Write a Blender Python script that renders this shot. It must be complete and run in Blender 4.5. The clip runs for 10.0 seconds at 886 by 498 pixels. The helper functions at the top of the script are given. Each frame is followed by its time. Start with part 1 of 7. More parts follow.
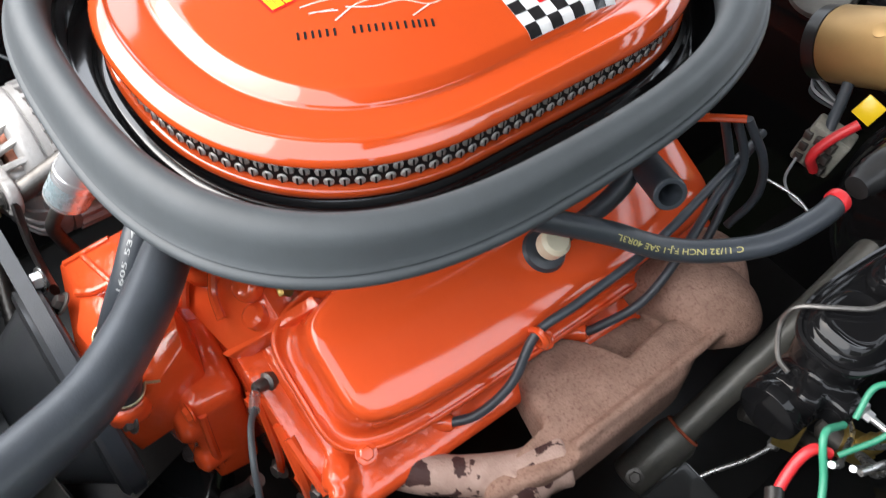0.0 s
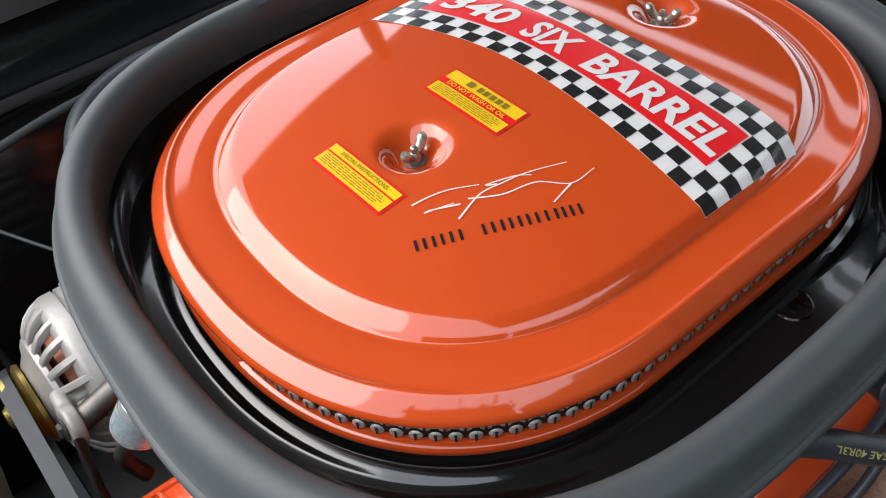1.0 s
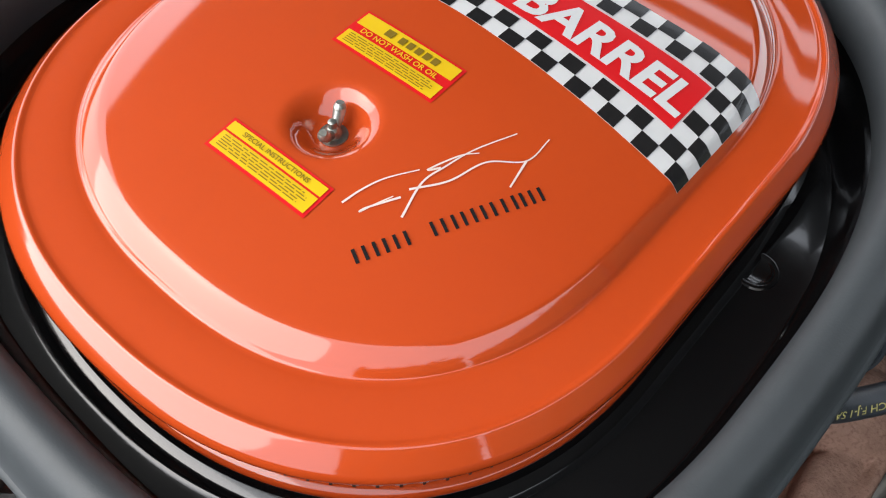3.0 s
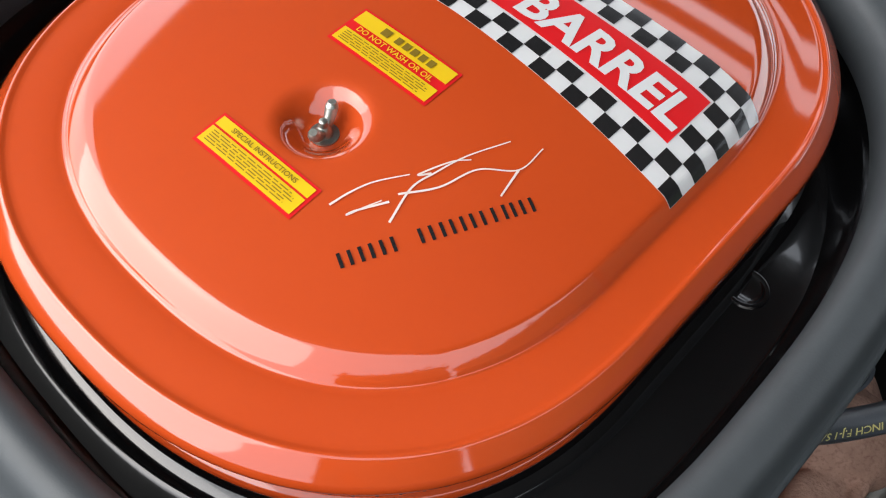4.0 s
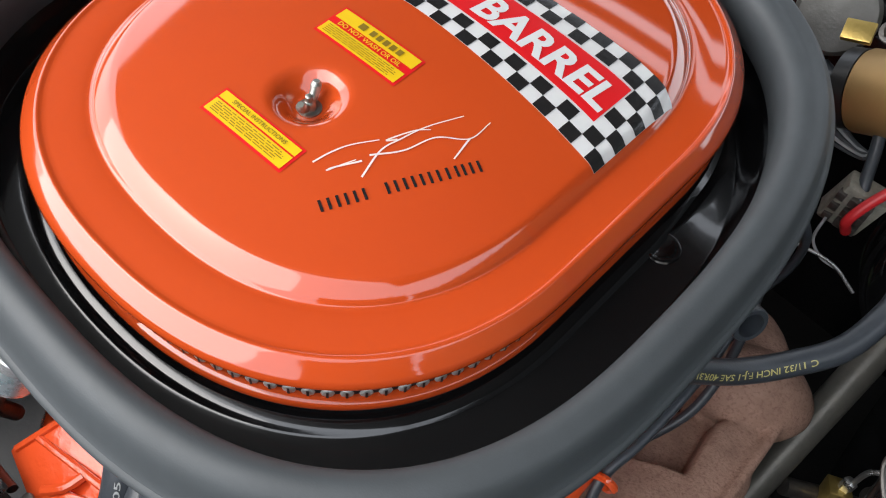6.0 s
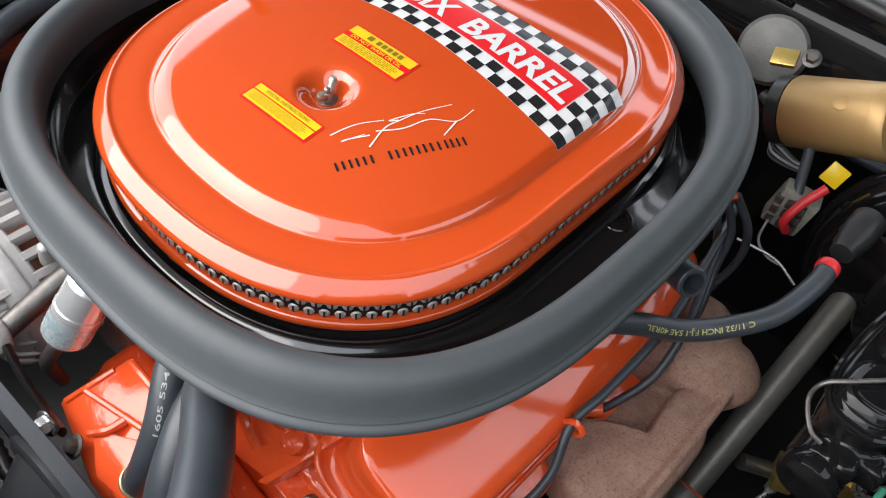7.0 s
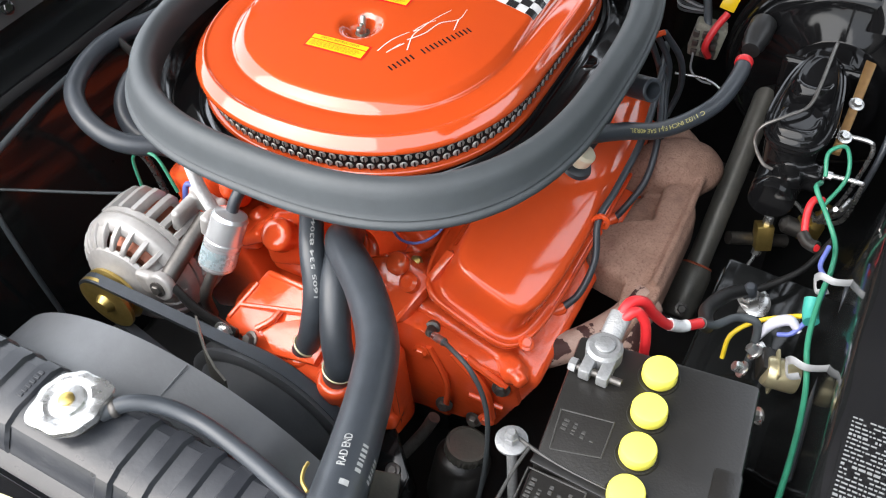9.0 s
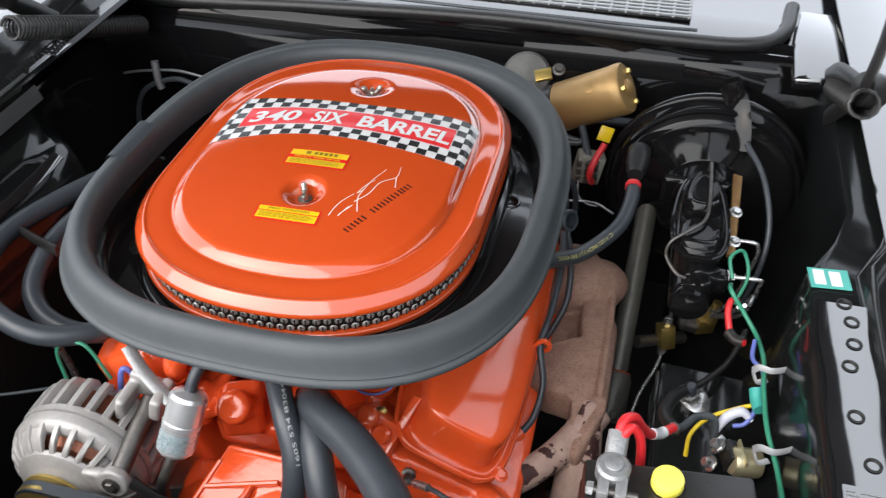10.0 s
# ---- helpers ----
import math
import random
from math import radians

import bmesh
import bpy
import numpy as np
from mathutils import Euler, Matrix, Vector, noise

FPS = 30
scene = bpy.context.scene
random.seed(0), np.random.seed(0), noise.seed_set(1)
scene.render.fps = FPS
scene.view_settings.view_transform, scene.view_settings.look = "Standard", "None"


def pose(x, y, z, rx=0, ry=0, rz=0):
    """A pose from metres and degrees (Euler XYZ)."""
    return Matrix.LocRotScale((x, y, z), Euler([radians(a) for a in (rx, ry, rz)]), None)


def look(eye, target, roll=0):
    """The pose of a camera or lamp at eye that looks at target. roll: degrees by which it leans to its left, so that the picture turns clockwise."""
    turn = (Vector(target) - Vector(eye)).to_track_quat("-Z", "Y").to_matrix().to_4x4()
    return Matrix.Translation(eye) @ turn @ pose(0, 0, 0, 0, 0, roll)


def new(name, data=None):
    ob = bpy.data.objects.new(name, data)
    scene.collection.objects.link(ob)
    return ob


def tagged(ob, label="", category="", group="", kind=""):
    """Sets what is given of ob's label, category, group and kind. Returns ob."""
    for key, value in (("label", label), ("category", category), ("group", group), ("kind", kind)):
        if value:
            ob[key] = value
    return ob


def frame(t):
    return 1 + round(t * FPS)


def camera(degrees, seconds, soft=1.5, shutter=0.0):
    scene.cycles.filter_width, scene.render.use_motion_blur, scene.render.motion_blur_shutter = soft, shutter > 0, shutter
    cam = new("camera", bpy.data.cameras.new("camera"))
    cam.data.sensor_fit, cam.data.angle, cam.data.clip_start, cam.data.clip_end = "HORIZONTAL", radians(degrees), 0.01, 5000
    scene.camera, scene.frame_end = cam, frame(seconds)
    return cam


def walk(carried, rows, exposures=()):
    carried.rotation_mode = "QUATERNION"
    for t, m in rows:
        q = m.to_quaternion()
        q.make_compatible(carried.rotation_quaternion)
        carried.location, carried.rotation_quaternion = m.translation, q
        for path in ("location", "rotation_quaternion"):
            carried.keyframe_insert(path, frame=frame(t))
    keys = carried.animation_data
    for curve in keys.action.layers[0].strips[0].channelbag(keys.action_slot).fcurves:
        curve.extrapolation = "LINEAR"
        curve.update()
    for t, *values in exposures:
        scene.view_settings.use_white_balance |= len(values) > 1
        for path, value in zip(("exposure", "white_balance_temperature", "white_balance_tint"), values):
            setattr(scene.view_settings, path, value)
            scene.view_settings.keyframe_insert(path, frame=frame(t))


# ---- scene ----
cam = camera(54.8, 10.0, soft=1.1, shutter=0.12)
PATH = [
    (0, (0.514, -0.368, 1.308), (-0.444, 0.439, -0.252), 3.3),
    (0.5, (0.411, -0.344, 1.316), (-0.657, 0.474, -0.164), -3.9),
    (1, (0.346, -0.318, 1.277), (-0.762, 0.478, -0.185), -5.2),
    (1.5, (0.305, -0.32, 1.268), (-0.658, 0.475, -0.294), -1.8),
    (2, (0.273, -0.3, 1.276), (-0.524, 0.549, -0.35), 1.3),
    (2.5, (0.255, -0.278, 1.257), (-0.471, 0.576, -0.399), 1.3),
    (2.7, (0.243, -0.281, 1.264), (-0.464, 0.578, -0.398), 1.9),
    (3.8, (0.23, -0.271, 1.266), (-0.417, 0.567, -0.431), 6.3),
    (4, (0.231, -0.269, 1.265), (-0.429, 0.579, -0.421), 6.2),
    (4.5, (0.242, -0.275, 1.273), (-0.413, 0.585, -0.409), 7.1),
    (5, (0.249, -0.284, 1.282), (-0.386, 0.582, -0.405), 8.2),
    (6.3, (0.311, -0.351, 1.32), (-0.378, 0.626, -0.283), 9.6),
    (6.5, (0.325, -0.373, 1.319), (-0.383, 0.659, -0.241), 9.6),
    (7, (0.389, -0.426, 1.353), (-0.391, 0.611, -0.169), 8.1),
    (7.5, (0.441, -0.465, 1.36), (-0.419, 0.514, -0.157), 5.2),
    (8, (0.5, -0.557, 1.376), (-0.366, 0.431, -0.132), -0.7),
    (8.5, (0.507, -0.66, 1.409), (-0.346, 0.356, -0.088), -6.6),
    (9, (0.479, -0.702, 1.438), (-0.247, 0.41, -0.057), -5.8),
    (9.5, (0.409, -0.73, 1.468), (-0.305, 0.494, 0.056), -7.5),
    (10, (0.342, -0.766, 1.488), (-0.05, 0.695, 0.179), -0.9),
]
walk(cam, [(t, look(eye, target, roll)) for t, eye, target, roll in PATH],
     exposures=((0, 0.68), (0.3, 0.38), (0.6, 0.08), (1.5, -0.14), (5.0, -0.14), (6.5, 0.04), (7.0, 0.22), (8.0, 0.44), (8.5, 0.51), (9.0, 0.47), (9.5, 0.38), (10.0, 0.0)))

# ---------------------------------------------------------------- light
world = bpy.data.worlds.new("sky")
scene.world = world
world.use_nodes = True
wn = world.node_tree.nodes
wl = world.node_tree.links
sky = wn.new("ShaderNodeTexSky")
sky.sky_type = "NISHITA"
sky.sun_disc = False
sky.sun_elevation = radians(48)
sky.sun_rotation = radians(230)
sky.air_density, sky.dust_density, sky.ozone_density = 1.0, 4.0, 1.0
haze = wn.new("ShaderNodeMixRGB")
haze.inputs[0].default_value = 0.7
haze.inputs[2].default_value = (8.6, 9.0, 9.55, 1)
wl.new(sky.outputs[0], haze.inputs[1])
wl.new(haze.outputs[0], wn["Background"].inputs["Color"])
wn["Background"].inputs["Strength"].default_value = 0.32
sun_data = bpy.data.lights.new("sun", "SUN")
sun_data.energy, sun_data.angle, sun_data.color = 3.4, radians(72), (1.0, 0.97, 0.93)
sun = new("sun", sun_data)
sun.matrix_world = look((-1.8, -2.7, 3.1), (0, 0, 0.8))


# ---------------------------------------------------------------- materials
def mat(name, a, b=None, rough=0.5, metal=0.0, coat=0.0, scale=40.0, bump=0.0, bump_scale=None, spread=0.5,
        rough_vary=0.08, specular=0.5, second=None):
    """Two colours mixed by noise, gloss with wear, fine relief; sizes in 1/metre."""
    m = bpy.data.materials.new(name)
    m.use_nodes = True
    n, l = m.node_tree.nodes, m.node_tree.links
    p = n["Principled BSDF"]
    b = b or tuple(min(1, c * 0.8) for c in a)
    tc = n.new("ShaderNodeTexCoord")
    big = n.new("ShaderNodeTexNoise")
    big.inputs["Scale"].default_value = scale
    big.inputs["Detail"].default_value = 6
    big.inputs["Roughness"].default_value = 0.65
    l.new(tc.outputs["Object"], big.inputs["Vector"])
    ramp = n.new("ShaderNodeValToRGB")
    ramp.color_ramp.elements[0].position = 0.5 - spread / 2
    ramp.color_ramp.elements[1].position = 0.5 + spread / 2
    ramp.color_ramp.elements[0].color = (*a, 1)
    ramp.color_ramp.elements[1].color = (*b, 1)
    l.new(big.outputs["Fac"], ramp.inputs["Fac"])
    colour = ramp.outputs["Color"]
    if second:
        c2, s2, lo, hi = second
        spot = n.new("ShaderNodeTexNoise")
        spot.inputs["Scale"].default_value = s2
        spot.inputs["Detail"].default_value = 8
        l.new(tc.outputs["Object"], spot.inputs["Vector"])
        r2 = n.new("ShaderNodeMapRange")
        r2.inputs["From Min"].default_value, r2.inputs["From Max"].default_value = lo, hi
        l.new(spot.outputs["Fac"], r2.inputs["Value"])
        mx = n.new("ShaderNodeMixRGB")
        mx.inputs[2].default_value = (*c2, 1)
        l.new(r2.outputs["Result"], mx.inputs[0])
        l.new(colour, mx.inputs[1])
        colour = mx.outputs[0]
    l.new(colour, p.inputs["Base Color"])
    fine = n.new("ShaderNodeTexNoise")
    fine.inputs["Scale"].default_value = bump_scale or scale * 8
    fine.inputs["Detail"].default_value = 5
    l.new(tc.outputs["Object"], fine.inputs["Vector"])
    mr = n.new("ShaderNodeMapRange")
    mr.inputs["To Min"].default_value = max(0.02, rough - rough_vary)
    mr.inputs["To Max"].default_value = min(1, rough + rough_vary)
    l.new(big.outputs["Fac"], mr.inputs["Value"])
    l.new(mr.outputs["Result"], p.inputs["Roughness"])
    p.inputs["Metallic"].default_value = metal
    p.inputs["Coat Weight"].default_value = coat
    p.inputs["Coat Roughness"].default_value = 0.06
    p.inputs["Specular IOR Level"].default_value = specular
    if bump:
        bp = n.new("ShaderNodeBump")
        bp.inputs["Strength"].default_value = bump
        bp.inputs["Distance"].default_value = 0.001
        l.new(fine.outputs["Fac"], bp.inputs["Height"])
        l.new(bp.outputs["Normal"], p.inputs["Normal"])
    return m


M_LID = mat("orange_enamel", (0.52, 0.066, 0.012), (0.495, 0.059, 0.0105), 0.06, coat=1.0, scale=6, bump=0.012, bump_scale=60, rough_vary=0.02)
M_BLOCK = mat("red_engine_enamel", (0.76, 0.094, 0.024), (0.70, 0.078, 0.019), 0.115, coat=0.45, scale=25, bump=0.80, bump_scale=95, rough_vary=0.05,
              second=((0.46, 0.042, 0.012), 60, 0.64, 0.88))
M_COVER = mat("red_smooth_enamel", (0.72, 0.090, 0.022), (0.68, 0.078, 0.018), 0.085, coat=0.4, scale=12, bump=0.09, bump_scale=70, rough_vary=0.03)
M_SEAL = mat("grey_rubber", (0.050, 0.058, 0.064), (0.041, 0.047, 0.052), 0.55, scale=30, bump=0.12, bump_scale=900)
M_HOSE = mat("hose_rubber", (0.044, 0.051, 0.061), (0.032, 0.037, 0.044), 0.38, scale=45, bump=0.15, bump_scale=700)
M_BLACK = mat("gloss_black_paint", (0.006, 0.006, 0.0068), (0.009, 0.009, 0.0098), 0.10, coat=0.6, scale=12, bump=0.02, bump_scale=50,
              rough_vary=0.05, second=((0.018, 0.016, 0.014), 30, 0.68, 0.95))
M_SATIN = mat("satin_black_paint", (0.011, 0.011, 0.0115), (0.017, 0.0165, 0.016), 0.34, scale=35, bump=0.15, bump_scale=260,
              second=((0.03, 0.027, 0.022), 90, 0.68, 0.9))
M_TRAY = mat("tray_black_paint", (0.003, 0.003, 0.0035), (0.0045, 0.0045, 0.005), 0.15, coat=0.9, specular=0.6, scale=25, bump=0.05, bump_scale=200)
M_PLASTIC = mat("battery_plastic", (0.0115, 0.0108, 0.0100), (0.0150, 0.0140, 0.0130), 0.38, scale=60, bump=0.2, bump_scale=500)
M_RUST = mat("rusted_cast_iron", (0.33, 0.200, 0.150), (0.20, 0.115, 0.082), 0.80, scale=55, bump=0.8, bump_scale=480, spread=0.5,
             second=((0.160, 0.080, 0.056), 360, 0.50, 0.76))
M_FLAKE = mat("flaking_cast_iron", (0.42, 0.29, 0.24), (0.28, 0.18, 0.145), 0.72, scale=55, bump=0.8, bump_scale=480, spread=0.5,
              second=((0.040, 0.012, 0.010), 34, 0.540, 0.556))
M_ALU = mat("cast_aluminium", (0.47, 0.455, 0.44), (0.36, 0.345, 0.335), 0.46, 0.35, scale=70, bump=0.3, bump_scale=420)
M_ZINC = mat("zinc_plate", (0.66, 0.66, 0.65), (0.52, 0.52, 0.52), 0.28, 0.9, scale=90, bump=0.1, bump_scale=300)
M_NUT = mat("dull_zinc", (0.42, 0.43, 0.40), (0.30, 0.31, 0.28), 0.34, 0.85, scale=200, bump=0.2, bump_scale=600)
M_CHROME = mat("bright_plate", (0.80, 0.80, 0.80), (0.70, 0.70, 0.70), 0.14, 1.0, scale=50)
M_LEAD = mat("lead_clamp", (0.33, 0.335, 0.34), (0.22, 0.225, 0.23), 0.42, 0.5, scale=120, bump=0.5, bump_scale=500)
M_GOLD = mat("gold_motor_paint", (0.40, 0.25, 0.10), (0.34, 0.21, 0.08), 0.46, 0.45, scale=30, bump=0.05, bump_scale=500)
M_BRASS = mat("yellow_brass", (0.62, 0.46, 0.15), (0.48, 0.34, 0.10), 0.32, 0.85, scale=90, bump=0.2, bump_scale=400)
M_STEEL = mat("oiled_steel", (0.17, 0.16, 0.15), (0.09, 0.085, 0.08), 0.42, 0.8, scale=80, bump=0.3, bump_scale=350)
M_DARKSTEEL = mat("dark_painted_steel", (0.075, 0.074, 0.068), (0.11, 0.105, 0.09), 0.42, 0.3, scale=60, bump=0.3, bump_scale=300)
M_YELLOW = mat("yellow_cap_plastic", (0.93, 0.85, 0.13), (0.92, 0.82, 0.11), 0.38, scale=50)
M_YSTICK = mat("yellow_decal", (0.72, 0.48, 0.010), (0.69, 0.45, 0.010), 0.3, coat=0.3, scale=20)
M_RSTICK = mat("red_decal", (0.66, 0.012, 0.016), (0.62, 0.012, 0.015), 0.25, coat=0.4, scale=20)
M_WHITE = mat("white_decal", (0.64, 0.65, 0.66), (0.62, 0.63, 0.64), 0.25, coat=0.4, scale=20)
M_INK = mat("black_decal", (0.012, 0.012, 0.013), (0.016, 0.016, 0.016), 0.22, coat=0.4, scale=20)
M_PRINT = mat("grey_print", (0.38, 0.39, 0.39), (0.31, 0.32, 0.32), 0.5, scale=200)
M_YPRINT = mat("yellow_print", (0.52, 0.47, 0.18), (0.40, 0.36, 0.13), 0.5, scale=300)
M_REDWIRE = mat("red_insulation", (0.62, 0.025, 0.03), (0.52, 0.02, 0.025), 0.36, scale=60)
M_GREENWIRE = mat("green_insulation", (0.035, 0.25, 0.15), (0.03, 0.20, 0.12), 0.4, scale=60)
M_BLUEWIRE = mat("blue_insulation", (0.13, 0.17, 0.50), (0.10, 0.13, 0.40), 0.4, scale=60)
M_YELWIRE = mat("yellow_insulation", (0.82, 0.60, 0.03), (0.75, 0.54, 0.03), 0.4, scale=60)
M_WHITEP = mat("clear_white_nylon", (0.36, 0.37, 0.38), (0.28, 0.29, 0.30), 0.34, scale=60)
M_CREAM = mat("cream_plastic", (0.72, 0.66, 0.50), (0.66, 0.60, 0.44), 0.4, scale=60)
M_TEAL = mat("teal_tape", (0.05, 0.36, 0.30), (0.045, 0.31, 0.27), 0.4, scale=60)
M_COPPER = mat("copper_winding", (0.32, 0.12, 0.07), (0.22, 0.08, 0.05), 0.45, 0.5, scale=200)
M_WAXED = mat("waxed_black_paint", (0.006, 0.006, 0.007), (0.010, 0.010, 0.011), 0.07, coat=1.0, scale=9, bump=0.35, bump_scale=22)
M_WAXED.node_tree.nodes["Principled BSDF"].inputs["Coat IOR"].default_value = 2.4
M_TANK = mat("tank_black_enamel", (0.020, 0.022, 0.027), (0.028, 0.030, 0.035), 0.30, scale=30, bump=0.14, bump_scale=240, specular=0.55,
             second=((0.05, 0.052, 0.055), 70, 0.62, 0.9))
M_CAPM = mat("pressed_tinplate", (0.70, 0.70, 0.69), (0.58, 0.58, 0.57), 0.26, 0.85, scale=70, bump=0.2, bump_scale=260)
M_RELAY = mat("yellow_zinc", (0.62, 0.56, 0.36), (0.52, 0.46, 0.28), 0.32, 0.7, scale=90, bump=0.15, bump_scale=400)
M_PULLEY = mat("worn_black_steel", (0.052, 0.055, 0.060), (0.068, 0.071, 0.076), 0.34, 0.1, scale=40, bump=0.15, bump_scale=300)
M_RAIL = mat("dull_chassis_paint", (0.030, 0.032, 0.033), (0.045, 0.047, 0.048), 0.42, scale=30, bump=0.2, bump_scale=200)
M_BOOST = mat("deep_black_gloss", (0.0045, 0.0045, 0.005), (0.007, 0.007, 0.0075), 0.07, scale=14, bump=0.03, bump_scale=60, rough_vary=0.03, specular=0.26)
M_TAN = mat("tan_plated_steel", (0.30, 0.17, 0.06), (0.20, 0.11, 0.045), 0.45, 0.5, scale=80, bump=0.3, bump_scale=300)
M_INNER = mat("chassis_black", (0.0075, 0.0082, 0.0085), (0.0100, 0.0107, 0.0110), 0.11, scale=18, bump=0.14, bump_scale=45, specular=0.38,
              second=((0.022, 0.020, 0.018), 60, 0.68, 0.95))
M_BEAD = mat("screen_steel", (0.50, 0.48, 0.45), (0.36, 0.345, 0.325), 0.42, 0.35, scale=120)
M_EMBOSS = mat("worn_black_plastic", (0.055, 0.054, 0.052), (0.036, 0.035, 0.034), 0.45, scale=200, bump=0.2)
M_PALE = mat("pale_concrete", (0.62, 0.61, 0.60), (0.52, 0.51, 0.50), 0.85, scale=3, bump=0.5, bump_scale=80)
M_LEAF = mat("hedge_leaves", (0.018, 0.035, 0.012), (0.035, 0.055, 0.02), 0.7, scale=12, bump=0.5, bump_scale=60)
M_GRASS = mat("grass", (0.025, 0.05, 0.010), (0.04, 0.06, 0.018), 0.9, scale=9, bump=1.0, bump_scale=140, second=((0.07, 0.06, 0.03), 40, 0.55, 0.8))


# ---------------------------------------------------------------- mesh helpers
def thing(name, at, label, category, group="", kind=""):
    ob = new(name)
    ob.empty_display_size = 0.02
    ob.location = at
    return tagged(ob, label, category, group, kind)


def to_mesh(name, bm, smooth=True, angle=40):
    bmesh.ops.recalc_face_normals(bm, faces=bm.faces[:])
    for f in bm.faces:
        f.smooth = smooth
    if smooth:
        for e in bm.edges:
            if len(e.link_faces) == 2 and e.calc_face_angle(0) > radians(angle):
                e.smooth = False
    me = bpy.data.meshes.new(name)
    bm.to_mesh(me)
    bm.free()
    return me


def part(name, bm, material, parent=None, label="", smooth=True, angle=40):
    """One mesh object, given in world places, under its thing."""
    me = bm if isinstance(bm, bpy.types.Mesh) else to_mesh(name, bm, smooth, angle)
    if material and not me.materials:
        me.materials.append(material)
    ob = new(name, me)
    if parent:
        ob.parent = parent
        if parent.type == "EMPTY":
            ob.matrix_parent_inverse = Matrix.Translation(parent.location).inverted()
    return tagged(ob, label)


def solo(name, bm, material, label, category, group="", kind="", smooth=True, angle=40):
    return tagged(part(name, bm, material, None, "", smooth, angle), label, category, group, kind)


def box(bm, size, m=None, bevel=0.004, seg=2):
    r = bmesh.ops.create_cube(bm, size=1.0)
    vs = r["verts"]
    bmesh.ops.scale(bm, vec=size, verts=vs)
    if bevel:
        es = list({e for v in vs for e in v.link_edges})
        out = bmesh.ops.bevel(bm, geom=es, offset=min(bevel, min(size) * 0.45), segments=seg, affect="EDGES", profile=0.5)
        vs = list({v for f in out["faces"] for v in f.verts} | {v for v in vs if v.is_valid})
    if m:
        bmesh.ops.transform(bm, matrix=m, verts=vs)
    return bm


def lathe(bm, profile, m=None, seg=32, cap=True):
    """Turn (radius, height) rows round z, then move by m."""
    rings = []
    for r, h in profile:
        rings.append([bm.verts.new((r * math.cos(2 * math.pi * i / seg), r * math.sin(2 * math.pi * i / seg), h)) for i in range(seg)])
    for p, q in zip(rings, rings[1:]):
        for i in range(seg):
            bm.faces.new((p[i], p[(i + 1) % seg], q[(i + 1) % seg], q[i]))
    if cap:
        bm.faces.new(rings[0][::-1])
        bm.faces.new(rings[-1])
    if m:
        bmesh.ops.transform(bm, matrix=m, verts=[v for r in rings for v in r])
    return bm


def curve_points(ctrl, per=10, closed=False):
    """Catmull-Rom through the points."""
    c = [Vector(p) for p in ctrl]
    if closed:
        c = [c[-1]] + c + [c[0], c[1]]
    else:
        c = [2 * c[0] - c[1]] + c + [2 * c[-1] - c[-2]]
    out = []
    for i in range(1, len(c) - 2):
        p0, p1, p2, p3 = c[i - 1:i + 3]
        for k in range(per):
            t = k / per
            out.append(0.5 * ((2 * p1) + (p2 - p0) * t + (2 * p0 - 5 * p1 + 4 * p2 - p3) * t * t + (3 * p1 - p0 - 3 * p2 + p3) * t ** 3))
    if not closed:
        out.append(c[-2])
    return out


def tube(bm, ctrl, r, seg=14, per=10, flat=None, cap=True):
    """A round bar along a smooth line; r may be one radius or one for each control point."""
    pts = curve_points(ctrl, per)
    n = len(pts)
    def rad(i):
        if not isinstance(r, (list, tuple)):
            return r
        f = i / (n - 1) * (len(r) - 1)
        k = min(int(f), len(r) - 2)
        return r[k] + (r[k + 1] - r[k]) * (f - k)
    t0 = (pts[1] - pts[0]).normalized()
    up = Vector((0, 0, 1)) if abs(t0.z) < 0.9 else Vector((1, 0, 0))
    nx = t0.cross(up).normalized()
    rings = []
    for i, p in enumerate(pts):
        t = (pts[min(i + 1, n - 1)] - pts[max(i - 1, 0)]).normalized()
        nx = (nx - t * nx.dot(t)).normalized()
        ny = t.cross(nx)
        a, b = (rad(i), rad(i)) if flat is None else flat
        rings.append([bm.verts.new(p + nx * a * math.cos(2 * math.pi * k / seg) + ny * b * math.sin(2 * math.pi * k / seg)) for k in range(seg)])
    for p, q in zip(rings, rings[1:]):
        for i in range(seg):
            bm.faces.new((p[i], p[(i + 1) % seg], q[(i + 1) % seg], q[i]))
    if cap:
        bm.faces.new(rings[0][::-1])
        bm.faces.new(rings[-1])
    return bm


def axis(at, to):
    """A pose at a place whose z points the given way."""
    return Matrix.Translation(at) @ Vector(to).normalized().to_track_quat("Z", "Y").to_matrix().to_4x4()


def sup(a, b, n, t):
    c, s = math.cos(t), math.sin(t)
    return a * math.copysign(abs(c) ** (2 / n), c), b * math.copysign(abs(s) ** (2 / n), s)


def loft_oval(bm, rows, n=2.6, seg=160, cx=0.0, cy=0.0, cap=False, close=False):
    """Oval rings (half width, half length, height), joined in order."""
    rings = []
    for a, b, z in rows:
        ring = []
        for i in range(seg):
            x, y = sup(a, b, n, 2 * math.pi * (i + 0.5) / seg)
            ring.append(bm.verts.new((cx + x, cy + y, z)))
        rings.append(ring)
    pairs = list(zip(rings, rings[1:]))
    if close:
        pairs.append((rings[-1], rings[0]))
    for p, q in pairs:
        for i in range(seg):
            bm.faces.new((p[i], p[(i + 1) % seg], q[(i + 1) % seg], q[i]))
    if cap:
        bm.faces.new(rings[-1])
    return bm


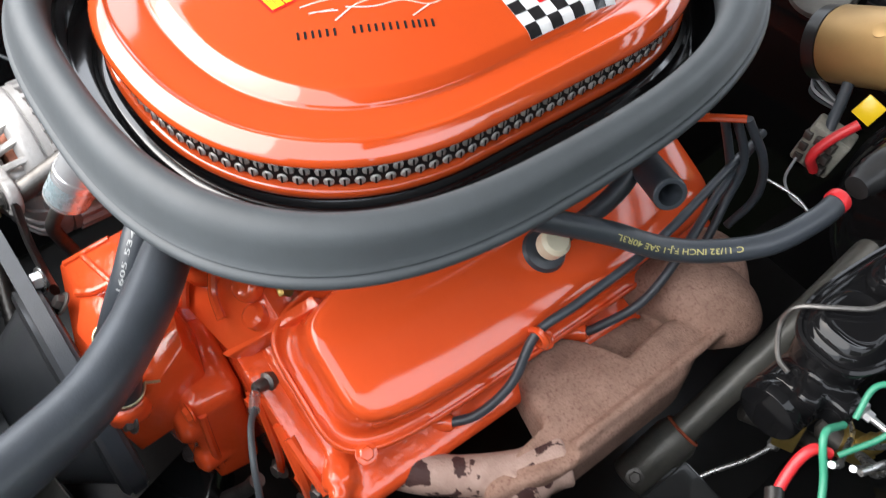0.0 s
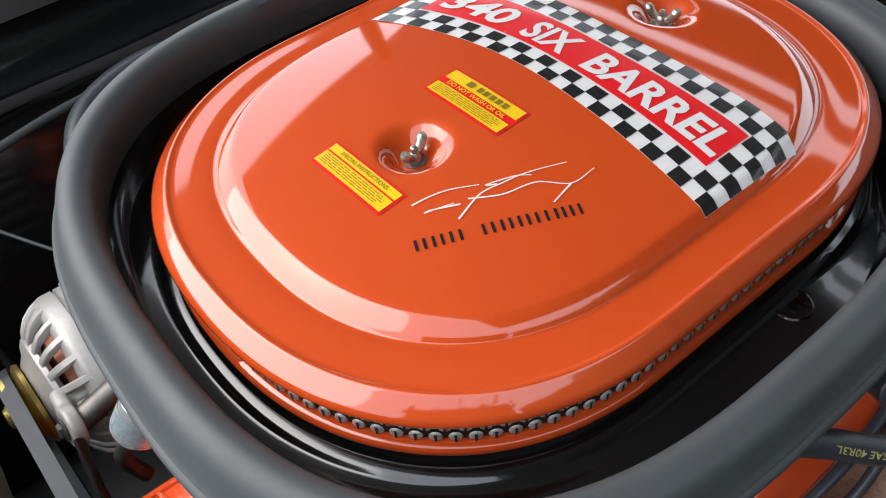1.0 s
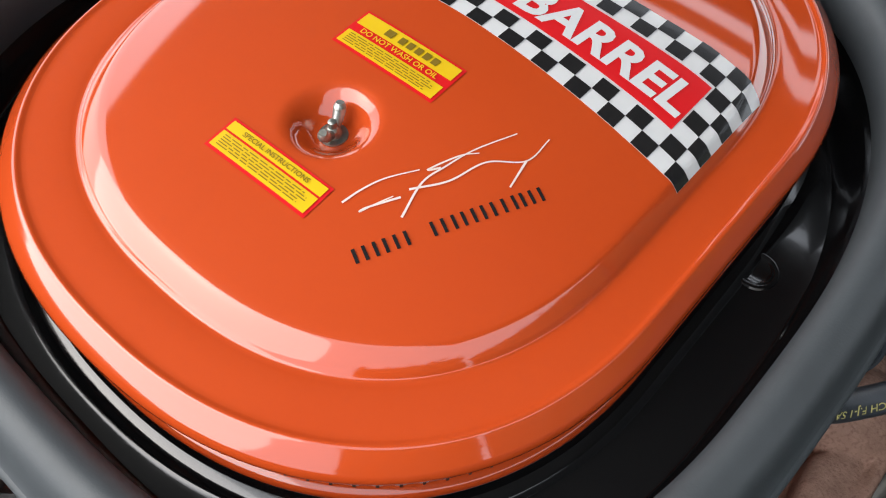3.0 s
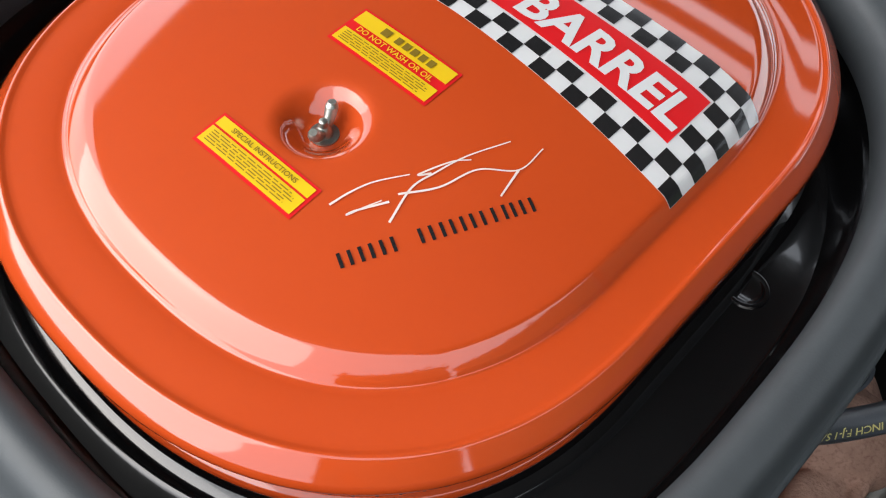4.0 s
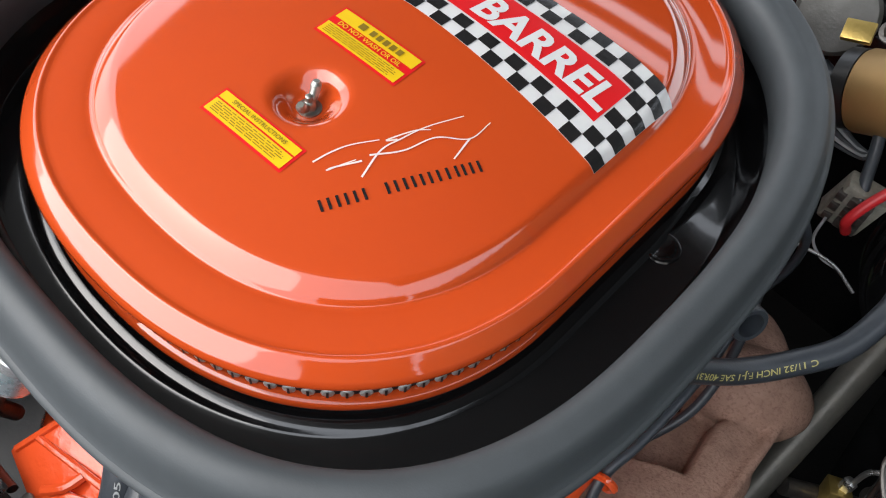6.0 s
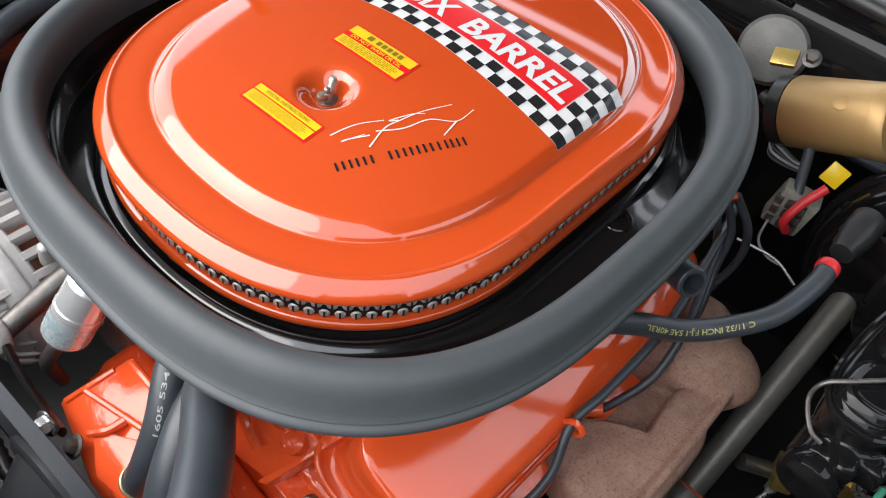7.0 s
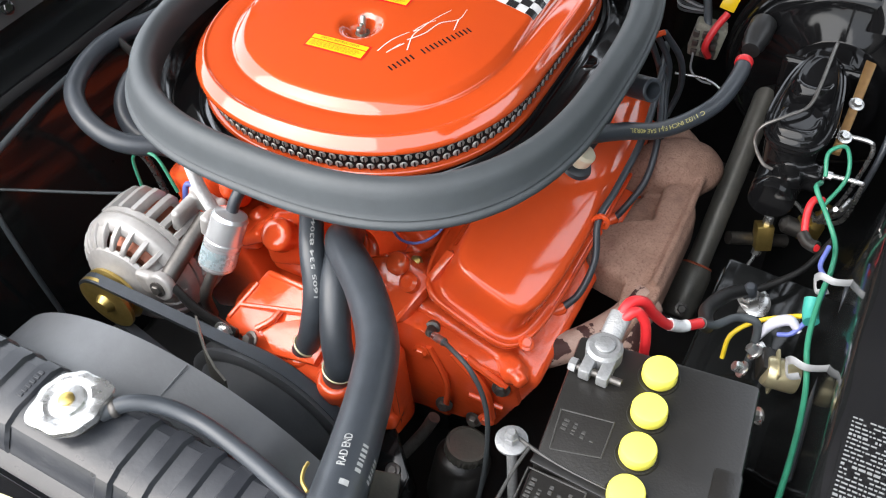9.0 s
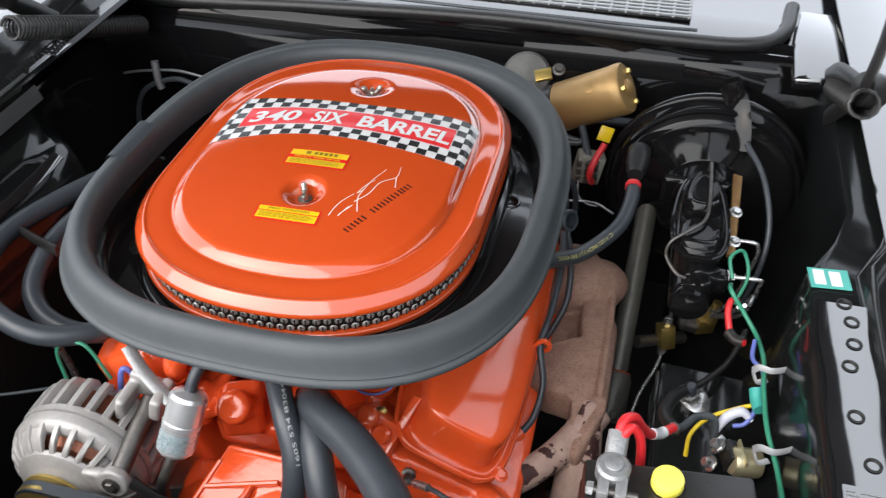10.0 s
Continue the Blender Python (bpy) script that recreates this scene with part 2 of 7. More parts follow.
def prism(bm, corners, deep, bevel=0.003):
    """A flat cast face of any outline with depth and rounded edges."""
    b = bmesh.new()
    top = [b.verts.new(p) for p in corners]
    low = [b.verts.new(Vector(p) + Vector(deep)) for p in corners]
    b.faces.new(top)
    b.faces.new(low[::-1])
    n = len(top)
    for i in range(n):
        b.faces.new((top[i], low[i], low[(i + 1) % n], top[(i + 1) % n]))
    bmesh.ops.recalc_face_normals(b, faces=b.faces[:])
    bmesh.ops.bevel(b, geom=b.edges[:], offset=bevel, segments=2, affect="EDGES", profile=0.5)
    me = bpy.data.meshes.new("tmp")
    b.to_mesh(me)
    b.free()
    bm.from_mesh(me)
    bpy.data.meshes.remove(me)
    return bm


def fused(name, bm, voxel=0.004, rounds=6):
    """Closed solids melted into one rounded casting."""
    me = bpy.data.meshes.new(name)
    bm.to_mesh(me)
    bm.free()
    ob = bpy.data.objects.new(name, me)
    scene.collection.objects.link(ob)
    rm = ob.modifiers.new("remesh", "REMESH")
    rm.mode, rm.voxel_size, rm.use_smooth_shade = "VOXEL", voxel, True
    sm = ob.modifiers.new("smooth", "SMOOTH")
    sm.factor, sm.iterations = 0.5, rounds
    dg = bpy.context.evaluated_depsgraph_get()
    dg.update()
    out = bpy.data.meshes.new_from_object(ob.evaluated_get(dg))
    bpy.data.objects.remove(ob)
    for p in out.polygons:
        p.use_smooth = True
    out.name = name
    return out


def lettering(body, height, m=None, shear=0.0, offset=0.0, width=None, centre=True):
    """Flat letters as a bmesh in the xy plane, built-in font."""
    cu = bpy.data.curves.new("letters", "FONT")
    cu.body, cu.size, cu.shear, cu.offset = body, 1.0, shear, offset
    cu.resolution_u = 3
    ob = bpy.data.objects.new("letters", cu)
    scene.collection.objects.link(ob)
    dg = bpy.context.evaluated_depsgraph_get()
    dg.update()
    me = bpy.data.meshes.new_from_object(ob.evaluated_get(dg))
    bpy.data.objects.remove(ob)
    bm = bmesh.new()
    bm.from_mesh(me)
    bpy.data.meshes.remove(me)
    xs = [v.co.x for v in bm.verts]
    ys = [v.co.y for v in bm.verts]
    w, h = max(xs) - min(xs), max(ys) - min(ys)
    sy = height / h
    sx = width / w if width else sy
    for v in bm.verts:
        v.co = ((v.co.x - (min(xs) + max(xs)) / 2) * sx, (v.co.y - (min(ys) + max(ys)) / 2) * sy, 0)
    if m:
        bmesh.ops.transform(bm, matrix=m, verts=bm.verts[:])
    return bm


def bolt(bm, at, to, r=0.008, h=0.006, washer=True):
    m = axis(at, to)
    if washer:
        lathe(bm, [(r * 1.5, 0), (r * 1.5, 0.0016), (r * 1.3, 0.002)], m, 20)
    lathe(bm, [(r * 1.02, 0.001), (r * 1.02, h * 0.8), (r * 0.85, h)], m, 6)
    return bm


# ---------------------------------------------------------------- setting
def plate(bm, corners, thick, bevel=0.003):
    """A flat or slightly warped sheet of four corners with thickness along its normal."""
    c = [Vector(p) for p in corners]
    n = (c[1] - c[0]).cross(c[3] - c[0]).normalized() * thick
    v = [bm.verts.new(p) for p in c] + [bm.verts.new(p - n) for p in c]
    for f in ((0, 1, 2, 3), (7, 6, 5, 4), (0, 4, 5, 1), (1, 5, 6, 2), (2, 6, 7, 3), (3, 7, 4, 0)):
        bm.faces.new([v[i] for i in f])
    return bm


def strip(bm, rows, thick=0.002):
    """A sheet lofted through rows of points, given a little thickness."""
    grid = [[bm.verts.new(p) for p in r] for r in rows]
    fs = []
    for p, q in zip(grid, grid[1:]):
        for i in range(len(p) - 1):
            fs.append(bm.faces.new((p[i], p[i + 1], q[i + 1], q[i])))
    bmesh.ops.recalc_face_normals(bm, faces=fs)
    bmesh.ops.solidify(bm, geom=fs, thickness=thick)
    return bm


bm = bmesh.new()
bmesh.ops.create_grid(bm, x_segments=60, y_segments=60, size=60)
solo("ground", bm, M_GRASS, "short green grass field under the car", "ground", kind="structure")

# unseen pale slabs added at both sides to look bright in reflections
for nm, x in (("pavement", -7.1), ("pavement", 7.1)):
    solo(nm, box(bmesh.new(), (12.0, 40.0, 0.04), pose(x, 8.0, 0.02), 0.01), M_PALE, "unseen pale slab added beside the car to bounce light", "pavement", kind="structure")

# one more added slab in front, also only there to bounce light
solo("pavement", box(bmesh.new(), (2.2, 11.0, 0.04), pose(0.0, -6.6, 0.02), 0.01), M_PALE, "unseen pale slab added in front of the car to bounce light", "pavement", kind="structure")

# tall made-up hedges, out of view, added to shut off the sky on one side
def hedge(a, b, tall, leaves, seed):
    """A sky-blocking clipped hedge between two ground points: a solid core with loose leaves on its faces."""
    rnd = random.Random(seed)
    bm = bmesh.new()
    p, q = Vector((*a, 0)), Vector((*b, 0))
    d = (q - p).normalized()
    side = Vector((-d.y, d.x, 0))
    for i in range(leaves):
        c = p + (q - p) * rnd.random() + side * rnd.uniform(-0.32, 0.32) + Vector((0, 0, 0.1 + tall * rnd.random() ** 0.8))
        m = pose(c.x, c.y, c.z, rnd.uniform(0, 360), rnd.uniform(0, 360), rnd.uniform(0, 360))
        w = rnd.uniform(0.06, 0.13)
        bm.faces.new([bm.verts.new(m @ Vector(v)) for v in ((-w, 0, 0), (0, -w * 0.5, 0.02), (w, 0, 0), (0, w * 0.5, 0.02))])
    mid = (p + q) / 2
    box(bm, ((q - p).length, 0.5, tall), pose(mid.x, mid.y, tall / 2, 0, 0, math.degrees(math.atan2(d.y, d.x))), 0.05)
    solo("hedge", bm, M_LEAF, "unseen dark green hedge added to block the sky on one side", "hedge", kind="structure")


hedge((2.95, 3.0), (2.95, -1.0), 2.7, 1400, 5)
hedge((2.75, -1.2), (1.5, -2.6), 3.0, 1400, 6)

# firewall: a stamped sheet with a shelf under the cowl
bm = bmesh.new()
xs = [-0.72 + 0.06 * i for i in range(25)]
rows = []
for y, z in ((0.46, 0.20), (0.44, 0.50), (0.425, 0.70), (0.42, 0.80), (0.43, 0.825), (0.455, 0.832), (0.468, 0.845), (0.470, 0.862), (0.474, 0.884)):
    rows.append([(x, y + 0.006 * math.sin(9 * x) * (z < 0.8), z) for x in xs])
strip(bm, rows, 0.004)
fw = solo("firewall", bm, M_BOOST, "gloss black stamped steel firewall behind the engine", "firewall", kind="structure")
part("flange_lip", strip(bmesh.new(), [[(x, y, 0.850 + 0.070 * min(x, 0.0) + dz) for x in (-0.55, -0.45, -0.35, -0.25, -0.15, 0.0, 0.15)] for y, dz in ((0.4535, 0.0), (0.4565, 0.0012), (0.4640, 0.0016))], 0.0015), M_WAXED, fw)

# cowl top with its vent slats
cowl = solo("cowl_panel", strip(bmesh.new(), [[(x, y, 0.868 + dz + 0.012 * (1 - (x / 0.7) ** 2)) for x in xs] for y, dz in
            ((0.466, -0.004), (0.472, 0.0), (0.56, 0.004), (0.70, 0.008), (0.86, 0.03), (0.90, 0.06))], 0.004), M_WAXED,
            "gloss black cowl panel reflecting the pale sky", "cowl", kind="structure")
vent = thing("cowl_vent", (0.05, 0.62, 0.885), "grey slotted air intake grille let into the cowl panel", "vent", kind="structure")
M_VENT = mat("vent_dark", (0.006, 0.006, 0.006), None, 0.6)
bm = bmesh.new()
box(bm, (0.62, 0.10, 0.003), pose(0.09, 0.575, 0.8832), 0.001)
part("backing", bm, M_VENT, vent)
slat_mesh = to_mesh("slat", box(bmesh.new(), (0.62, 0.006, 0.004), None, 0.001, 1))
rib_mesh = to_mesh("rib", box(bmesh.new(), (0.005, 0.10, 0.0035), None, 0.001, 1))
for me, spots in ((slat_mesh, [(0.09, 0.530 + 0.0125 * i, 0.8868) for i in range(8)]), (rib_mesh, [(-0.215 + 0.0245 * i, 0.575, 0.8858) for i in range(26)])):
    me.materials.append(M_LEAD)
    for p in spots:
        ob = new(me.name, me)
        ob.parent = vent
        ob.location = Vector(p) - vent.location

hose_line = tube(bmesh.new(), [(-0.10, 0.486, 0.889), (0.05, 0.480, 0.890), (0.20, 0.478, 0.890), (0.33, 0.480, 0.888), (0.41, 0.488, 0.886)], 0.0028, 8, 8)
solo("washer_hose", hose_line, M_HOSE, "thin black washer hose lying on the cowl", "hose")
M_RUBBER = mat("black_weatherstrip", (0.010, 0.010, 0.011), (0.016, 0.016, 0.016), 0.42, scale=50, bump=0.1, bump_scale=400)
bm = bmesh.new()
tube(bm, [(-0.62, 0.475, 0.846), (-0.45, 0.462, 0.857), (-0.2, 0.462, 0.873), (0.1, 0.462, 0.884), (0.38, 0.462, 0.880), (0.49, 0.468, 0.882), (0.535, 0.50, 0.888), (0.55, 0.58, 0.895)], 0.011, 12, 14)
solo("cowl_seal", bm, M_RUBBER, "black rubber weatherstrip along the cowl edge", "rubber seal")


# ---------------------------------------------------------------- air cleaner
# outlines with straight flanks: half width, half length of the flank, half length, roundness
RIM, FOOT, BROW = (0.1930, 0.0630, 0.2485, 2.26), (0.1570, 0.0430, 0.2035, 2.36), (0.1470, 0.0385, 0.1905, 2.36)
# height of the pressed lid from its rolled edge (0) over the foot of the crown (1) to the crown's edge (2)
LID = [(0.060, 0.9030), (0.014, 0.9032), (0.0, 0.9046), (0.010, 0.9062), (0.030, 0.9085), (0.060, 0.9098), (0.120, 0.9121), (0.180, 0.9143), (0.230, 0.9160), (0.254, 0.9169), (0.274, 0.9174), (0.296, 0.9175), (0.318, 0.9172), (0.340, 0.9166),
       (0.368, 0.9163), (0.42, 0.9163), (0.62, 0.9165), (0.84, 0.9166), (0.91, 0.9162), (0.955, 0.9159), (0.99, 0.9161), (1.03, 0.9167), (1.09, 0.9180), (1.20, 0.9193), (1.50, 0.9220), (1.74, 0.9240), (1.88, 0.9250), (2.0, 0.9256)]
DOME = 0.0112
BOWLS = ((-0.002, -0.087), (0.0, 0.143))
AT = Vector((0.008, -0.002, 0))


def outline(k, grow=0.0):
    """The lid's outline between rim, foot and brow, moved outwards by grow."""
    p, q, f = (RIM, FOOT, k) if k < 1 else (FOOT, BROW, k - 1)
    a, flank, b, n = [u + (v - u) * f for u, v in zip(p, q)]
    return a + grow, flank, b + grow, n


def radius(x, y, o):
    """1 on the outline, less inside."""
    a, flank, b, n = o
    return ((abs(x) / a) ** n + (max(abs(y) - flank, 0.0) / (b - flank)) ** n) ** (1 / n)


def walked(o, seg):
    """Evenly spaced points along an outline."""
    if isinstance(o, list):
        return o
    line = []
    for i in range(1200):
        if callable(o):
            line.append(o(2 * math.pi * (i + 0.5) / 1200))
            continue
        a, flank, b, n = o
        x, y = sup(a, b - flank, n, 2 * math.pi * (i + 0.5) / 1200)
        line.append((x, y + math.copysign(flank, y)))
    line.append(line[0])
    far = [0.0]
    for p, q in zip(line, line[1:]):
        far.append(far[-1] + math.hypot(q[0] - p[0], q[1] - p[1]))
    line = np.array(line)
    s = np.arange(seg) / seg * far[-1]
    return list(zip(np.interp(s, far, line[:, 0]), np.interp(s, far, line[:, 1])))


def loft(bm, rows, seg=200, cap=False, close=False, cx=0.0, cy=0.0):
    """Rings of (outline, height), joined in order."""
    rings = [[bm.verts.new((cx + x, cy + y, z)) for x, y in walked(o, seg)] for o, z in rows]
    pairs = list(zip(rings, rings[1:]))
    if close:
        pairs.append((rings[-1], rings[0]))
    for p, q in pairs:
        for i in range(seg):
            bm.faces.new((p[i], p[(i + 1) % seg], q[(i + 1) % seg], q[i]))
    if cap:
        bm.faces.new(rings[-1])
    return bm


def lid_z(x, y):
    """Height of the lid's top over a place."""
    if radius(x, y, BROW) <= 1:
        lo, hi = 0.0, 1.0
        for _ in range(18):
            mid = (lo + hi) / 2
            if mid > 0 and radius(x / mid, y / mid, BROW) <= 1:
                hi = mid
            else:
                lo = mid
        z = LID[-1][1] + DOME * (1 - hi * hi)
    else:
        lo, hi = 0.25, 2.0
        for _ in range(20):
            mid = (lo + hi) / 2
            if radius(x, y, outline(mid)) <= 1:
                lo = mid
            else:
                hi = mid
        z = next(p[1] + (q[1] - p[1]) * (lo - p[0]) / (q[0] - p[0]) for p, q in zip(LID[2:], LID[3:]) if q[0] >= lo)
    for bx, by in BOWLS:
        d = math.hypot(x - bx, y - by) / 0.0275
        if d < 1:
            k = 1 - d
            z -= 0.0125 * min(1, (3 * k * k - 2 * k ** 3) * 1.5)
    return z


cleaner = thing("air_cleaner", (0, 0, 0.855), "orange oval air cleaner with checkered decal on a black base plate", "air cleaner")
SEG = 240
bm = bmesh.new()
loft(bm, [(outline(k), z) for k, z in LID], SEG)
bm.verts.ensure_lookup_table()
ring = bm.verts[-SEG:]
edge = [v.co.copy() for v in ring]
for k in range(1, 49):
    f = 1 - k / 49
    nxt = [bm.verts.new((p.x * f, p.y * f, lid_z(p.x * f, p.y * f))) for p in edge]
    for i in range(SEG):
        bm.faces.new((ring[i], ring[(i + 1) % SEG], nxt[(i + 1) % SEG], nxt[i]))
    ring = nxt
bm.faces.new(ring)
lid = part("lid", bm, M_LID, cleaner, "glossy orange pressed steel lid with raised centre", angle=80)
part("lid_hem", loft(bmesh.new(), [(outline(0, -0.013), 0.9040), (outline(0, -0.0022), 0.9028)]), M_LID, cleaner, angle=80)

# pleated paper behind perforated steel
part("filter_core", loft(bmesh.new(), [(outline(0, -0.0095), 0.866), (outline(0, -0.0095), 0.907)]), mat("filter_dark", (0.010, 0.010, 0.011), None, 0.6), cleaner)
bead, slit = bmesh.new(), bmesh.new()
ring = [Vector((x, y, 0)) for x, y in walked(outline(0, -0.0075), 3 * 134)]
for rowi, z in enumerate((0.8835, 0.8925, 0.9015)):
    for i in range(134):
        j = 3 * i + (rowi % 2) * 1.5
        p = ring[int(j) % len(ring)].lerp(ring[(int(j) + 1) % len(ring)], j % 1)
        d = (ring[(int(j) + 2) % len(ring)] - ring[int(j) - 1]).normalized()
        out = Vector((d.y, -d.x, 0))
        c = p + Vector((0, 0, z))
        rings = []
        for rad, lift in ((1.0, -0.0006), (0.88, 0.0004), (0.60, 0.0007)):
            rings.append([bead.verts.new(c + d * 0.0040 * rad * math.cos(math.pi * k / 5) + Vector((0, 0, 0.0037 * rad * math.sin(math.pi * k / 5))) + out * lift) for k in range(10)])
        for p0, p1 in zip(rings, rings[1:]):
            for k in range(10):
                bead.faces.new((p0[k], p0[(k + 1) % 10], p1[(k + 1) % 10], p1[k]))
        bead.faces.new(rings[-1])
        slit.faces.new([slit.verts.new(c + d * u * 0.00075 + Vector((0, 0, v * 0.0033)) + out * 0.0011) for u, v in ((-1, -1), (1, -1), (1, 1), (-1, 1))])
part("screen_slot", slit, M_VENT, cleaner, "dark slots pressed into the filter screen", smooth=False)
cleaner.children[-1]["kind"] = "stuff"
part("filter_screen", bead, M_BEAD, cleaner, "bright perforated steel filter screen", angle=80)
cleaner.children[-1]["kind"] = "stuff"
part("lower_ring", loft(bmesh.new(), [(outline(0, -0.013), 0.8790), (outline(0, -0.0045), 0.8790), (outline(0, -0.0026), 0.8774), (outline(0, -0.0020), 0.8748), (outline(0, -0.0030), 0.8715), (outline(0, -0.005), 0.8692), (outline(0, -0.013), 0.8688)], close=True),
     M_LID, cleaner, "orange pressed rim under the filter")


def ring_at(grow, at=Vector((0, 0, 0))):
    """The rubber ring's inner line in plan, moved outwards by grow: shorter in front of its middle than behind it."""
    def point(t):
        x, y = sup(0.2366 + grow, (0.2270 if math.sin(t) < 0 else 0.2950) + grow, 2.66, t)
        c, k = math.cos(-0.022), math.sin(-0.022)
        return 0.0095 + c * x - k * y - at.x, -0.0476 + k * x + c * y - at.y
    return point


def polar(o, seg=240):
    """An outline's points at even angles round the middle, so that rings of different shape join without a twist."""
    line = np.array(walked(o, 1200))
    turn = np.linspace(-math.pi, math.pi, seg, endpoint=False)
    far = np.interp(turn, np.arctan2(line[:, 1], line[:, 0]), np.hypot(line[:, 0], line[:, 1]), period=2 * math.pi)
    return list(zip(far * np.cos(turn), far * np.sin(turn)))


rows = [(polar(outline(0, g)), z) for g, z in ((-0.045, 0.8680), (-0.0045, 0.8680), (-0.0025, 0.8660), (-0.001, 0.8640), (0.0030, 0.8634), (0.0055, 0.8626), (0.0072, 0.8612), (0.0090, 0.8606))]
near, far = polar(outline(0, 0.0090)), polar(ring_at(0.0005, AT))
for k, z in ((0.20, 0.8604), (0.40, 0.8604), (0.60, 0.8604), (0.76, 0.8605), (0.83, 0.8609), (0.88, 0.8624), (0.92, 0.8654), (0.95, 0.8700), (0.98, 0.8790), (1.0, 0.8940)):
    rows.append(([(p[0] + (q[0] - p[0]) * k, p[1] + (q[1] - p[1]) * k) for p, q in zip(near, far)], z))
for grow, z in ((0.0025, 0.8940), (0.0010, 0.8820), (-0.0030, 0.8640), (-0.0100, 0.8550), (-0.0130, 0.8505)):
    rows.append((polar(ring_at(grow, AT)), z))
rows.append((polar(outline(0, -0.045)), 0.8495))
bm = loft(bmesh.new(), rows, 240, close=True)
# the pressed floor falls a little towards the rear on one flank
for v in bm.verts:
    if 0.8600 < v.co.z < 0.8628:
        side, back = [min(1.0, max(0.0, k)) for k in ((v.co.x - 0.11) / 0.06, (v.co.y - 0.03) / 0.17)]
        v.co.z -= 0.0075 * side * side * (3 - 2 * side) * back * back * (3 - 2 * back)
part("base_plate", bm, M_TRAY, cleaner, "gloss black dished base plate with raised edge")
for bx, by in ((0.202, 0.038), (0.137, 0.238), (-0.202, 0.038), (-0.137, 0.238), (-0.19, -0.14)):
    bm = bmesh.new()
    lathe(bm, [(0.0135, 0), (0.0128, 0.0012), (0.0112, 0.0015), (0.0096, 0.0008), (0.0085, 0.0004), (0.0, 0.0004)], pose(bx, by, 0.8604), 28, False)
    part("base_bolt", bm, M_TRAY, cleaner)


def wing_nut(at, turn):
    nut = bmesh.new()
    m = pose(*at, 0, 0, turn) @ Matrix.Scale(0.82, 4)
    lathe(nut, [(0.0095, 0), (0.0095, 0.0012), (0.004, 0.0014)], m, 24)
    lathe(nut, [(0.0058, 0.001), (0.0052, 0.005), (0.0040, 0.0075), (0.0030, 0.0085), (0.0028, 0.013), (0.0018, 0.0138)], m, 18)
    for s in (-1, 1):
        tube(nut, [m @ Vector((s * 0.003, 0, 0.004)), m @ Vector((s * 0.0085, 0, 0.008)), m @ Vector((s * 0.0125, 0, 0.0135)), m @ Vector((s * 0.0135, 0, 0.017))],
             [0.0026, 0.0032, 0.0036, 0.0022], 10, 5)
    return nut


for (bx, by), turn in zip(BOWLS, (112, 20)):
    part("wing_nut", wing_nut((bx, by, lid_z(bx, by)), turn), M_NUT, cleaner, "zinc plated wing nut")


def lay(bm, lift):
    for v in bm.verts:
        v.co.z = lid_z(v.co.x, v.co.y) + lift
    return bm


# checkered band, gently arched over the crown and folded down its edge
ARC = [(0.0, 0.0)]
for i in range(1, 400):
    x = 0.0005 * i
    ARC.append((x, ARC[-1][1] + math.hypot(0.0005, lid_z(x, 0.05) - lid_z(x - 0.0005, 0.05))))
BAND = next(arc for x, arc in ARC if x >= 0.1525)


def band_at(u, v):
    """u across from -1 to 1, v up from 0 to 1."""
    want = abs(u) * BAND
    x = next(p[0] + (want - p[1]) for p, q in zip(ARC, ARC[1:]) if q[1] >= want) * (1 if u > 0 else -1)
    low = 0.016 - 0.020 * x - 0.40 * x * x if x > 0 else 0.016 - 1.40 * x * x
    top = 0.094 + 0.040 * x - 4.0 * max(0.0, x - 0.105) ** 2 if x > 0 else 0.094 - 0.35 * x * x
    return x, low + (top - low) * v


COLS, ROWS_C = 26, 8


def quad(u0, u1, v0, v1, n=2, k=2):
    bm = bmesh.new()
    g = [[bm.verts.new((*band_at(u0 + (u1 - u0) * i / n, v0 + (v1 - v0) * j / k), 0)) for i in range(n + 1)] for j in range(k + 1)]
    for j in range(k):
        for i in range(n):
            bm.faces.new((g[j][i], g[j][i + 1], g[j + 1][i + 1], g[j + 1][i]))
    return bm


decal = part("checkered_decal", lay(quad(-1, 1, 0, 1, 156, 32), 0.0005), M_WHITE, cleaner, "black and white checkered decal with red banner", angle=80)
for i in range(COLS):
    for j in range(ROWS_C):
        if (i + j) % 2 == 1 and not (2 <= i < COLS - 2 and 2 <= j < 6):
            part("square", lay(quad(-1 + 2 * i / COLS, -1 + 2 * (i + 1) / COLS, j / ROWS_C, (j + 1) / ROWS_C, 6, 4), 0.0009), M_INK, decal, angle=80)
part("red_banner", lay(quad(-1 + 4.2 / COLS, 1 - 4.2 / COLS, 2.18 / ROWS_C, 5.82 / ROWS_C, 132, 16), 0.0009), M_RSTICK, decal, angle=80)
for word, x0, x1 in (("340", -0.121, -0.060), ("SIX", -0.045, -0.003), ("BARREL", 0.013, 0.127)):
    bm = lettering(word, 0.0250, None, 0.10, 0.030, x1 - x0)
    for v in bm.verts:
        x = v.co.x + (x0 + x1) / 2
        v.co.x = x
        v.co.y = band_at(x / BAND, 0.5)[1] - 0.001 + v.co.y
    part("banner_lettering", lay(bm, 0.0014), M_WHITE, decal, smooth=False)


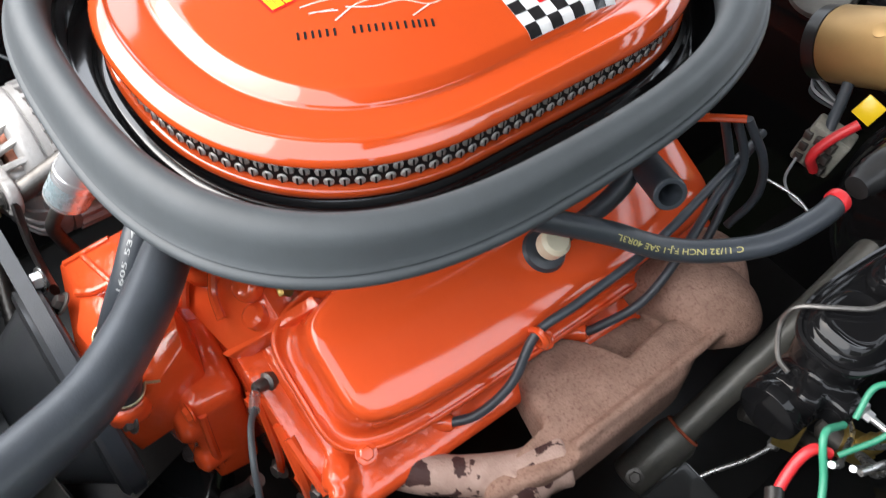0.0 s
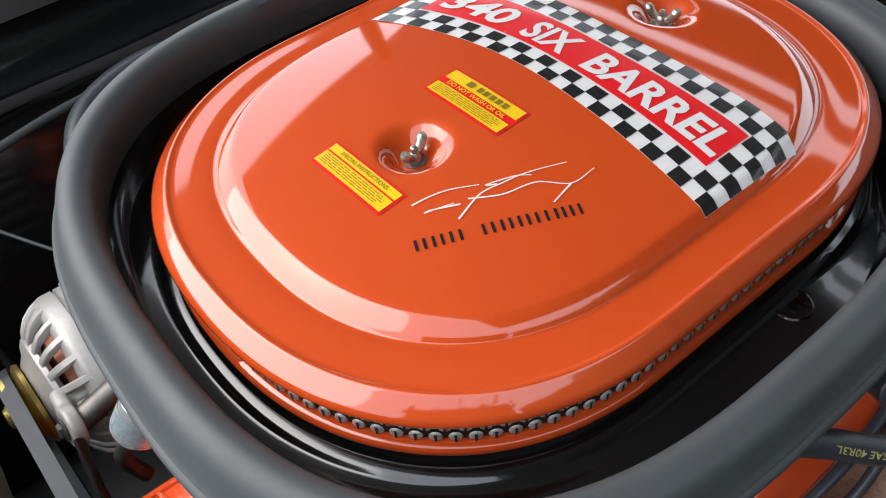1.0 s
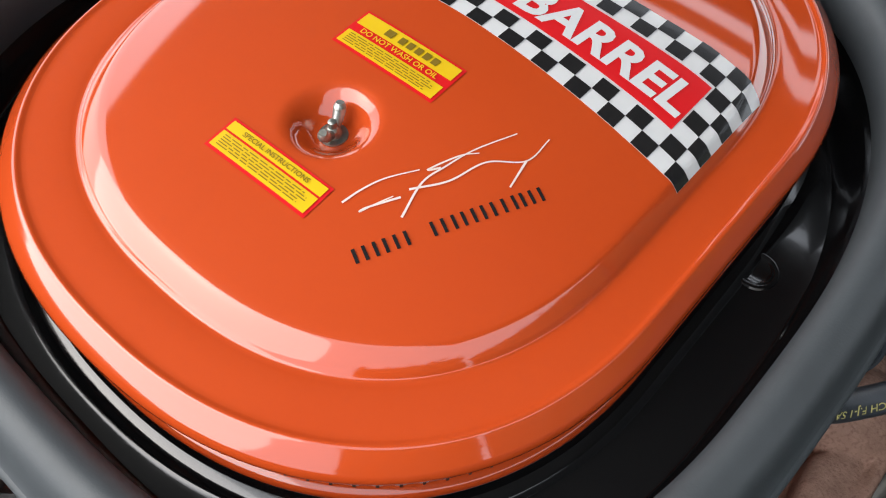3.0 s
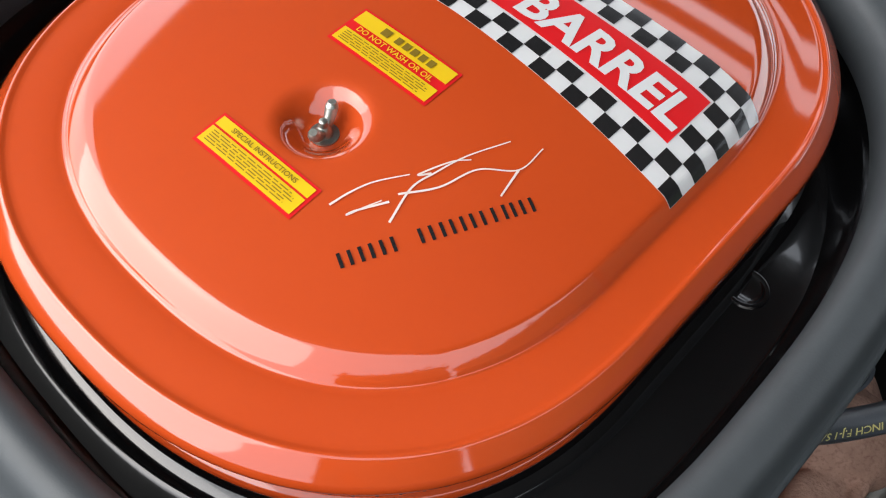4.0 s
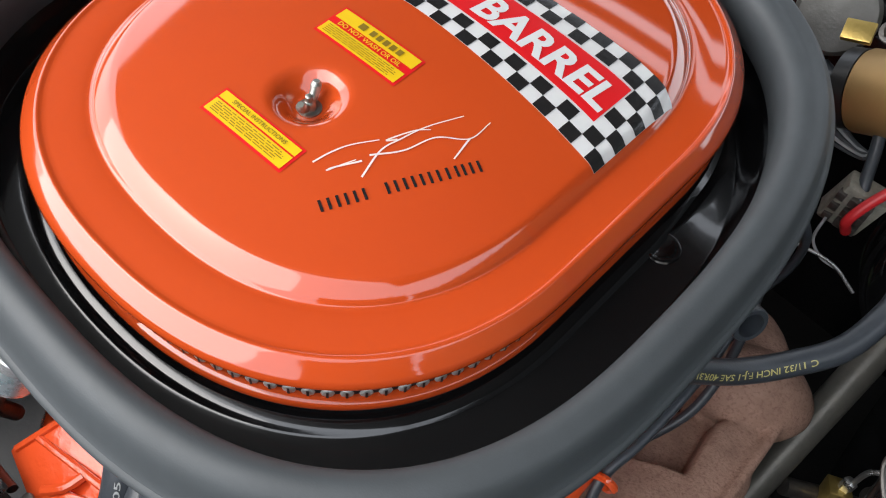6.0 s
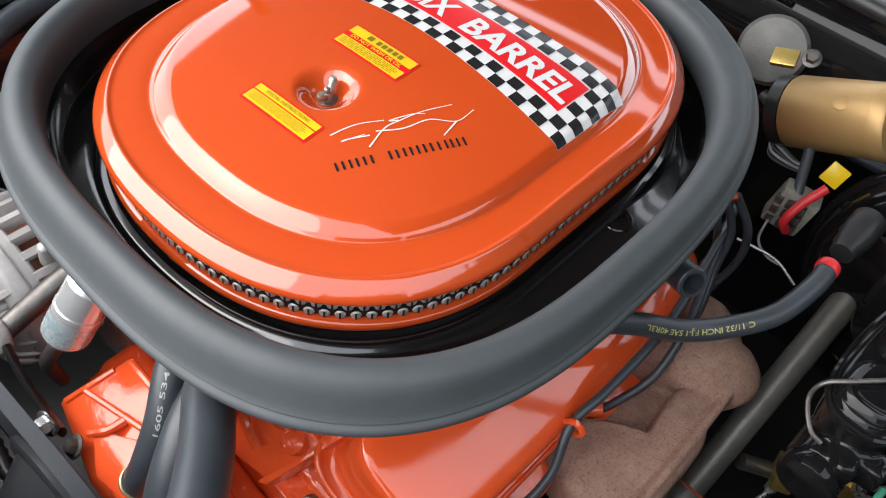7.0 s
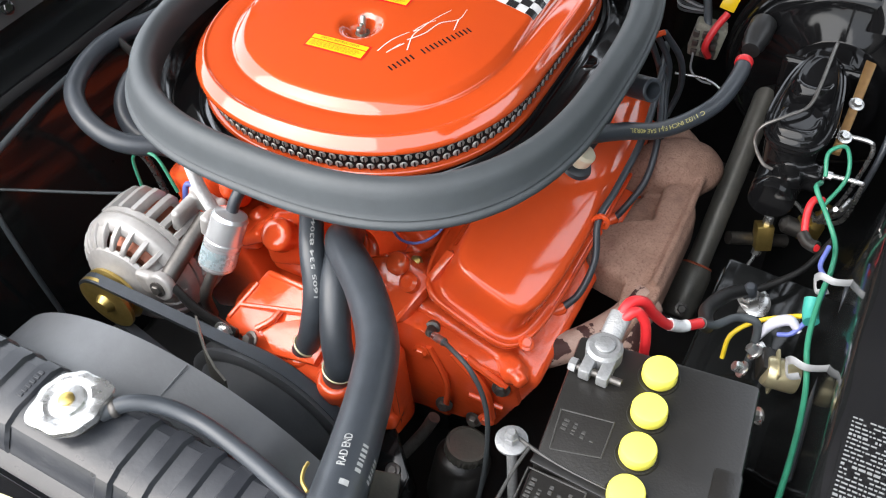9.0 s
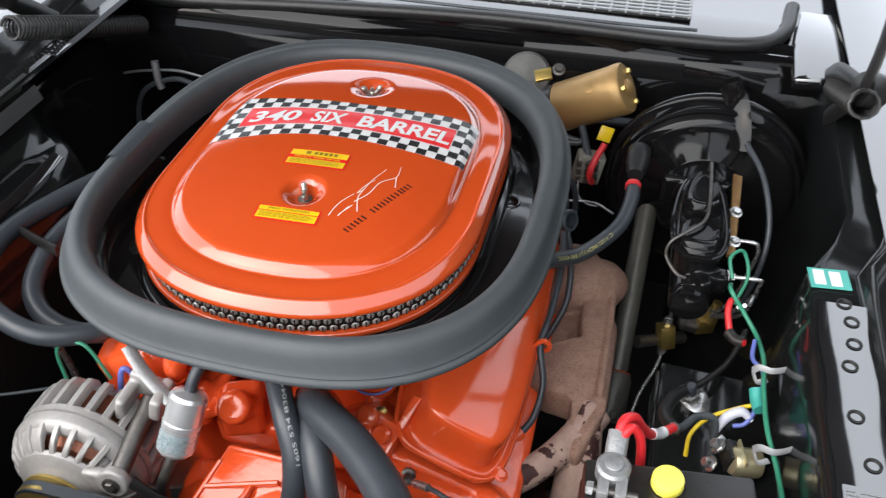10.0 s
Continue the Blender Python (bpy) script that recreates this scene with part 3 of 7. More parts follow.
def on_lid(m, x0, x1, y0, y1, nx=10, ny=6):
    bm = bmesh.new()
    g = [[bm.verts.new(m @ Vector((x0 + (x1 - x0) * i / nx, y0 + (y1 - y0) * j / ny, 0))) for i in range(nx + 1)] for j in range(ny + 1)]
    for j in range(ny):
        for i in range(nx):
            bm.faces.new((g[j][i], g[j][i + 1], g[j + 1][i + 1], g[j + 1][i]))
    return bm


M_FINE = mat("fine_print_ink", (0.16, 0.105, 0.008), (0.20, 0.13, 0.010), 0.4, scale=60)


def sticker(cx, cy, w, h, turn, fields, head, fine_rows, marks):
    m = pose(cx, cy, 0, 0, 0, turn)
    st = part("sticker", lay(on_lid(m, -w / 2, w / 2, -h / 2, h / 2, 24, 12), 0.0005), M_RSTICK, cleaner, "yellow instruction sticker with red border")
    e = 0.0018
    for y0, y1 in fields:
        part("yellow_field", lay(on_lid(m, -w / 2 + e, w / 2 - e, y0, y1, 24, 8), 0.0010), M_YSTICK, st)
    body, size, y, width, ink = head
    t = lettering(body, size, pose(0, y, 0), 0.0, 0.012, width)
    bmesh.ops.transform(t, matrix=m, verts=t.verts[:])
    part("heading", lay(t, 0.0015), ink, st, smooth=False)
    rnd = random.Random(7)
    for y in fine_rows:
        x, end = -w / 2 + 0.005, w / 2 - 0.005 - 0.012 * rnd.random()
        while x < end:
            k = 0.003 + rnd.random() * 0.006
            part("print_bar", lay(on_lid(m, x, min(x + k, end), y - 0.00028, y + 0.00028, 1, 1), 0.0015), M_FINE, st, smooth=False)
            x += k + 0.0012
    for x, y, ww, hh in marks:
        part("logo_bar", lay(on_lid(m, x - ww / 2, x + ww / 2, y - hh / 2, y + hh / 2, 1, 1), 0.0015), M_FINE, st, smooth=False)
    return st


sticker(-0.007, -0.0315, 0.071, 0.0300, 1.2, [(0.0032, 0.0132), (-0.0132, -0.0028)], ("DO NOT WASH OR OIL", 0.0036, 0.0002, 0.054, M_YSTICK),
        (-0.0050, -0.0066, -0.0082, -0.0098, -0.0114), [(-0.013, 0.008, 0.0055, 0.0055)] + [(-0.004 + 0.0058 * k, 0.008, 0.0040, 0.0050) for k in range(5)])
sticker(-0.005, -0.1285, 0.070, 0.0215, 1.2, [(0.0028, 0.0090), (-0.0090, 0.0016)], ("SPECIAL INSTRUCTIONS", 0.0030, 0.0058, 0.046, M_FINE),
        (-0.0004, -0.0020, -0.0036, -0.0052, -0.0068), [])

# a name in black and a white pen scrawl, both as plain bars
m = pose(0.0850, -0.0920, 0, 0, 0, 64) @ Matrix.Diagonal((1.08, 1.0, 1.0, 1.0))
x = -0.047
for w in (0.0075, 0.0075, 0.0080, None, 0.0080, 0.0075, 0.0075, 0.0085, 0.0065, 0.0075):
    if w is None:
        x += 0.0075
        continue
    for k in (0.0, 0.62):
        part("name_bar", lay(on_lid(m, x + w * k, x + w * k + 0.0016, -0.0040, 0.0040, 2, 2), 0.0006), M_INK, cleaner, smooth=False)
    x += w + 0.0020
M_PEN = mat("white_pen", (0.74, 0.64, 0.59), (0.66, 0.54, 0.48), 0.4, scale=200)
STROKES = (
    ((0.0450, -0.1290), (0.0470, -0.1170), (0.0510, -0.1050), (0.0600, -0.0900)),
    ((0.0640, -0.1080), (0.0560, -0.1230), (0.0550, -0.1270), (0.0580, -0.1180), (0.0610, -0.1100)),
    ((0.0720, -0.1160), (0.0660, -0.0950), (0.0680, -0.0800), (0.0720, -0.0620), (0.0810, -0.0390)),
    ((0.0640, -0.1020), (0.0750, -0.0850), (0.0810, -0.0640), (0.0950, -0.0490), (0.0950, -0.0300)),
    ((0.0950, -0.0490), (0.0990, -0.0670)),
    ((0.0670, -0.0820), (0.0630, -0.0870), (0.0690, -0.0700), (0.0750, -0.0620)),
)
for line in STROKES:
    line = [Vector((x - 0.0070, y + 0.0090, 0)) for x, y in line]
    pts = curve_points(line, 10) if len(line) > 2 else line
    bm = bmesh.new()
    edge = []
    for i, p in enumerate(pts):
        d = (pts[min(i + 1, len(pts) - 1)] - pts[max(i - 1, 0)]).normalized()
        w = 0.00062 * (1 - 0.5 * i / len(pts))
        edge.append([bm.verts.new((p.x - d.y * k * w, p.y + d.x * k * w, 0)) for k in (-1, 1)])
    for p, q in zip(edge, edge[1:]):
        bm.faces.new((p[0], p[1], q[1], q[0]))
    part("pen_stroke", lay(bm, 0.0006), M_PEN, cleaner, smooth=False)

cleaner.location += AT

# the thick rubber ring that meets the hood
bm = bmesh.new()
PRO = [(0.001, 0.876), (-0.001, 0.896), (0.000, 0.908), (0.003, 0.9145), (0.008, 0.9180), (0.0135, 0.9176), (0.0185, 0.9140), (0.0220, 0.9080), (0.0246, 0.9005), (0.0272, 0.8930), (0.0290, 0.8893),
       (0.0297, 0.8880), (0.0281, 0.8868), (0.0297, 0.8858), (0.0316, 0.8842), (0.0327, 0.8820), (0.0325, 0.8788), (0.0306, 0.8770), (0.028, 0.8735), (0.016, 0.8740), (0.012, 0.876), (0.006, 0.878)]


def lift(d, y):
    """The ring stands higher towards the rear, as the hood above it does, and its outer lip most of all."""
    k = min(1.0, max(0.0, (y + 0.28) / 0.54))
    f = min(1.0, max(0.0, (d - 0.013) / 0.018))
    return 0.003 + (0.003 + 0.024 * f * f * (3 - 2 * f)) * k


def seal_ring(d, z, seg):
    return [(x, y, z + lift(d, y)) for x, y in walked(ring_at(1.06 * d), seg)]


grid = [[bm.verts.new(p) for p in seal_ring(p.x, p.y, 240)] for p in curve_points([(d, z, 0) for d, z in PRO], 3, True)]
for p, q in zip(grid, grid[1:] + grid[:1]):
    for i in range(240):
        bm.faces.new((p[i], p[(i + 1) % 240], q[(i + 1) % 240], q[i]))
seal = solo("hood_seal", bm, M_SEAL, "thick dark grey rubber seal ring round the air cleaner", "rubber seal", angle=70)
bm = bmesh.new()
PAD = [(d + 0.0016 * (1 if d > 0.006 else -1), z + (0.0016 if z > 0.89 else -0.0005)) for d, z in PRO[1:16]]
grid = []
for k in range(9):
    t = math.pi * (0.9715 + 0.0428 * k / 8)
    line = [(*ring_at(1.06 * d)(t), z, d) for d, z in PAD]
    grid.append([bm.verts.new((x, y, z + lift(d, y))) for x, y, z, d in line])
for p, q in zip(grid, grid[1:]):
    for i in range(len(p) - 1):
        bm.faces.new((p[i], p[i + 1], q[i + 1], q[i]))
part("joint_sleeve", bm, M_HOSE, seal, "black joining sleeve", angle=28)


# ---------------------------------------------------------------- engine
engine = thing("engine", (0.02, 0.0, 0.30), "red painted cast iron V8 engine block with heads and covers", "engine")


def sol(bm, size, x, y, z, rx=0, ry=0, rz=0, bevel=0.006):
    return box(bm, size, pose(x, y, z, rx, ry, rz), bevel, 2)


# block and heads
bm = bmesh.new()
sol(bm, (0.28, 0.48, 0.17), 0.01, 0.02, 0.525)
for s in (1, -1):
    sol(bm, (0.150, 0.455, 0.15), 0.01 + s * 0.176, -0.015, 0.606, 0, s * 23, 0, 0.008)
    sol(bm, (0.045, 0.44, 0.030), 0.01 + s * 0.118, -0.02, 0.690, 0, s * 23, 0, 0.005)
    for i in range(4):
        lathe(bm, [(0.020, 0), (0.020, 0.025), (0.014, 0.030)], axis((0.01 + s * 0.232, -0.165 + 0.11 * i, 0.625), (s, 0, 0.25)), 16)
    lathe(bm, [(0.015, 0), (0.015, 0.02), (0.009, 0.021), (0.009, 0.032), (0.006, 0.034)], axis((0.01 + s * 0.232, -0.235, 0.655), (s * 0.75, -0.5, 0.05)), 16)
part("block", fused("block", bm, 0.0042, 3), M_BLOCK, engine)
# intake manifold: flanges, runners, front thermostat neck
bm = bmesh.new()
sol(bm, (0.19, 0.44, 0.05), 0.01, -0.01, 0.665, bevel=0.010)
for s in (-1, 1):
    sol(bm, (0.050, 0.45, 0.016), 0.01 + s * 0.102, -0.018, 0.703, 0, s * 35, 0, 0.003)
    for y in (-0.16, -0.05, 0.06, 0.16):
        tube(bm, [(0.01 + s * 0.02, y * 0.7, 0.775), (0.01 + s * 0.055, y * 0.9, 0.755), (0.01 + s * 0.10, y, 0.710)], [0.024, 0.026, 0.022], 12, 6)
    for y in (-0.205, -0.10, 0.005, 0.11):
        lathe(bm, [(0.012, 0), (0.012, 0.012), (0.009, 0.014)], axis((0.01 + s * 0.112, y, 0.702), (s * 0.5, 0, 0.85)), 12)
sol(bm, (0.12, 0.38, 0.05), 0.01, 0.0, 0.775, bevel=0.010)
lathe(bm, [(0.034, 0), (0.034, 0.012), (0.027, 0.016), (0.026, 0.030)], axis((0.048, -0.230, 0.730), (0.05, -0.25, 0.9)), 24)
sol(bm, (0.05, 0.05, 0.05), -0.045, -0.220, 0.708, 0, 0, 20, 0.008)
lathe(bm, [(0.020, 0), (0.020, 0.02), (0.014, 0.024)], axis((-0.040, -0.235, 0.728), (0, -0.6, 0.8)), 18)
lathe(bm, [(0.013, 0), (0.013, 0.014), (0.009, 0.017)], axis((0.112, -0.226, 0.745), (0, -0.5, 0.8)), 18)
tube(bm, [(-0.13, -0.20, 0.72), (-0.12, -0.22, 0.76), (-0.11, -0.21, 0.79)], 0.014, 12, 5)
part("intake_manifold", fused("intake_manifold", bm, 0.0034, 2), M_BLOCK, engine)
# front castings: flat machined and cast faces with ridges
bm = bmesh.new()
prism(bm, [(0.060, -0.272, 0.702), (0.121, -0.264, 0.699), (0.152, -0.222, 0.732), (0.108, -0.222, 0.754), (0.070, -0.238, 0.748), (0.030, -0.262, 0.722)], (0.0, 0.06, -0.05), 0.004)
prism(bm, [(0.116, -0.268, 0.693), (0.126, -0.266, 0.699), (0.163, -0.196, 0.757), (0.153, -0.196, 0.759)], (0.004, 0.012, -0.012), 0.0015)
tube(bm, [(0.075, -0.243, 0.748), (0.088, -0.252, 0.733), (0.106, -0.256, 0.722)], 0.004, 8, 5)
tube(bm, [(0.060, -0.245, 0.745), (0.056, -0.262, 0.725), (0.066, -0.272, 0.706)], 0.0045, 8, 5)
lathe(bm, [(0.011, 0), (0.011, 0.010), (0.007, 0.013)], axis((0.128, -0.232, 0.728), (-0.1, -0.5, 0.8)), 14)
part("front_web", bm, M_BLOCK, engine, angle=30)
bm = bmesh.new()
prism(bm, [(0.070, -0.256, 0.690), (0.150, -0.262, 0.694), (0.200, -0.259, 0.674), (0.256, -0.250, 0.654), (0.263, -0.248, 0.600), (0.216, -0.255, 0.535), (0.070, -0.256, 0.500)], (0, 0.05, 0), 0.004)
tube(bm, [(0.190, -0.258, 0.672), (0.225, -0.260, 0.630), (0.232, -0.258, 0.570)], 0.006, 8, 6)
tube(bm, [(0.205, -0.258, 0.671), (0.250, -0.254, 0.640)], 0.005, 8, 4)
part("head_face", bm, M_BLOCK, engine, angle=30)
bm = bmesh.new()
sol(bm, (0.21, 0.05, 0.15), -0.010, -0.262, 0.55, bevel=0.012)
lathe(bm, [(0.055, 0), (0.055, 0.05), (0.035, 0.07), (0.03, 0.10)], axis((0.015, -0.28, 0.60), (0, -1, 0)), 32)
tube(bm, [(0.085, -0.310, 0.66), (0.098, -0.290, 0.625), (0.096, -0.272, 0.59)], [0.020, 0.020, 0.018], 16, 6)
tube(bm, [(-0.05, -0.30, 0.62), (-0.09, -0.285, 0.59), (-0.11, -0.27, 0.53)], 0.032, 14, 6)
lathe(bm, [(0.017, 0), (0.017, 0.022), (0.014, 0.026)], axis((0.044, -0.336, 0.660), (0.02, -0.1, 1)), 18)
lathe(bm, [(0.022, 0), (0.022, 0.020), (0.018, 0.024)], axis((0.098, -0.348, 0.664), (0.05, -0.1, 1)), 18)
sol(bm, (0.095, 0.055, 0.150), 0.085, -0.284, 0.585, 0, 0, -6, 0.014)
lathe(bm, [(0.030, -0.02), (0.030, 0.020), (0.024, 0.026), (0.0, 0.027)], axis((0.098, -0.300, 0.615), (0.1, -1, 0.1)), 28)
lathe(bm, [(0.013, -0.02), (0.013, 0.016), (0.009, 0.020), (0.0, 0.020)], axis((0.122, -0.300, 0.560), (0.2, -1, 0.2)), 20)
tube(bm, [(0.060, -0.312, 0.645), (0.095, -0.313, 0.575), (0.115, -0.308, 0.520)], 0.007, 10, 5)
part("timing_cover", fused("timing_cover", bm, 0.0030, 2), M_BLOCK, engine)
bm = bmesh.new()
prism(bm, [(-0.062, -0.338, 0.681), (-0.036, -0.276, 0.716), (0.066, -0.282, 0.724), (0.106, -0.292, 0.714), (0.114, -0.330, 0.690), (0.104, -0.368, 0.668), (0.041, -0.366, 0.672)], (0.0, 0.012, -0.07), 0.003)
pump_body = part("water_pump", bm, M_BLOCK, engine, "red painted water pump casting with ridges", angle=30)
part("raised_pad", prism(bmesh.new(), [(-0.015, -0.334, 0.692), (0.035, -0.313, 0.709), (0.076, -0.322, 0.706), (0.072, -0.350, 0.694), (0.022, -0.355, 0.687)], (0.0, 0.006, -0.014), 0.002), M_BLOCK, pump_body, angle=30)
for line, r in (([(-0.050, -0.318, 0.6915), (0.034, -0.306, 0.7105)], 0.0032), ([(-0.030, -0.280, 0.7160), (0.062, -0.286, 0.7235)], 0.0036), ([(-0.057, -0.334, 0.6835), (-0.040, -0.292, 0.7070)], 0.0030),
                ([(-0.012, -0.338, 0.693), (0.000, -0.326, 0.699), (0.004, -0.312, 0.703)], 0.004), ([(0.060, -0.330, 0.706), (0.066, -0.305, 0.715)], 0.004)):
    part("cast_ridge", tube(bmesh.new(), line, r, 8, 3), M_BLOCK, pump_body)


for line, r in (([(0.050, -0.3125, 0.652), (0.085, -0.3150, 0.640), (0.124, -0.3085, 0.634)], 0.0032), ([(0.052, -0.3120, 0.578), (0.126, -0.3065, 0.560)], 0.0034),
                ([(0.130, -0.302, 0.645), (0.1315, -0.303, 0.600), (0.130, -0.302, 0.545)], 0.0042), ([(0.160, -0.2605, 0.668), (0.178, -0.2612, 0.610), (0.172, -0.2605, 0.550)], 0.0040), ([(0.205, -0.2592, 0.600), (0.245, -0.2545, 0.592)], 0.0034)):
    part("cast_ridge", tube(bmesh.new(), line, r, 8, 4), M_BLOCK, engine)
for at in ((0.058, -0.3130, 0.640), (0.124, -0.3085, 0.648), (0.060, -0.3125, 0.566), (0.150, -0.2620, 0.655), (0.226, -0.2590, 0.560)):
    part("painted_bolt", bolt(bmesh.new(), at, (0.06, -1, 0.05), 0.0068, 0.006), M_COVER, engine)

bm = bmesh.new()
sol(bm, (0.26, 0.46, 0.14), 0.01, 0.02, 0.40, bevel=0.02)
part("oil_pan", bm, M_SATIN, engine, "black oil pan under the block")


def valve_cover(side):
    """A pressed cover: rolled flange, steep walls, broad rounded top."""
    m = pose(0.01 + side * 0.186, -0.022, 0.705, 0, side * 26, 0)
    bm = bmesh.new()
    rows = [(0.074, 0.216, -0.005), (0.0768, 0.2188, -0.003), (0.0772, 0.2192, 0.002), (0.0756, 0.2176, 0.0045), (0.0735, 0.2155, 0.0045), (0.0722, 0.2142, 0.0022), (0.0660, 0.2080, 0.0022), (0.0635, 0.2055, 0.005), (0.0622, 0.2040, 0.012), (0.0605, 0.2015, 0.030),
            (0.0596, 0.2004, 0.0410), (0.0585, 0.1992, 0.0458), (0.0560, 0.1966, 0.0490), (0.0520, 0.1926, 0.0506), (0.0450, 0.1850, 0.0516), (0.030, 0.168, 0.0527), (0.010, 0.12, 0.0533), (0.003, 0.10, 0.0533)]
    loft_oval(bm, rows, 5.0, 128, cap=True)
    bmesh.ops.transform(bm, matrix=m, verts=bm.verts[:])
    c = part("valve_cover", bm, M_COVER, engine, "glossy red pressed steel valve cover", angle=60)
    for x, y in ((0.0655, -0.196), (0.0695, -0.01), (0.0655, 0.19), (-0.0695, 0.0)):
        b = bmesh.new()
        p = m @ Vector((x, y, 0.003))
        bolt(b, p, m.to_3x3() @ Vector((0, 0, 1)), 0.0062, 0.004)
        part("cover_bolt", b, M_COVER, c)
    return m


valve_cover(1)
valve_cover(-1)


def hose(name, ctrl, r, material, label, category="hose", seg=18, per=12, parent=None, group=""):
    bm = tube(bmesh.new(), ctrl, r, seg, per)
    if parent:
        return part(name, bm, material, parent, label)
    return solo(name, bm, material, label, category, group)


def open_hose(bm, a, b, r, wall=0.003):
    """A straight pipe with a hollow end at b."""
    m = axis(a, Vector(b) - Vector(a))
    n = (Vector(b) - Vector(a)).length
    return lathe(bm, [(0.0001, 0), (r, 0), (r, n - 0.001), (r - 0.001, n), (r - wall, n), (r - wall, n - 0.03), (0.0001, n - 0.03)], m, 24, False)


def on_hose(ctrl, r, t, body, height, facing, width=None, flip=1, bars=0, along=1, material=None, parent=None, per=12, name="print"):
    """Printing wrapped on a hose at the part t of its length."""
    pts = curve_points(ctrl, per)
    lens = [0.0]
    for a, b in zip(pts, pts[1:]):
        lens.append(lens[-1] + (b - a).length)
    def at(s):
        s = min(max(s, 0.0), lens[-1] - 1e-6)
        k = max(i for i in range(len(lens)) if lens[i] <= s)
        k = min(k, len(pts) - 2)
        d = pts[k + 1] - pts[k]
        return pts[k] + d * ((s - lens[k]) / d.length), d.normalized()
    if body:
        bm = lettering(body, height, None, 0, 0.01, width)
    else:
        bm = bmesh.new()
        rnd = random.Random(bars)
        x = -width / 2
        while x < width / 2:
            w = height * (0.4 + 0.5 * rnd.random())
            bmesh.ops.create_grid(bm, x_segments=1, y_segments=2, size=0.5, matrix=Matrix.Translation((x + w / 2, 0, 0)) @ Matrix.Diagonal((w * 0.7, height, 1, 1)))
            x += w + height * 0.2 + (height * 0.6 if rnd.random() < 0.2 else 0)
    s0 = t * lens[-1]
    face = Vector(facing)
    for v in bm.verts:
        p, d = at(s0 + along * v.co.x)
        n = (face - d * face.dot(d)).normalized()
        q = d.cross(n) * flip
        a = v.co.y / r
        v.co = p + (n * math.cos(a) + q * math.sin(a)) * (r + 0.0004)
    return part(name, bm, material, parent, "", smooth=False)


# ---------------------------------------------------------------- engine dressing
bm = bmesh.new()
prism(bm, [(0.325, 0.090, 0.684), (0.343, 0.088, 0.684), (0.350, 0.066, 0.684), (0.361, 0.042, 0.682), (0.361, -0.090, 0.676), (0.352, -0.120, 0.668), (0.338, -0.158, 0.652), (0.322, -0.150, 0.654), (0.318, -0.082, 0.674), (0.316, 0.010, 0.682), (0.308, 0.070, 0.685)], (0.0, 0.0, -0.056), 0.009)
prism(bm, [(0.258, -0.060, 0.664), (0.274, -0.070, 0.664), (0.328, -0.086, 0.672), (0.340, 0.016, 0.683), (0.306, 0.012, 0.683), (0.276, 0.000, 0.674), (0.256, -0.012, 0.664)], (0.0, 0.0, -0.052), 0.008)
prism(bm, [(0.268, -0.005, 0.648), (0.312, 0.006, 0.652), (0.314, 0.090, 0.652), (0.275, 0.070, 0.648)], (0.0, 0.0, -0.03), 0.006)
tube(bm, [(0.252, 0.095, 0.645), (0.285, 0.108, 0.668), (0.314, 0.117, 0.673), (0.334, 0.122, 0.668), (0.350, 0.124, 0.660), (0.358, 0.124, 0.654)], [0.026, 0.034, 0.039, 0.038, 0.029, 0.012], 24, 6)
tube(bm, [(0.248, 0.175, 0.640), (0.285, 0.165, 0.665), (0.325, 0.13, 0.668)], [0.026, 0.030, 0.028], 18, 5)
tube(bm, [(0.348, 0.10, 0.686), (0.350, 0.04, 0.683), (0.350, -0.08, 0.677)], 0.005, 8, 4)
for y in (0.165, 0.085, -0.042):
    sol(bm, (0.016, 0.070, 0.050), 0.262, y, 0.618, 0, 22, 0, 0.005)
man = thing("exhaust_manifold", (0.31, 0.0, 0.60), "bare rusted brown cast iron exhaust manifold bolted to the head", "exhaust manifold")
part("casting", fused("casting", bm, 0.0028, 2), M_RUST, man)
bm = bmesh.new()
tube(bm, [(0.346, -0.080, 0.648), (0.331, -0.116, 0.643), (0.301, -0.157, 0.636), (0.270, -0.187, 0.631), (0.240, -0.200, 0.626)], [0.024, 0.019, 0.0175, 0.018, 0.021], 20, 6)
tube(bm, [(0.335, -0.11, 0.645), (0.338, -0.14, 0.61), (0.336, -0.165, 0.56), (0.33, -0.18, 0.48)], [0.026, 0.026, 0.027, 0.028], 18, 6)
sol(bm, (0.016, 0.060, 0.050), 0.258, -0.190, 0.618, 0, 22, 0, 0.005)
part("front_branch", fused("front_branch", bm, 0.0028, 2), M_FLAKE, man, "front branch with dark flaking patches")
for y in (0.128, 0.03, -0.095, -0.215):
    part("manifold_bolt", bolt(bmesh.new(), (0.262, y, 0.640), (0.9, 0, 0.4), 0.008, 0.012), M_RUST, man)

# breather cap and grommet on the valve cover
cap = thing("breather_valve", (0.228, -0.012, 0.752), "cream plastic valve in a black rubber grommet on the valve cover", "valve cap")
m = axis((0.2215, -0.012, 0.7485), (0.42, 0, 0.9))
part("grommet", lathe(bmesh.new(), [(0.019, 0), (0.020, 0.003), (0.018, 0.007), (0.013, 0.009)], m, 28), M_HOSE, cap)
part("plug", lathe(bmesh.new(), [(0.0085, 0.006), (0.0085, 0.014), (0.0125, 0.015), (0.0130, 0.028), (0.010, 0.0315), (0.004, 0.032)], m, 24), M_CREAM, cap, "cream plastic plug")
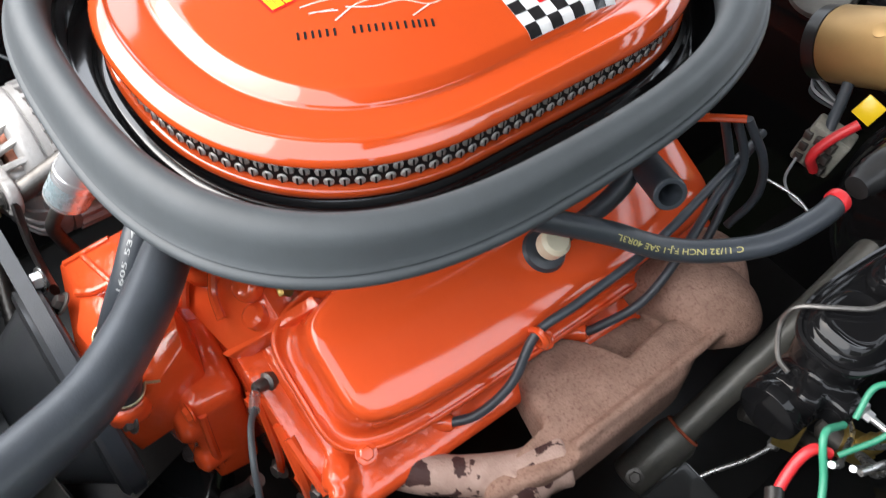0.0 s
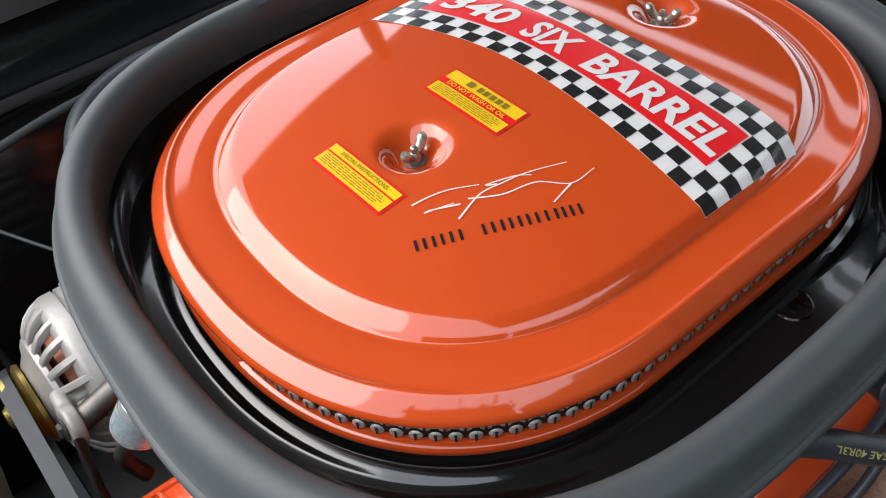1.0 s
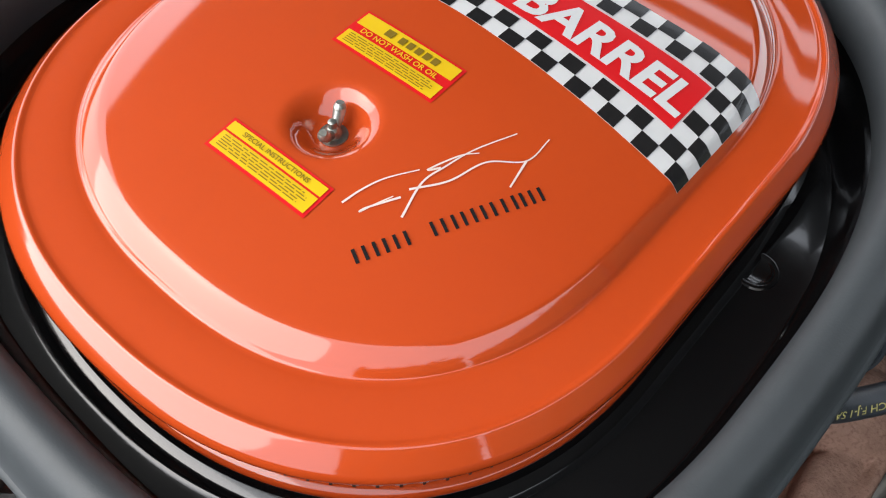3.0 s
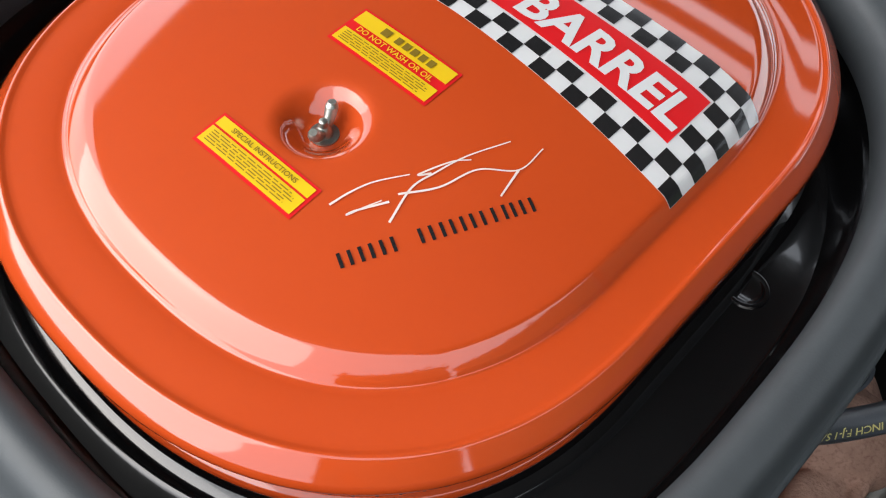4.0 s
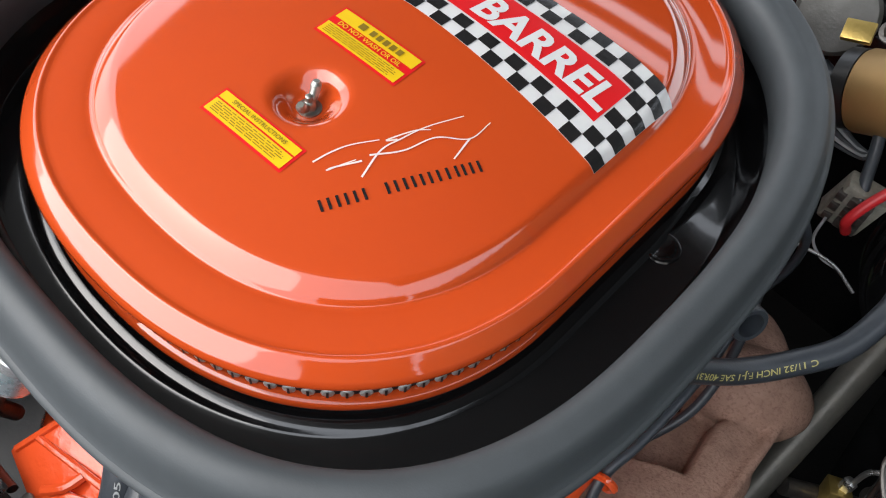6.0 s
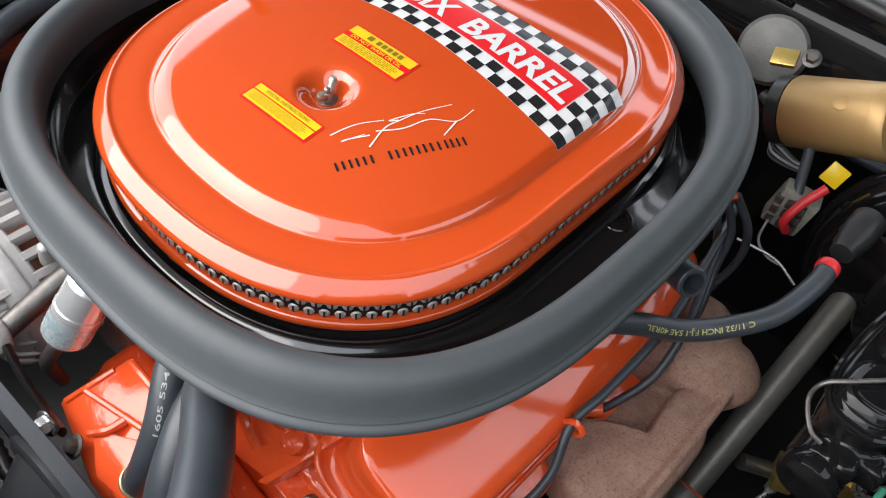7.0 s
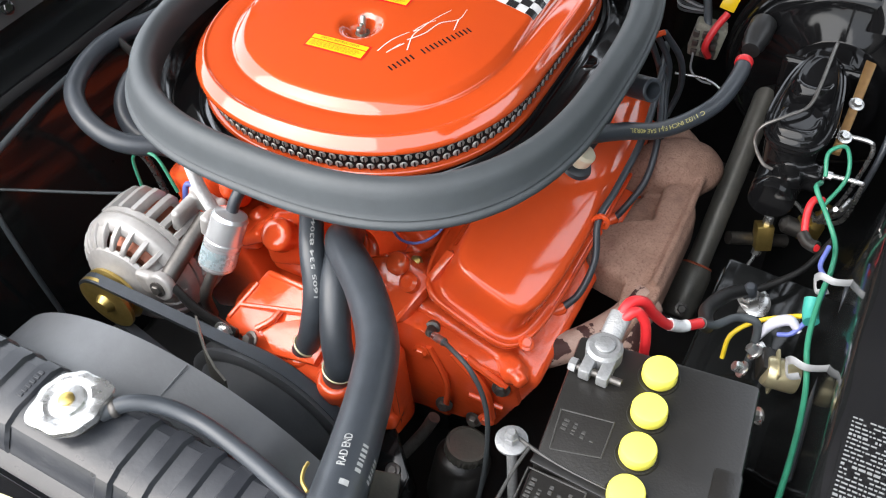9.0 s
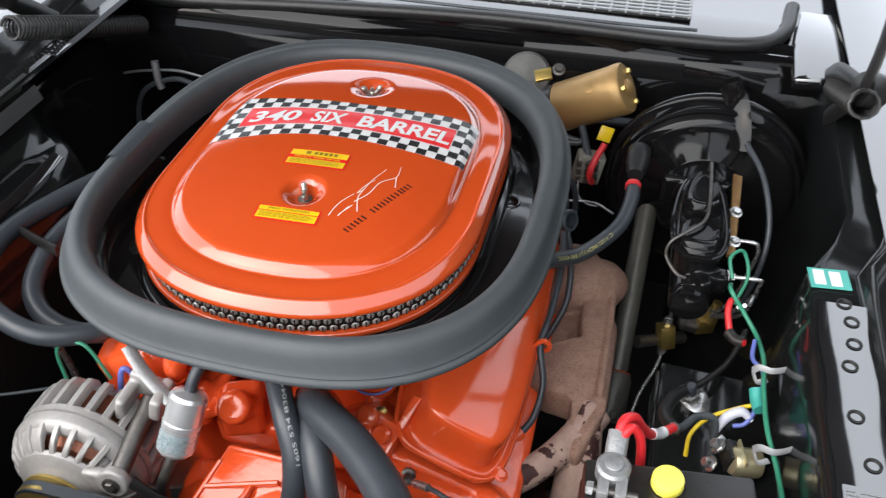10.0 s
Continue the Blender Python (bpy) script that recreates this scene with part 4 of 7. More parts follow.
hose("breather_hose", [(0.228, 0.000, 0.768), (0.235, 0.025, 0.785), (0.238, 0.05, 0.805), (0.23, 0.08, 0.83)], 0.0085, M_HOSE, "short black rubber hose beside the breather cap")

bm = open_hose(bmesh.new(), (0.232, 0.076, 0.814), (0.285, 0.045, 0.839), 0.0135, 0.0040)
solo("hose_stub", bm, M_HOSE, "open ended black rubber hose stub sticking out under the seal", "hose")

BOOST = [(0.235, -0.045, 0.826), (0.268, 0.005, 0.806), (0.295, 0.045, 0.785), (0.320, 0.083, 0.779), (0.343, 0.120, 0.786), (0.352, 0.165, 0.795), (0.351, 0.192, 0.799)]
bh = hose("vacuum_hose", BOOST, 0.0098, M_HOSE, "black rubber vacuum hose with yellow lettering to the brake booster")
on_hose(BOOST, 0.0098, 0.44, "C 11/32 INCH F.J-1 SAE 40R3L", 0.0062, (0.15, -0.75, 0.75), 0.115, 1, 0, -1, M_YPRINT, bh)
bm = lathe(bmesh.new(), [(0.0102, 0), (0.0107, 0.0012), (0.0107, 0.0072), (0.0102, 0.0085)], axis((0.3513, 0.183, 0.7985), (-0.02, 1, 0.12)), 24)
solo("hose_band", bm, M_REDWIRE, "red band round the vacuum hose end", "band")

# plug leads and boots
LEAD_A = [(0.243, 0.245, 0.76), (0.262, 0.16, 0.770), (0.278, 0.06, 0.762), (0.277, -0.02, 0.745), (0.272, -0.060, 0.728), (0.282, -0.090, 0.695), (0.278, -0.120, 0.668), (0.265, -0.142, 0.656)]
LEAD_B = [(0.240, 0.25, 0.755), (0.266, 0.16, 0.752), (0.285, 0.10, 0.735), (0.290, 0.055, 0.700), (0.276, 0.02, 0.672), (0.266, 0.008, 0.660)]
LEAD_C = [(0.245, 0.180, 0.815), (0.262, 0.190, 0.770), (0.268, 0.175, 0.730), (0.280, 0.14, 0.700), (0.272, 0.115, 0.668)]
LEAD_D = [(0.252, 0.187, 0.815), (0.272, 0.205, 0.770), (0.276, 0.215, 0.720), (0.268, 0.20, 0.680)]
LEAD_E = [(0.238, 0.172, 0.815), (0.252, 0.185, 0.765), (0.255, 0.20, 0.72), (0.245, 0.22, 0.68)]
for ctrl in (LEAD_A, LEAD_B, LEAD_C, LEAD_D, LEAD_E):
    hose("spark_plug_lead", ctrl, 0.0042, M_HOSE, "dark grey spark plug lead beside the red valve cover", "spark lead", 10, 8, group="spark plug leads")
for a, b in (((0.232, -0.170, 0.640), (0.268, -0.138, 0.657)), ((0.236, -0.01, 0.642), (0.272, 0.012, 0.664)), ((0.240, 0.09, 0.645), (0.276, 0.118, 0.670)), ((0.226, -0.130, 0.62), (0.262, -0.105, 0.630))):
    d = Vector(b) - Vector(a)
    bm = lathe(bmesh.new(), [(0.011, 0), (0.011, d.length * 0.45), (0.0085, d.length * 0.6), (0.0075, d.length * 0.95), (0.0055, d.length)], axis(a, d), 18)
    solo("spark_plug_boot", bm, M_COVER, "red painted spark plug boot in the cylinder head", "spark plug boot", "spark plug boots")
loom = thing("lead_clip", (0.265, -0.06, 0.715), "red painted clip holding a spark lead on the valve cover flange", "clip")
bm = bmesh.new()
tube(bm, [(0.258, -0.058, 0.700), (0.264, -0.060, 0.722), (0.275, -0.062, 0.737), (0.283, -0.060, 0.730), (0.280, -0.058, 0.718), (0.270, -0.058, 0.716)], 0.0032, 8, 6)
part("clip", bm, M_COVER, loom)
loom = thing("lead_bracket", (0.225, 0.16, 0.80), "red painted wire bracket carrying the spark leads", "bracket")
part("rod", tube(bmesh.new(), [(0.205, 0.145, 0.80), (0.225, 0.158, 0.812), (0.255, 0.178, 0.822)], 0.0035, 8, 4), M_COVER, loom)

# radiator hose, heater hoses with spring clamps
TOP = [(0.045, -0.215, 0.735), (0.052, -0.235, 0.770), (0.076, -0.267, 0.797), (0.130, -0.311, 0.812), (0.180, -0.364, 0.826), (0.206, -0.412, 0.838), (0.227, -0.462, 0.852), (0.245, -0.510, 0.866), (0.256, -0.550, 0.872)]
th = hose("radiator_hose", TOP, [0.0192, 0.0192, 0.0192, 0.0192, 0.0193, 0.0195, 0.0198, 0.0205, 0.0208], M_HOSE, "thick black moulded rubber hose from engine to radiator", seg=32)
on_hose(TOP, 0.0206, 0.865, "RAD END", 0.0062, (0.22, -0.6, 0.8), 0.029, 1, 0, -1, M_PRINT, th)
on_hose(TOP, 0.0206, 0.870, "", 0.0048, (0.58, -0.5, 0.65), 0.024, 1, 5, 1, M_PRINT, th)
on_hose(TOP, 0.0206, 0.880, "", 0.0042, (0.85, -0.4, 0.35), 0.024, 1, 5, 1, M_PRINT, th)
on_hose(TOP, 0.0206, 0.925, "", 0.0070, (0.40, -0.55, 0.75), 0.006, 1, 2, 1, M_PRINT, th, name="logo_bar")
HEAT = [(0.047, -0.336, 0.686), (0.056, -0.334, 0.702), (0.062, -0.322, 0.735), (0.058, -0.303, 0.765), (0.041, -0.277, 0.790), (0.018, -0.24, 0.80)]
hh = hose("heater_hose", HEAT, 0.0130, M_HOSE, "black rubber heater hose with white numbers on the water pump", seg=22)
on_hose(HEAT, 0.0130, 0.69, "1605 534 83044", 0.0040, (0.75, -0.9, 0.35), 0.078, -1, 0, 1, M_PRINT, hh)
BYP = [(0.100, -0.347, 0.688), (0.107, -0.346, 0.712), (0.098, -0.332, 0.742), (0.082, -0.300, 0.770), (0.06, -0.26, 0.78)]
hose("bypass_hose", BYP, 0.0160, M_HOSE, "short thick black bypass hose behind the radiator hose", seg=22)


def clamp(ctrl, k, r):
    a, b = Vector(ctrl[k]), Vector(ctrl[k + 1])
    d = (b - a).normalized()
    cl = thing("spring_clamp", a, "pale zinc wire spring clamp on a hose end", "hose clamp", "hose clamps")
    bm = bmesh.new()
    m = axis(a + d * 0.014, d)
    loop = [m @ Vector((math.cos(t) * (r + 0.001), math.sin(t) * (r + 0.001), 0.003 * math.sin(t * 0.5))) for t in [0.5 + 0.28 * i for i in range(20)]]
    tube(bm, loop, 0.0012, 8, 3)
    part("wire_ring", bm, M_RELAY, cl)
    for e, s in ((loop[0], 1), (loop[-1], -1)):
        o = (e - m.translation).normalized()
        part("ear", tube(bmesh.new(), [e, e + o * 0.006 + d * 0.003 * s, e + o * 0.012 + d * 0.004 * s], 0.0012, 8, 3), M_RELAY, cl)


clamp(HEAT, 0, 0.0130)
clamp(BYP, 0, 0.0160)

# coolant sensor and its grey lead running down past the battery
sensor = thing("temperature_sender", (0.160, -0.262, 0.69), "brass temperature sender with a grey lead at the engine front", "sensor")
part("body", lathe(bmesh.new(), [(0.009, 0), (0.009, 0.008), (0.006, 0.010), (0.005, 0.020), (0.0035, 0.022)], axis((0.158, -0.245, 0.684), (0.25, -0.8, 0.55)), 12), M_STEEL, sensor)
WIRE = [(0.166, -0.262, 0.697), (0.182, -0.270, 0.708), (0.205, -0.285, 0.722), (0.232, -0.298, 0.722), (0.252, -0.308, 0.695), (0.264, -0.325, 0.660), (0.268, -0.350, 0.600), (0.262, -0.38, 0.52)]
part("lead", tube(bmesh.new(), WIRE, 0.0027, 10, 8), M_SEAL, sensor, "grey insulated lead")
part("sleeve", tube(bmesh.new(), [(0.172, -0.266, 0.702), (0.190, -0.275, 0.713)], 0.0045, 10, 3), M_ZINC, sensor)

CAP = pose(0.213, -0.292, 0.525, -12, 8, 0)
tank = thing("pump_reservoir", (0.213, -0.292, 0.50), "black power steering reservoir with ribbed cap low beside the engine", "reservoir")
part("tank", lathe(bmesh.new(), [(0.034, -0.08), (0.034, -0.012), (0.030, -0.004), (0.022, 0.0), (0.022, 0.004)], CAP, 36), M_PLASTIC, tank)
bm = lathe(bmesh.new(), [(0.0255, 0.003), (0.0260, 0.004), (0.0260, 0.015), (0.0248, 0.0175), (0.022, 0.0180), (0.0215, 0.0170), (0.0, 0.0170)], None, 72, False)
for i, v in enumerate(bm.verts[:]):
    if v.co.z < 0.016 and i % 3 == 0:
        v.co.x, v.co.y = v.co.x * 0.95, v.co.y * 0.95
bmesh.ops.transform(bm, matrix=CAP, verts=bm.verts[:])
part("cap", bm, M_DARKSTEEL, tank, "dark grey ribbed screw cap", angle=30)


# round canister low between head and steering
bm = bmesh.new()
lathe(bm, [(0.046, -0.10), (0.046, -0.012), (0.043, -0.003), (0.034, 0.003), (0.020, 0.006), (0.0, 0.007)], pose(0.335, -0.150, 0.555, -10, 12, 0), 40)
tube(bm, [(0.300, -0.175, 0.556), (0.335, -0.192, 0.552), (0.37, -0.172, 0.553)], 0.002, 8, 6)
solo("oil_filter", bm, M_BLACK, "gloss black oil filter canister low beside the block", "oil filter", angle=30)

# black accessory bracket and pipe low at the engine front
bm = prism(bmesh.new(), [(0.080, -0.300, 0.535), (0.120, -0.300, 0.545), (0.172, -0.350, 0.528), (0.168, -0.395, 0.505), (0.090, -0.385, 0.500)], (0, 0.01, -0.06), 0.004)
acc = solo("accessory_bracket", bm, M_INNER, "black steel bracket low at the engine front", "bracket", angle=30)
for at in ((0.100, -0.318, 0.541), (0.150, -0.352, 0.529)):
    part("bracket_bolt", bolt(bmesh.new(), at, (0, -0.3, 0.9), 0.006, 0.005), M_STEEL, acc)
hose("dipstick_tube", [(0.140, -0.316, 0.50), (0.158, -0.294, 0.53), (0.170, -0.284, 0.560)], 0.0075, M_STEEL, "bare steel pipe at the engine front", "pipe")

# thin blue wire and a brass plug on the intake
hose("sender_wire", [(0.066, -0.165, 0.765), (0.072, -0.180, 0.748), (0.092, -0.192, 0.742), (0.114, -0.189, 0.744), (0.130, -0.172, 0.752), (0.137, -0.150, 0.768)], 0.0016, M_BLUEWIRE, "thin dark blue wire looping over the intake", "wire", 8, 8)
solo("brass_plug", lathe(bmesh.new(), [(0.0075, -0.006), (0.0075, 0.004), (0.0060, 0.006), (0.0060, 0.012), (0.0045, 0.013)], axis((0.117, -0.203, 0.728), (0.2, -0.5, 0.8)), 6), M_BRASS, "small brass hex plug in the intake manifold", "plug")

# bolts and studs on the engine front
for at, to in (((-0.010, -0.352, 0.690), (-0.3, -0.6, 0.7)), ((0.115, -0.352, 0.668), (0.1, -0.9, 0.4)), ((0.245, -0.256, 0.636), (0.2, -0.9, 0.3)), ((0.10, -0.225, 0.715), (0, -0.3, 0.9)), ((-0.04, -0.235, 0.735), (0, -0.5, 0.8)),
               ((0.17, -0.26, 0.555), (0.2, -0.9, 0.3)), ((0.21, -0.26, 0.55), (0, -1, 0.2))):
    part("bolt", bolt(bmesh.new(), at, to, 0.007, 0.008), M_STEEL, engine)

# ---------------------------------------------------------------- fan drive
pump = thing("fan_pulley", (0.015, -0.37, 0.60), "black bell shaped fan pulley with grooved rim", "pulley")
part("rim", lathe(bmesh.new(), [(0.085, -0.012), (0.104, -0.010), (0.106, -0.006), (0.097, 0.0), (0.106, 0.006), (0.107, 0.011), (0.102, 0.014), (0.094, 0.014)], axis((0.015, -0.372, 0.60), (0, -1, 0)), 64), M_PULLEY, pump)
part("bell", lathe(bmesh.new(), [(0.096, 0.010), (0.092, 0.015), (0.083, 0.028), (0.074, 0.041), (0.067, 0.053), (0.0635, 0.060), (0.060, 0.0625), (0.030, 0.0635)], axis((0.015, -0.372, 0.60), (0, -1, 0)), 64), M_PULLEY, pump)
for i in range(4):
    a = math.pi / 4 + i * math.pi / 2
    part("hub_bolt", bolt(bmesh.new(), (0.015 + 0.024 * math.cos(a), -0.452, 0.60 + 0.024 * math.sin(a)), (0, -1, 0), 0.006, 0.008), M_CHROME, pump)
part("hub", lathe(bmesh.new(), [(0.036, 0.060), (0.036, 0.080), (0.020, 0.084), (0.014, 0.095), (0.004, 0.096)], axis((0.015, -0.372, 0.60), (0, -1, 0)), 32), M_PULLEY, pump)
fan = thing("cooling_fan", (0.015, -0.447, 0.60), "dark steel cooling fan inside the shroud", "fan")
for i in range(5):
    a = radians(12 + 72 * i)
    bm = bmesh.new()
    rows = []
    for k in range(7):
        r = 0.050 + 0.0265 * k
        w = 0.022 + 0.0034 * k
        rows.append([(0.015 + r * math.cos(a) - w * s * math.sin(a) * 0.8, -0.447 + 0.010 * k / 6 + w * s * 0.50 + 0.006 * s * s, 0.60 + r * math.sin(a) + w * s * math.cos(a) * 0.8) for s in (-1, -0.5, 0, 0.5, 1)])
    strip(bm, rows, 0.002)
    part("blade", bm, M_DARKSTEEL, fan)

# alternator
alt = thing("alternator", (-0.213, -0.31, 0.60), "cast aluminium alternator with cooling slots and brass pulley", "alternator")
AX = axis((-0.213, -0.250, 0.668), (0.03, -1, 0.05)) @ Matrix.Diagonal((1.10, 1.10, 1.0, 1.0))
part("winding", lathe(bmesh.new(), [(0.030, 0.004), (0.055, 0.006), (0.057, 0.030), (0.056, 0.070), (0.048, 0.082), (0.030, 0.086)], AX, 40), M_COPPER, alt, "copper windings behind the slots")
part("middle_ring", lathe(bmesh.new(), [(0.058, 0.043), (0.0700, 0.043), (0.0715, 0.045), (0.0715, 0.0525), (0.0685, 0.0530), (0.0685, 0.0552), (0.0715, 0.0558), (0.0715, 0.066), (0.0700, 0.070), (0.0660, 0.074), (0.0600, 0.0755), (0.058, 0.073)], AX, 64), M_ALU, alt, angle=30)
part("front_collar", lathe(bmesh.new(), [(0.016, 0.086), (0.047, 0.0875), (0.0505, 0.091), (0.0490, 0.0955), (0.0440, 0.099), (0.038, 0.101), (0.030, 0.107), (0.018, 0.108)], AX, 48), M_ALU, alt, angle=30)


def spoke(m, line, wide, deep):
    """A flat cast rib of oblong section along points (radius, height)."""
    bm = bmesh.new()
    rings = [[bm.verts.new(m @ Vector((r + dr, w, h))) for w, dr in ((-wide, 0), (-wide * 0.7, deep * 0.25), (wide * 0.7, deep * 0.25), (wide, 0), (wide, -deep), (-wide, -deep))] for r, h in line]
    for p, q in zip(rings, rings[1:]):
        for i in range(6):
            bm.faces.new((p[i], p[(i + 1) % 6], q[(i + 1) % 6], q[i]))
    bm.faces.new(rings[0][::-1])
    bm.faces.new(rings[-1])
    return bm


for i in range(24):
    m2 = AX @ pose(0, 0, 0, 0, 0, 15 * i)
    part("front_rib", spoke(m2, [(0.0690, 0.068), (0.0665, 0.076), (0.0610, 0.085), (0.0530, 0.092), (0.0420, 0.0965)], 0.0030, 0.006), M_ALU, alt)
    part("rear_rib", spoke(m2, [(0.0712, 0.046), (0.0712, 0.016), (0.0690, 0.004), (0.0600, -0.003), (0.0420, -0.005)], 0.0040, 0.009), M_ALU, alt)
bm = bmesh.new()
for i in range(24):
    d = AX.to_3x3() @ Vector((math.cos(radians(15 * i + 7.5)), math.sin(radians(15 * i + 7.5)), 0))
    if not -20 < math.degrees(math.atan2(d.x, d.z)) < 55:
        rings = []
        for k in range(4):
            a = radians(15 * i + 5 * k)
            rings.append([bm.verts.new(AX @ Vector((r * math.cos(a), r * math.sin(a), h))) for r, h in
                          ((0.0675, 0.068), (0.0652, 0.0755), (0.0600, 0.0840), (0.0522, 0.0908), (0.0420, 0.0950), (0.0420, 0.0890), (0.0520, 0.0850), (0.0590, 0.0700))])
        for p, q in zip(rings, rings[1:]):
            for k in range(8):
                bm.faces.new((p[k], p[(k + 1) % 8], q[(k + 1) % 8], q[k]))
bmesh.ops.remove_doubles(bm, verts=bm.verts[:], dist=0.0002)
part("front_cover", bm, M_ALU, alt, "cast front cover between the cooling ribs", angle=40)
part("back_plate", lathe(bmesh.new(), [(0.010, -0.007), (0.050, -0.007), (0.054, -0.001), (0.046, 0.004)], AX, 40), M_ALU, alt)
# mounting ear and adjusting arm
bm = bmesh.new()
EAR = axis((-0.139, -0.338, 0.705), (0.06, -1, 0.2))
lathe(bm, [(0.0, 0), (0.0165, 0), (0.018, 0.002), (0.018, 0.010), (0.0165, 0.012), (0.0, 0.012)], EAR, 32)
sol(bm, (0.036, 0.014, 0.034), -0.158, -0.342, 0.700, 0, -8, 0, 0.005)
sol(bm, (0.024, 0.03, 0.028), -0.168, -0.330, 0.696, 0, -8, 0, 0.005)
part("mounting_ear", fused("mounting_ear", bm, 0.002, 2), M_ALU, alt)
part("spacer_tube", tube(bmesh.new(), [(-0.139, -0.252, 0.733), (-0.139, -0.295, 0.720), (-0.139, -0.338, 0.706)], 0.0105, 20, 4), M_STEEL, alt, "grey steel spacer tube")
bm = bmesh.new()
sol(bm, (0.012, 0.045, 0.034), -0.163, -0.258, 0.738, 0, 15, 0, 0.004)
sol(bm, (0.050, 0.012, 0.034), -0.143, -0.240, 0.742, 0, 15, 0, 0.004)
sol(bm, (0.014, 0.040, 0.034), -0.122, -0.255, 0.742, 0, 15, 0, 0.004)
part("rear_lug", fused("rear_lug", bm, 0.002, 2), M_ALU, alt)
part("ear_bolt", bolt(bmesh.new(), (-0.139, -0.3505, 0.7075), (0.06, -1, 0.2), 0.0065, 0.005), M_STEEL, alt)
part("pulley", lathe(bmesh.new(), [(0.010, 0.108), (0.034, 0.108), (0.035, 0.112), (0.028, 0.118), (0.035, 0.124), (0.035, 0.128), (0.024, 0.130), (0.012, 0.128), (0.008, 0.136), (0.003, 0.137)], AX, 40), M_BRASS, alt, "yellow zinc plated pulley")
part("terminal_wire", tube(bmesh.new(), [(-0.265, -0.235, 0.71), (-0.270, -0.225, 0.755), (-0.235, -0.22, 0.765), (-0.205, -0.23, 0.725)], 0.0022, 8, 8), M_GREENWIRE, alt, "green wire loop")
part("plug_wire", tube(bmesh.new(), [(-0.195, -0.238, 0.70), (-0.188, -0.228, 0.742), (-0.178, -0.225, 0.735), (-0.178, -0.235, 0.70)], 0.0035, 8, 6), M_BLUEWIRE, alt, "blue wire plug")
bm = bmesh.new()
tube(bm, [(-0.115, -0.345, 0.715), (-0.085, -0.350, 0.700), (-0.045, -0.352, 0.692), (-0.030, -0.352, 0.688)], 0.008, 8, 6, flat=(0.004, 0.014))
arm = solo("adjusting_arm", bm, M_SATIN, "black slotted alternator bracket arm", "bracket")
part("arm_bolt", bolt(bmesh.new(), (-0.042, -0.357, 0.694), (0.1, -1, 0.3), 0.008, 0.010), M_ZINC, arm)

bm = bmesh.new()
belt = []
c1, r1, c2, r2 = Vector((-0.2095, 0, 0.674)), 0.0345, Vector((0.015, 0, 0.600)), 0.1045
d = c2 - c1
base_a = math.atan2(d.z, d.x)
off = math.asin((r2 - r1) / d.length)
for i in range(13):
    a = base_a + math.pi / 2 + off + (math.pi - 2 * off) * i / 12
    belt.append((c1.x + r1 * math.cos(a), c1.z + r1 * math.sin(a)))
for i in range(25):
    a = base_a - math.pi / 2 - off + (math.pi + 2 * off) * i / 24
    belt.append((c2.x + r2 * math.cos(a), c2.z + r2 * math.sin(a)))
rings = []
for i, (x, z) in enumerate(belt):
    xa, za = belt[i - 1]
    xb, zb = belt[(i + 1) % len(belt)]
    t = Vector((xb - xa, 0, zb - za)).normalized()
    n = Vector((t.z, 0, -t.x))
    if n.dot(Vector((x, 0, z)) - Vector(((c1.x + c2.x) / 2, 0, (c1.z + c2.z) / 2))) < 0:
        n = -n
    rings.append([bm.verts.new(Vector((x, -0.372 + dy, z)) + n * h) for dy, h in ((-0.0055, -0.004), (-0.0065, 0.004), (0.0065, 0.004), (0.0055, -0.004))])
for p, q in zip(rings, rings[1:] + rings[:1]):
    for i in range(4):
        bm.faces.new((p[i], p[(i + 1) % 4], q[(i + 1) % 4], q[i]))
solo("drive_belt", bm, M_HOSE, "black rubber V belt over alternator and fan pulleys", "belt")
path = curve_points([(-0.235, -0.372, 0.600), (-0.144, -0.388, 0.602), (-0.070, -0.399, 0.598), (-0.03, -0.40, 0.57)], 14)
rad_ = [0.0085 if i % 2 else 0.0068 for i in range(len(path))]
solo("ribbed_conduit", tube(bmesh.new(), path, rad_, 12, 1), M_PLASTIC, "black ribbed wiring conduit below the drive belt", "conduit")

# inline fuel filter
M_CAN = mat("tinned_can", (0.74, 0.75, 0.76), (0.66, 0.67, 0.69), 0.22, 0.65, scale=60, bump=0.05, bump_scale=300)
ff = thing("fuel_filter", (-0.072, -0.292, 0.72), "bright metal inline fuel filter between two rubber lines", "fuel filter")
A, B = Vector((-0.081, -0.308, 0.731)), Vector((-0.068, -0.273, 0.789))
n = (B - A).length
part("can", lathe(bmesh.new(), [(0.006, -0.004), (0.018, 0.0), (0.0205, 0.004), (0.0205, n * 0.45), (0.0212, n * 0.47), (0.0212, n * 0.53), (0.0205, n * 0.55), (0.0205, n - 0.004), (0.018, n), (0.006, n + 0.004)], axis(A, B - A), 32), M_CAN, ff, angle=25)
part("printed_label", lathe(bmesh.new(), [(0.0208, n * 0.10), (0.0208, n * 0.40)], axis(A, B - A), 32, False), mat("label_pale", (0.42, 0.60, 0.66), (0.66, 0.70, 0.72), 0.28, 0.6, scale=160), ff)
part("lower_line", tube(bmesh.new(), [A, (-0.087, -0.321, 0.712), (-0.096, -0.326, 0.688), (-0.108, -0.318, 0.64)], 0.0068, 12, 6), M_STEEL, ff)
part("upper_line", tube(bmesh.new(), [B, (-0.064, -0.262, 0.806), (-0.056, -0.24, 0.822)], 0.0068, 12, 6), M_HOSE, ff)
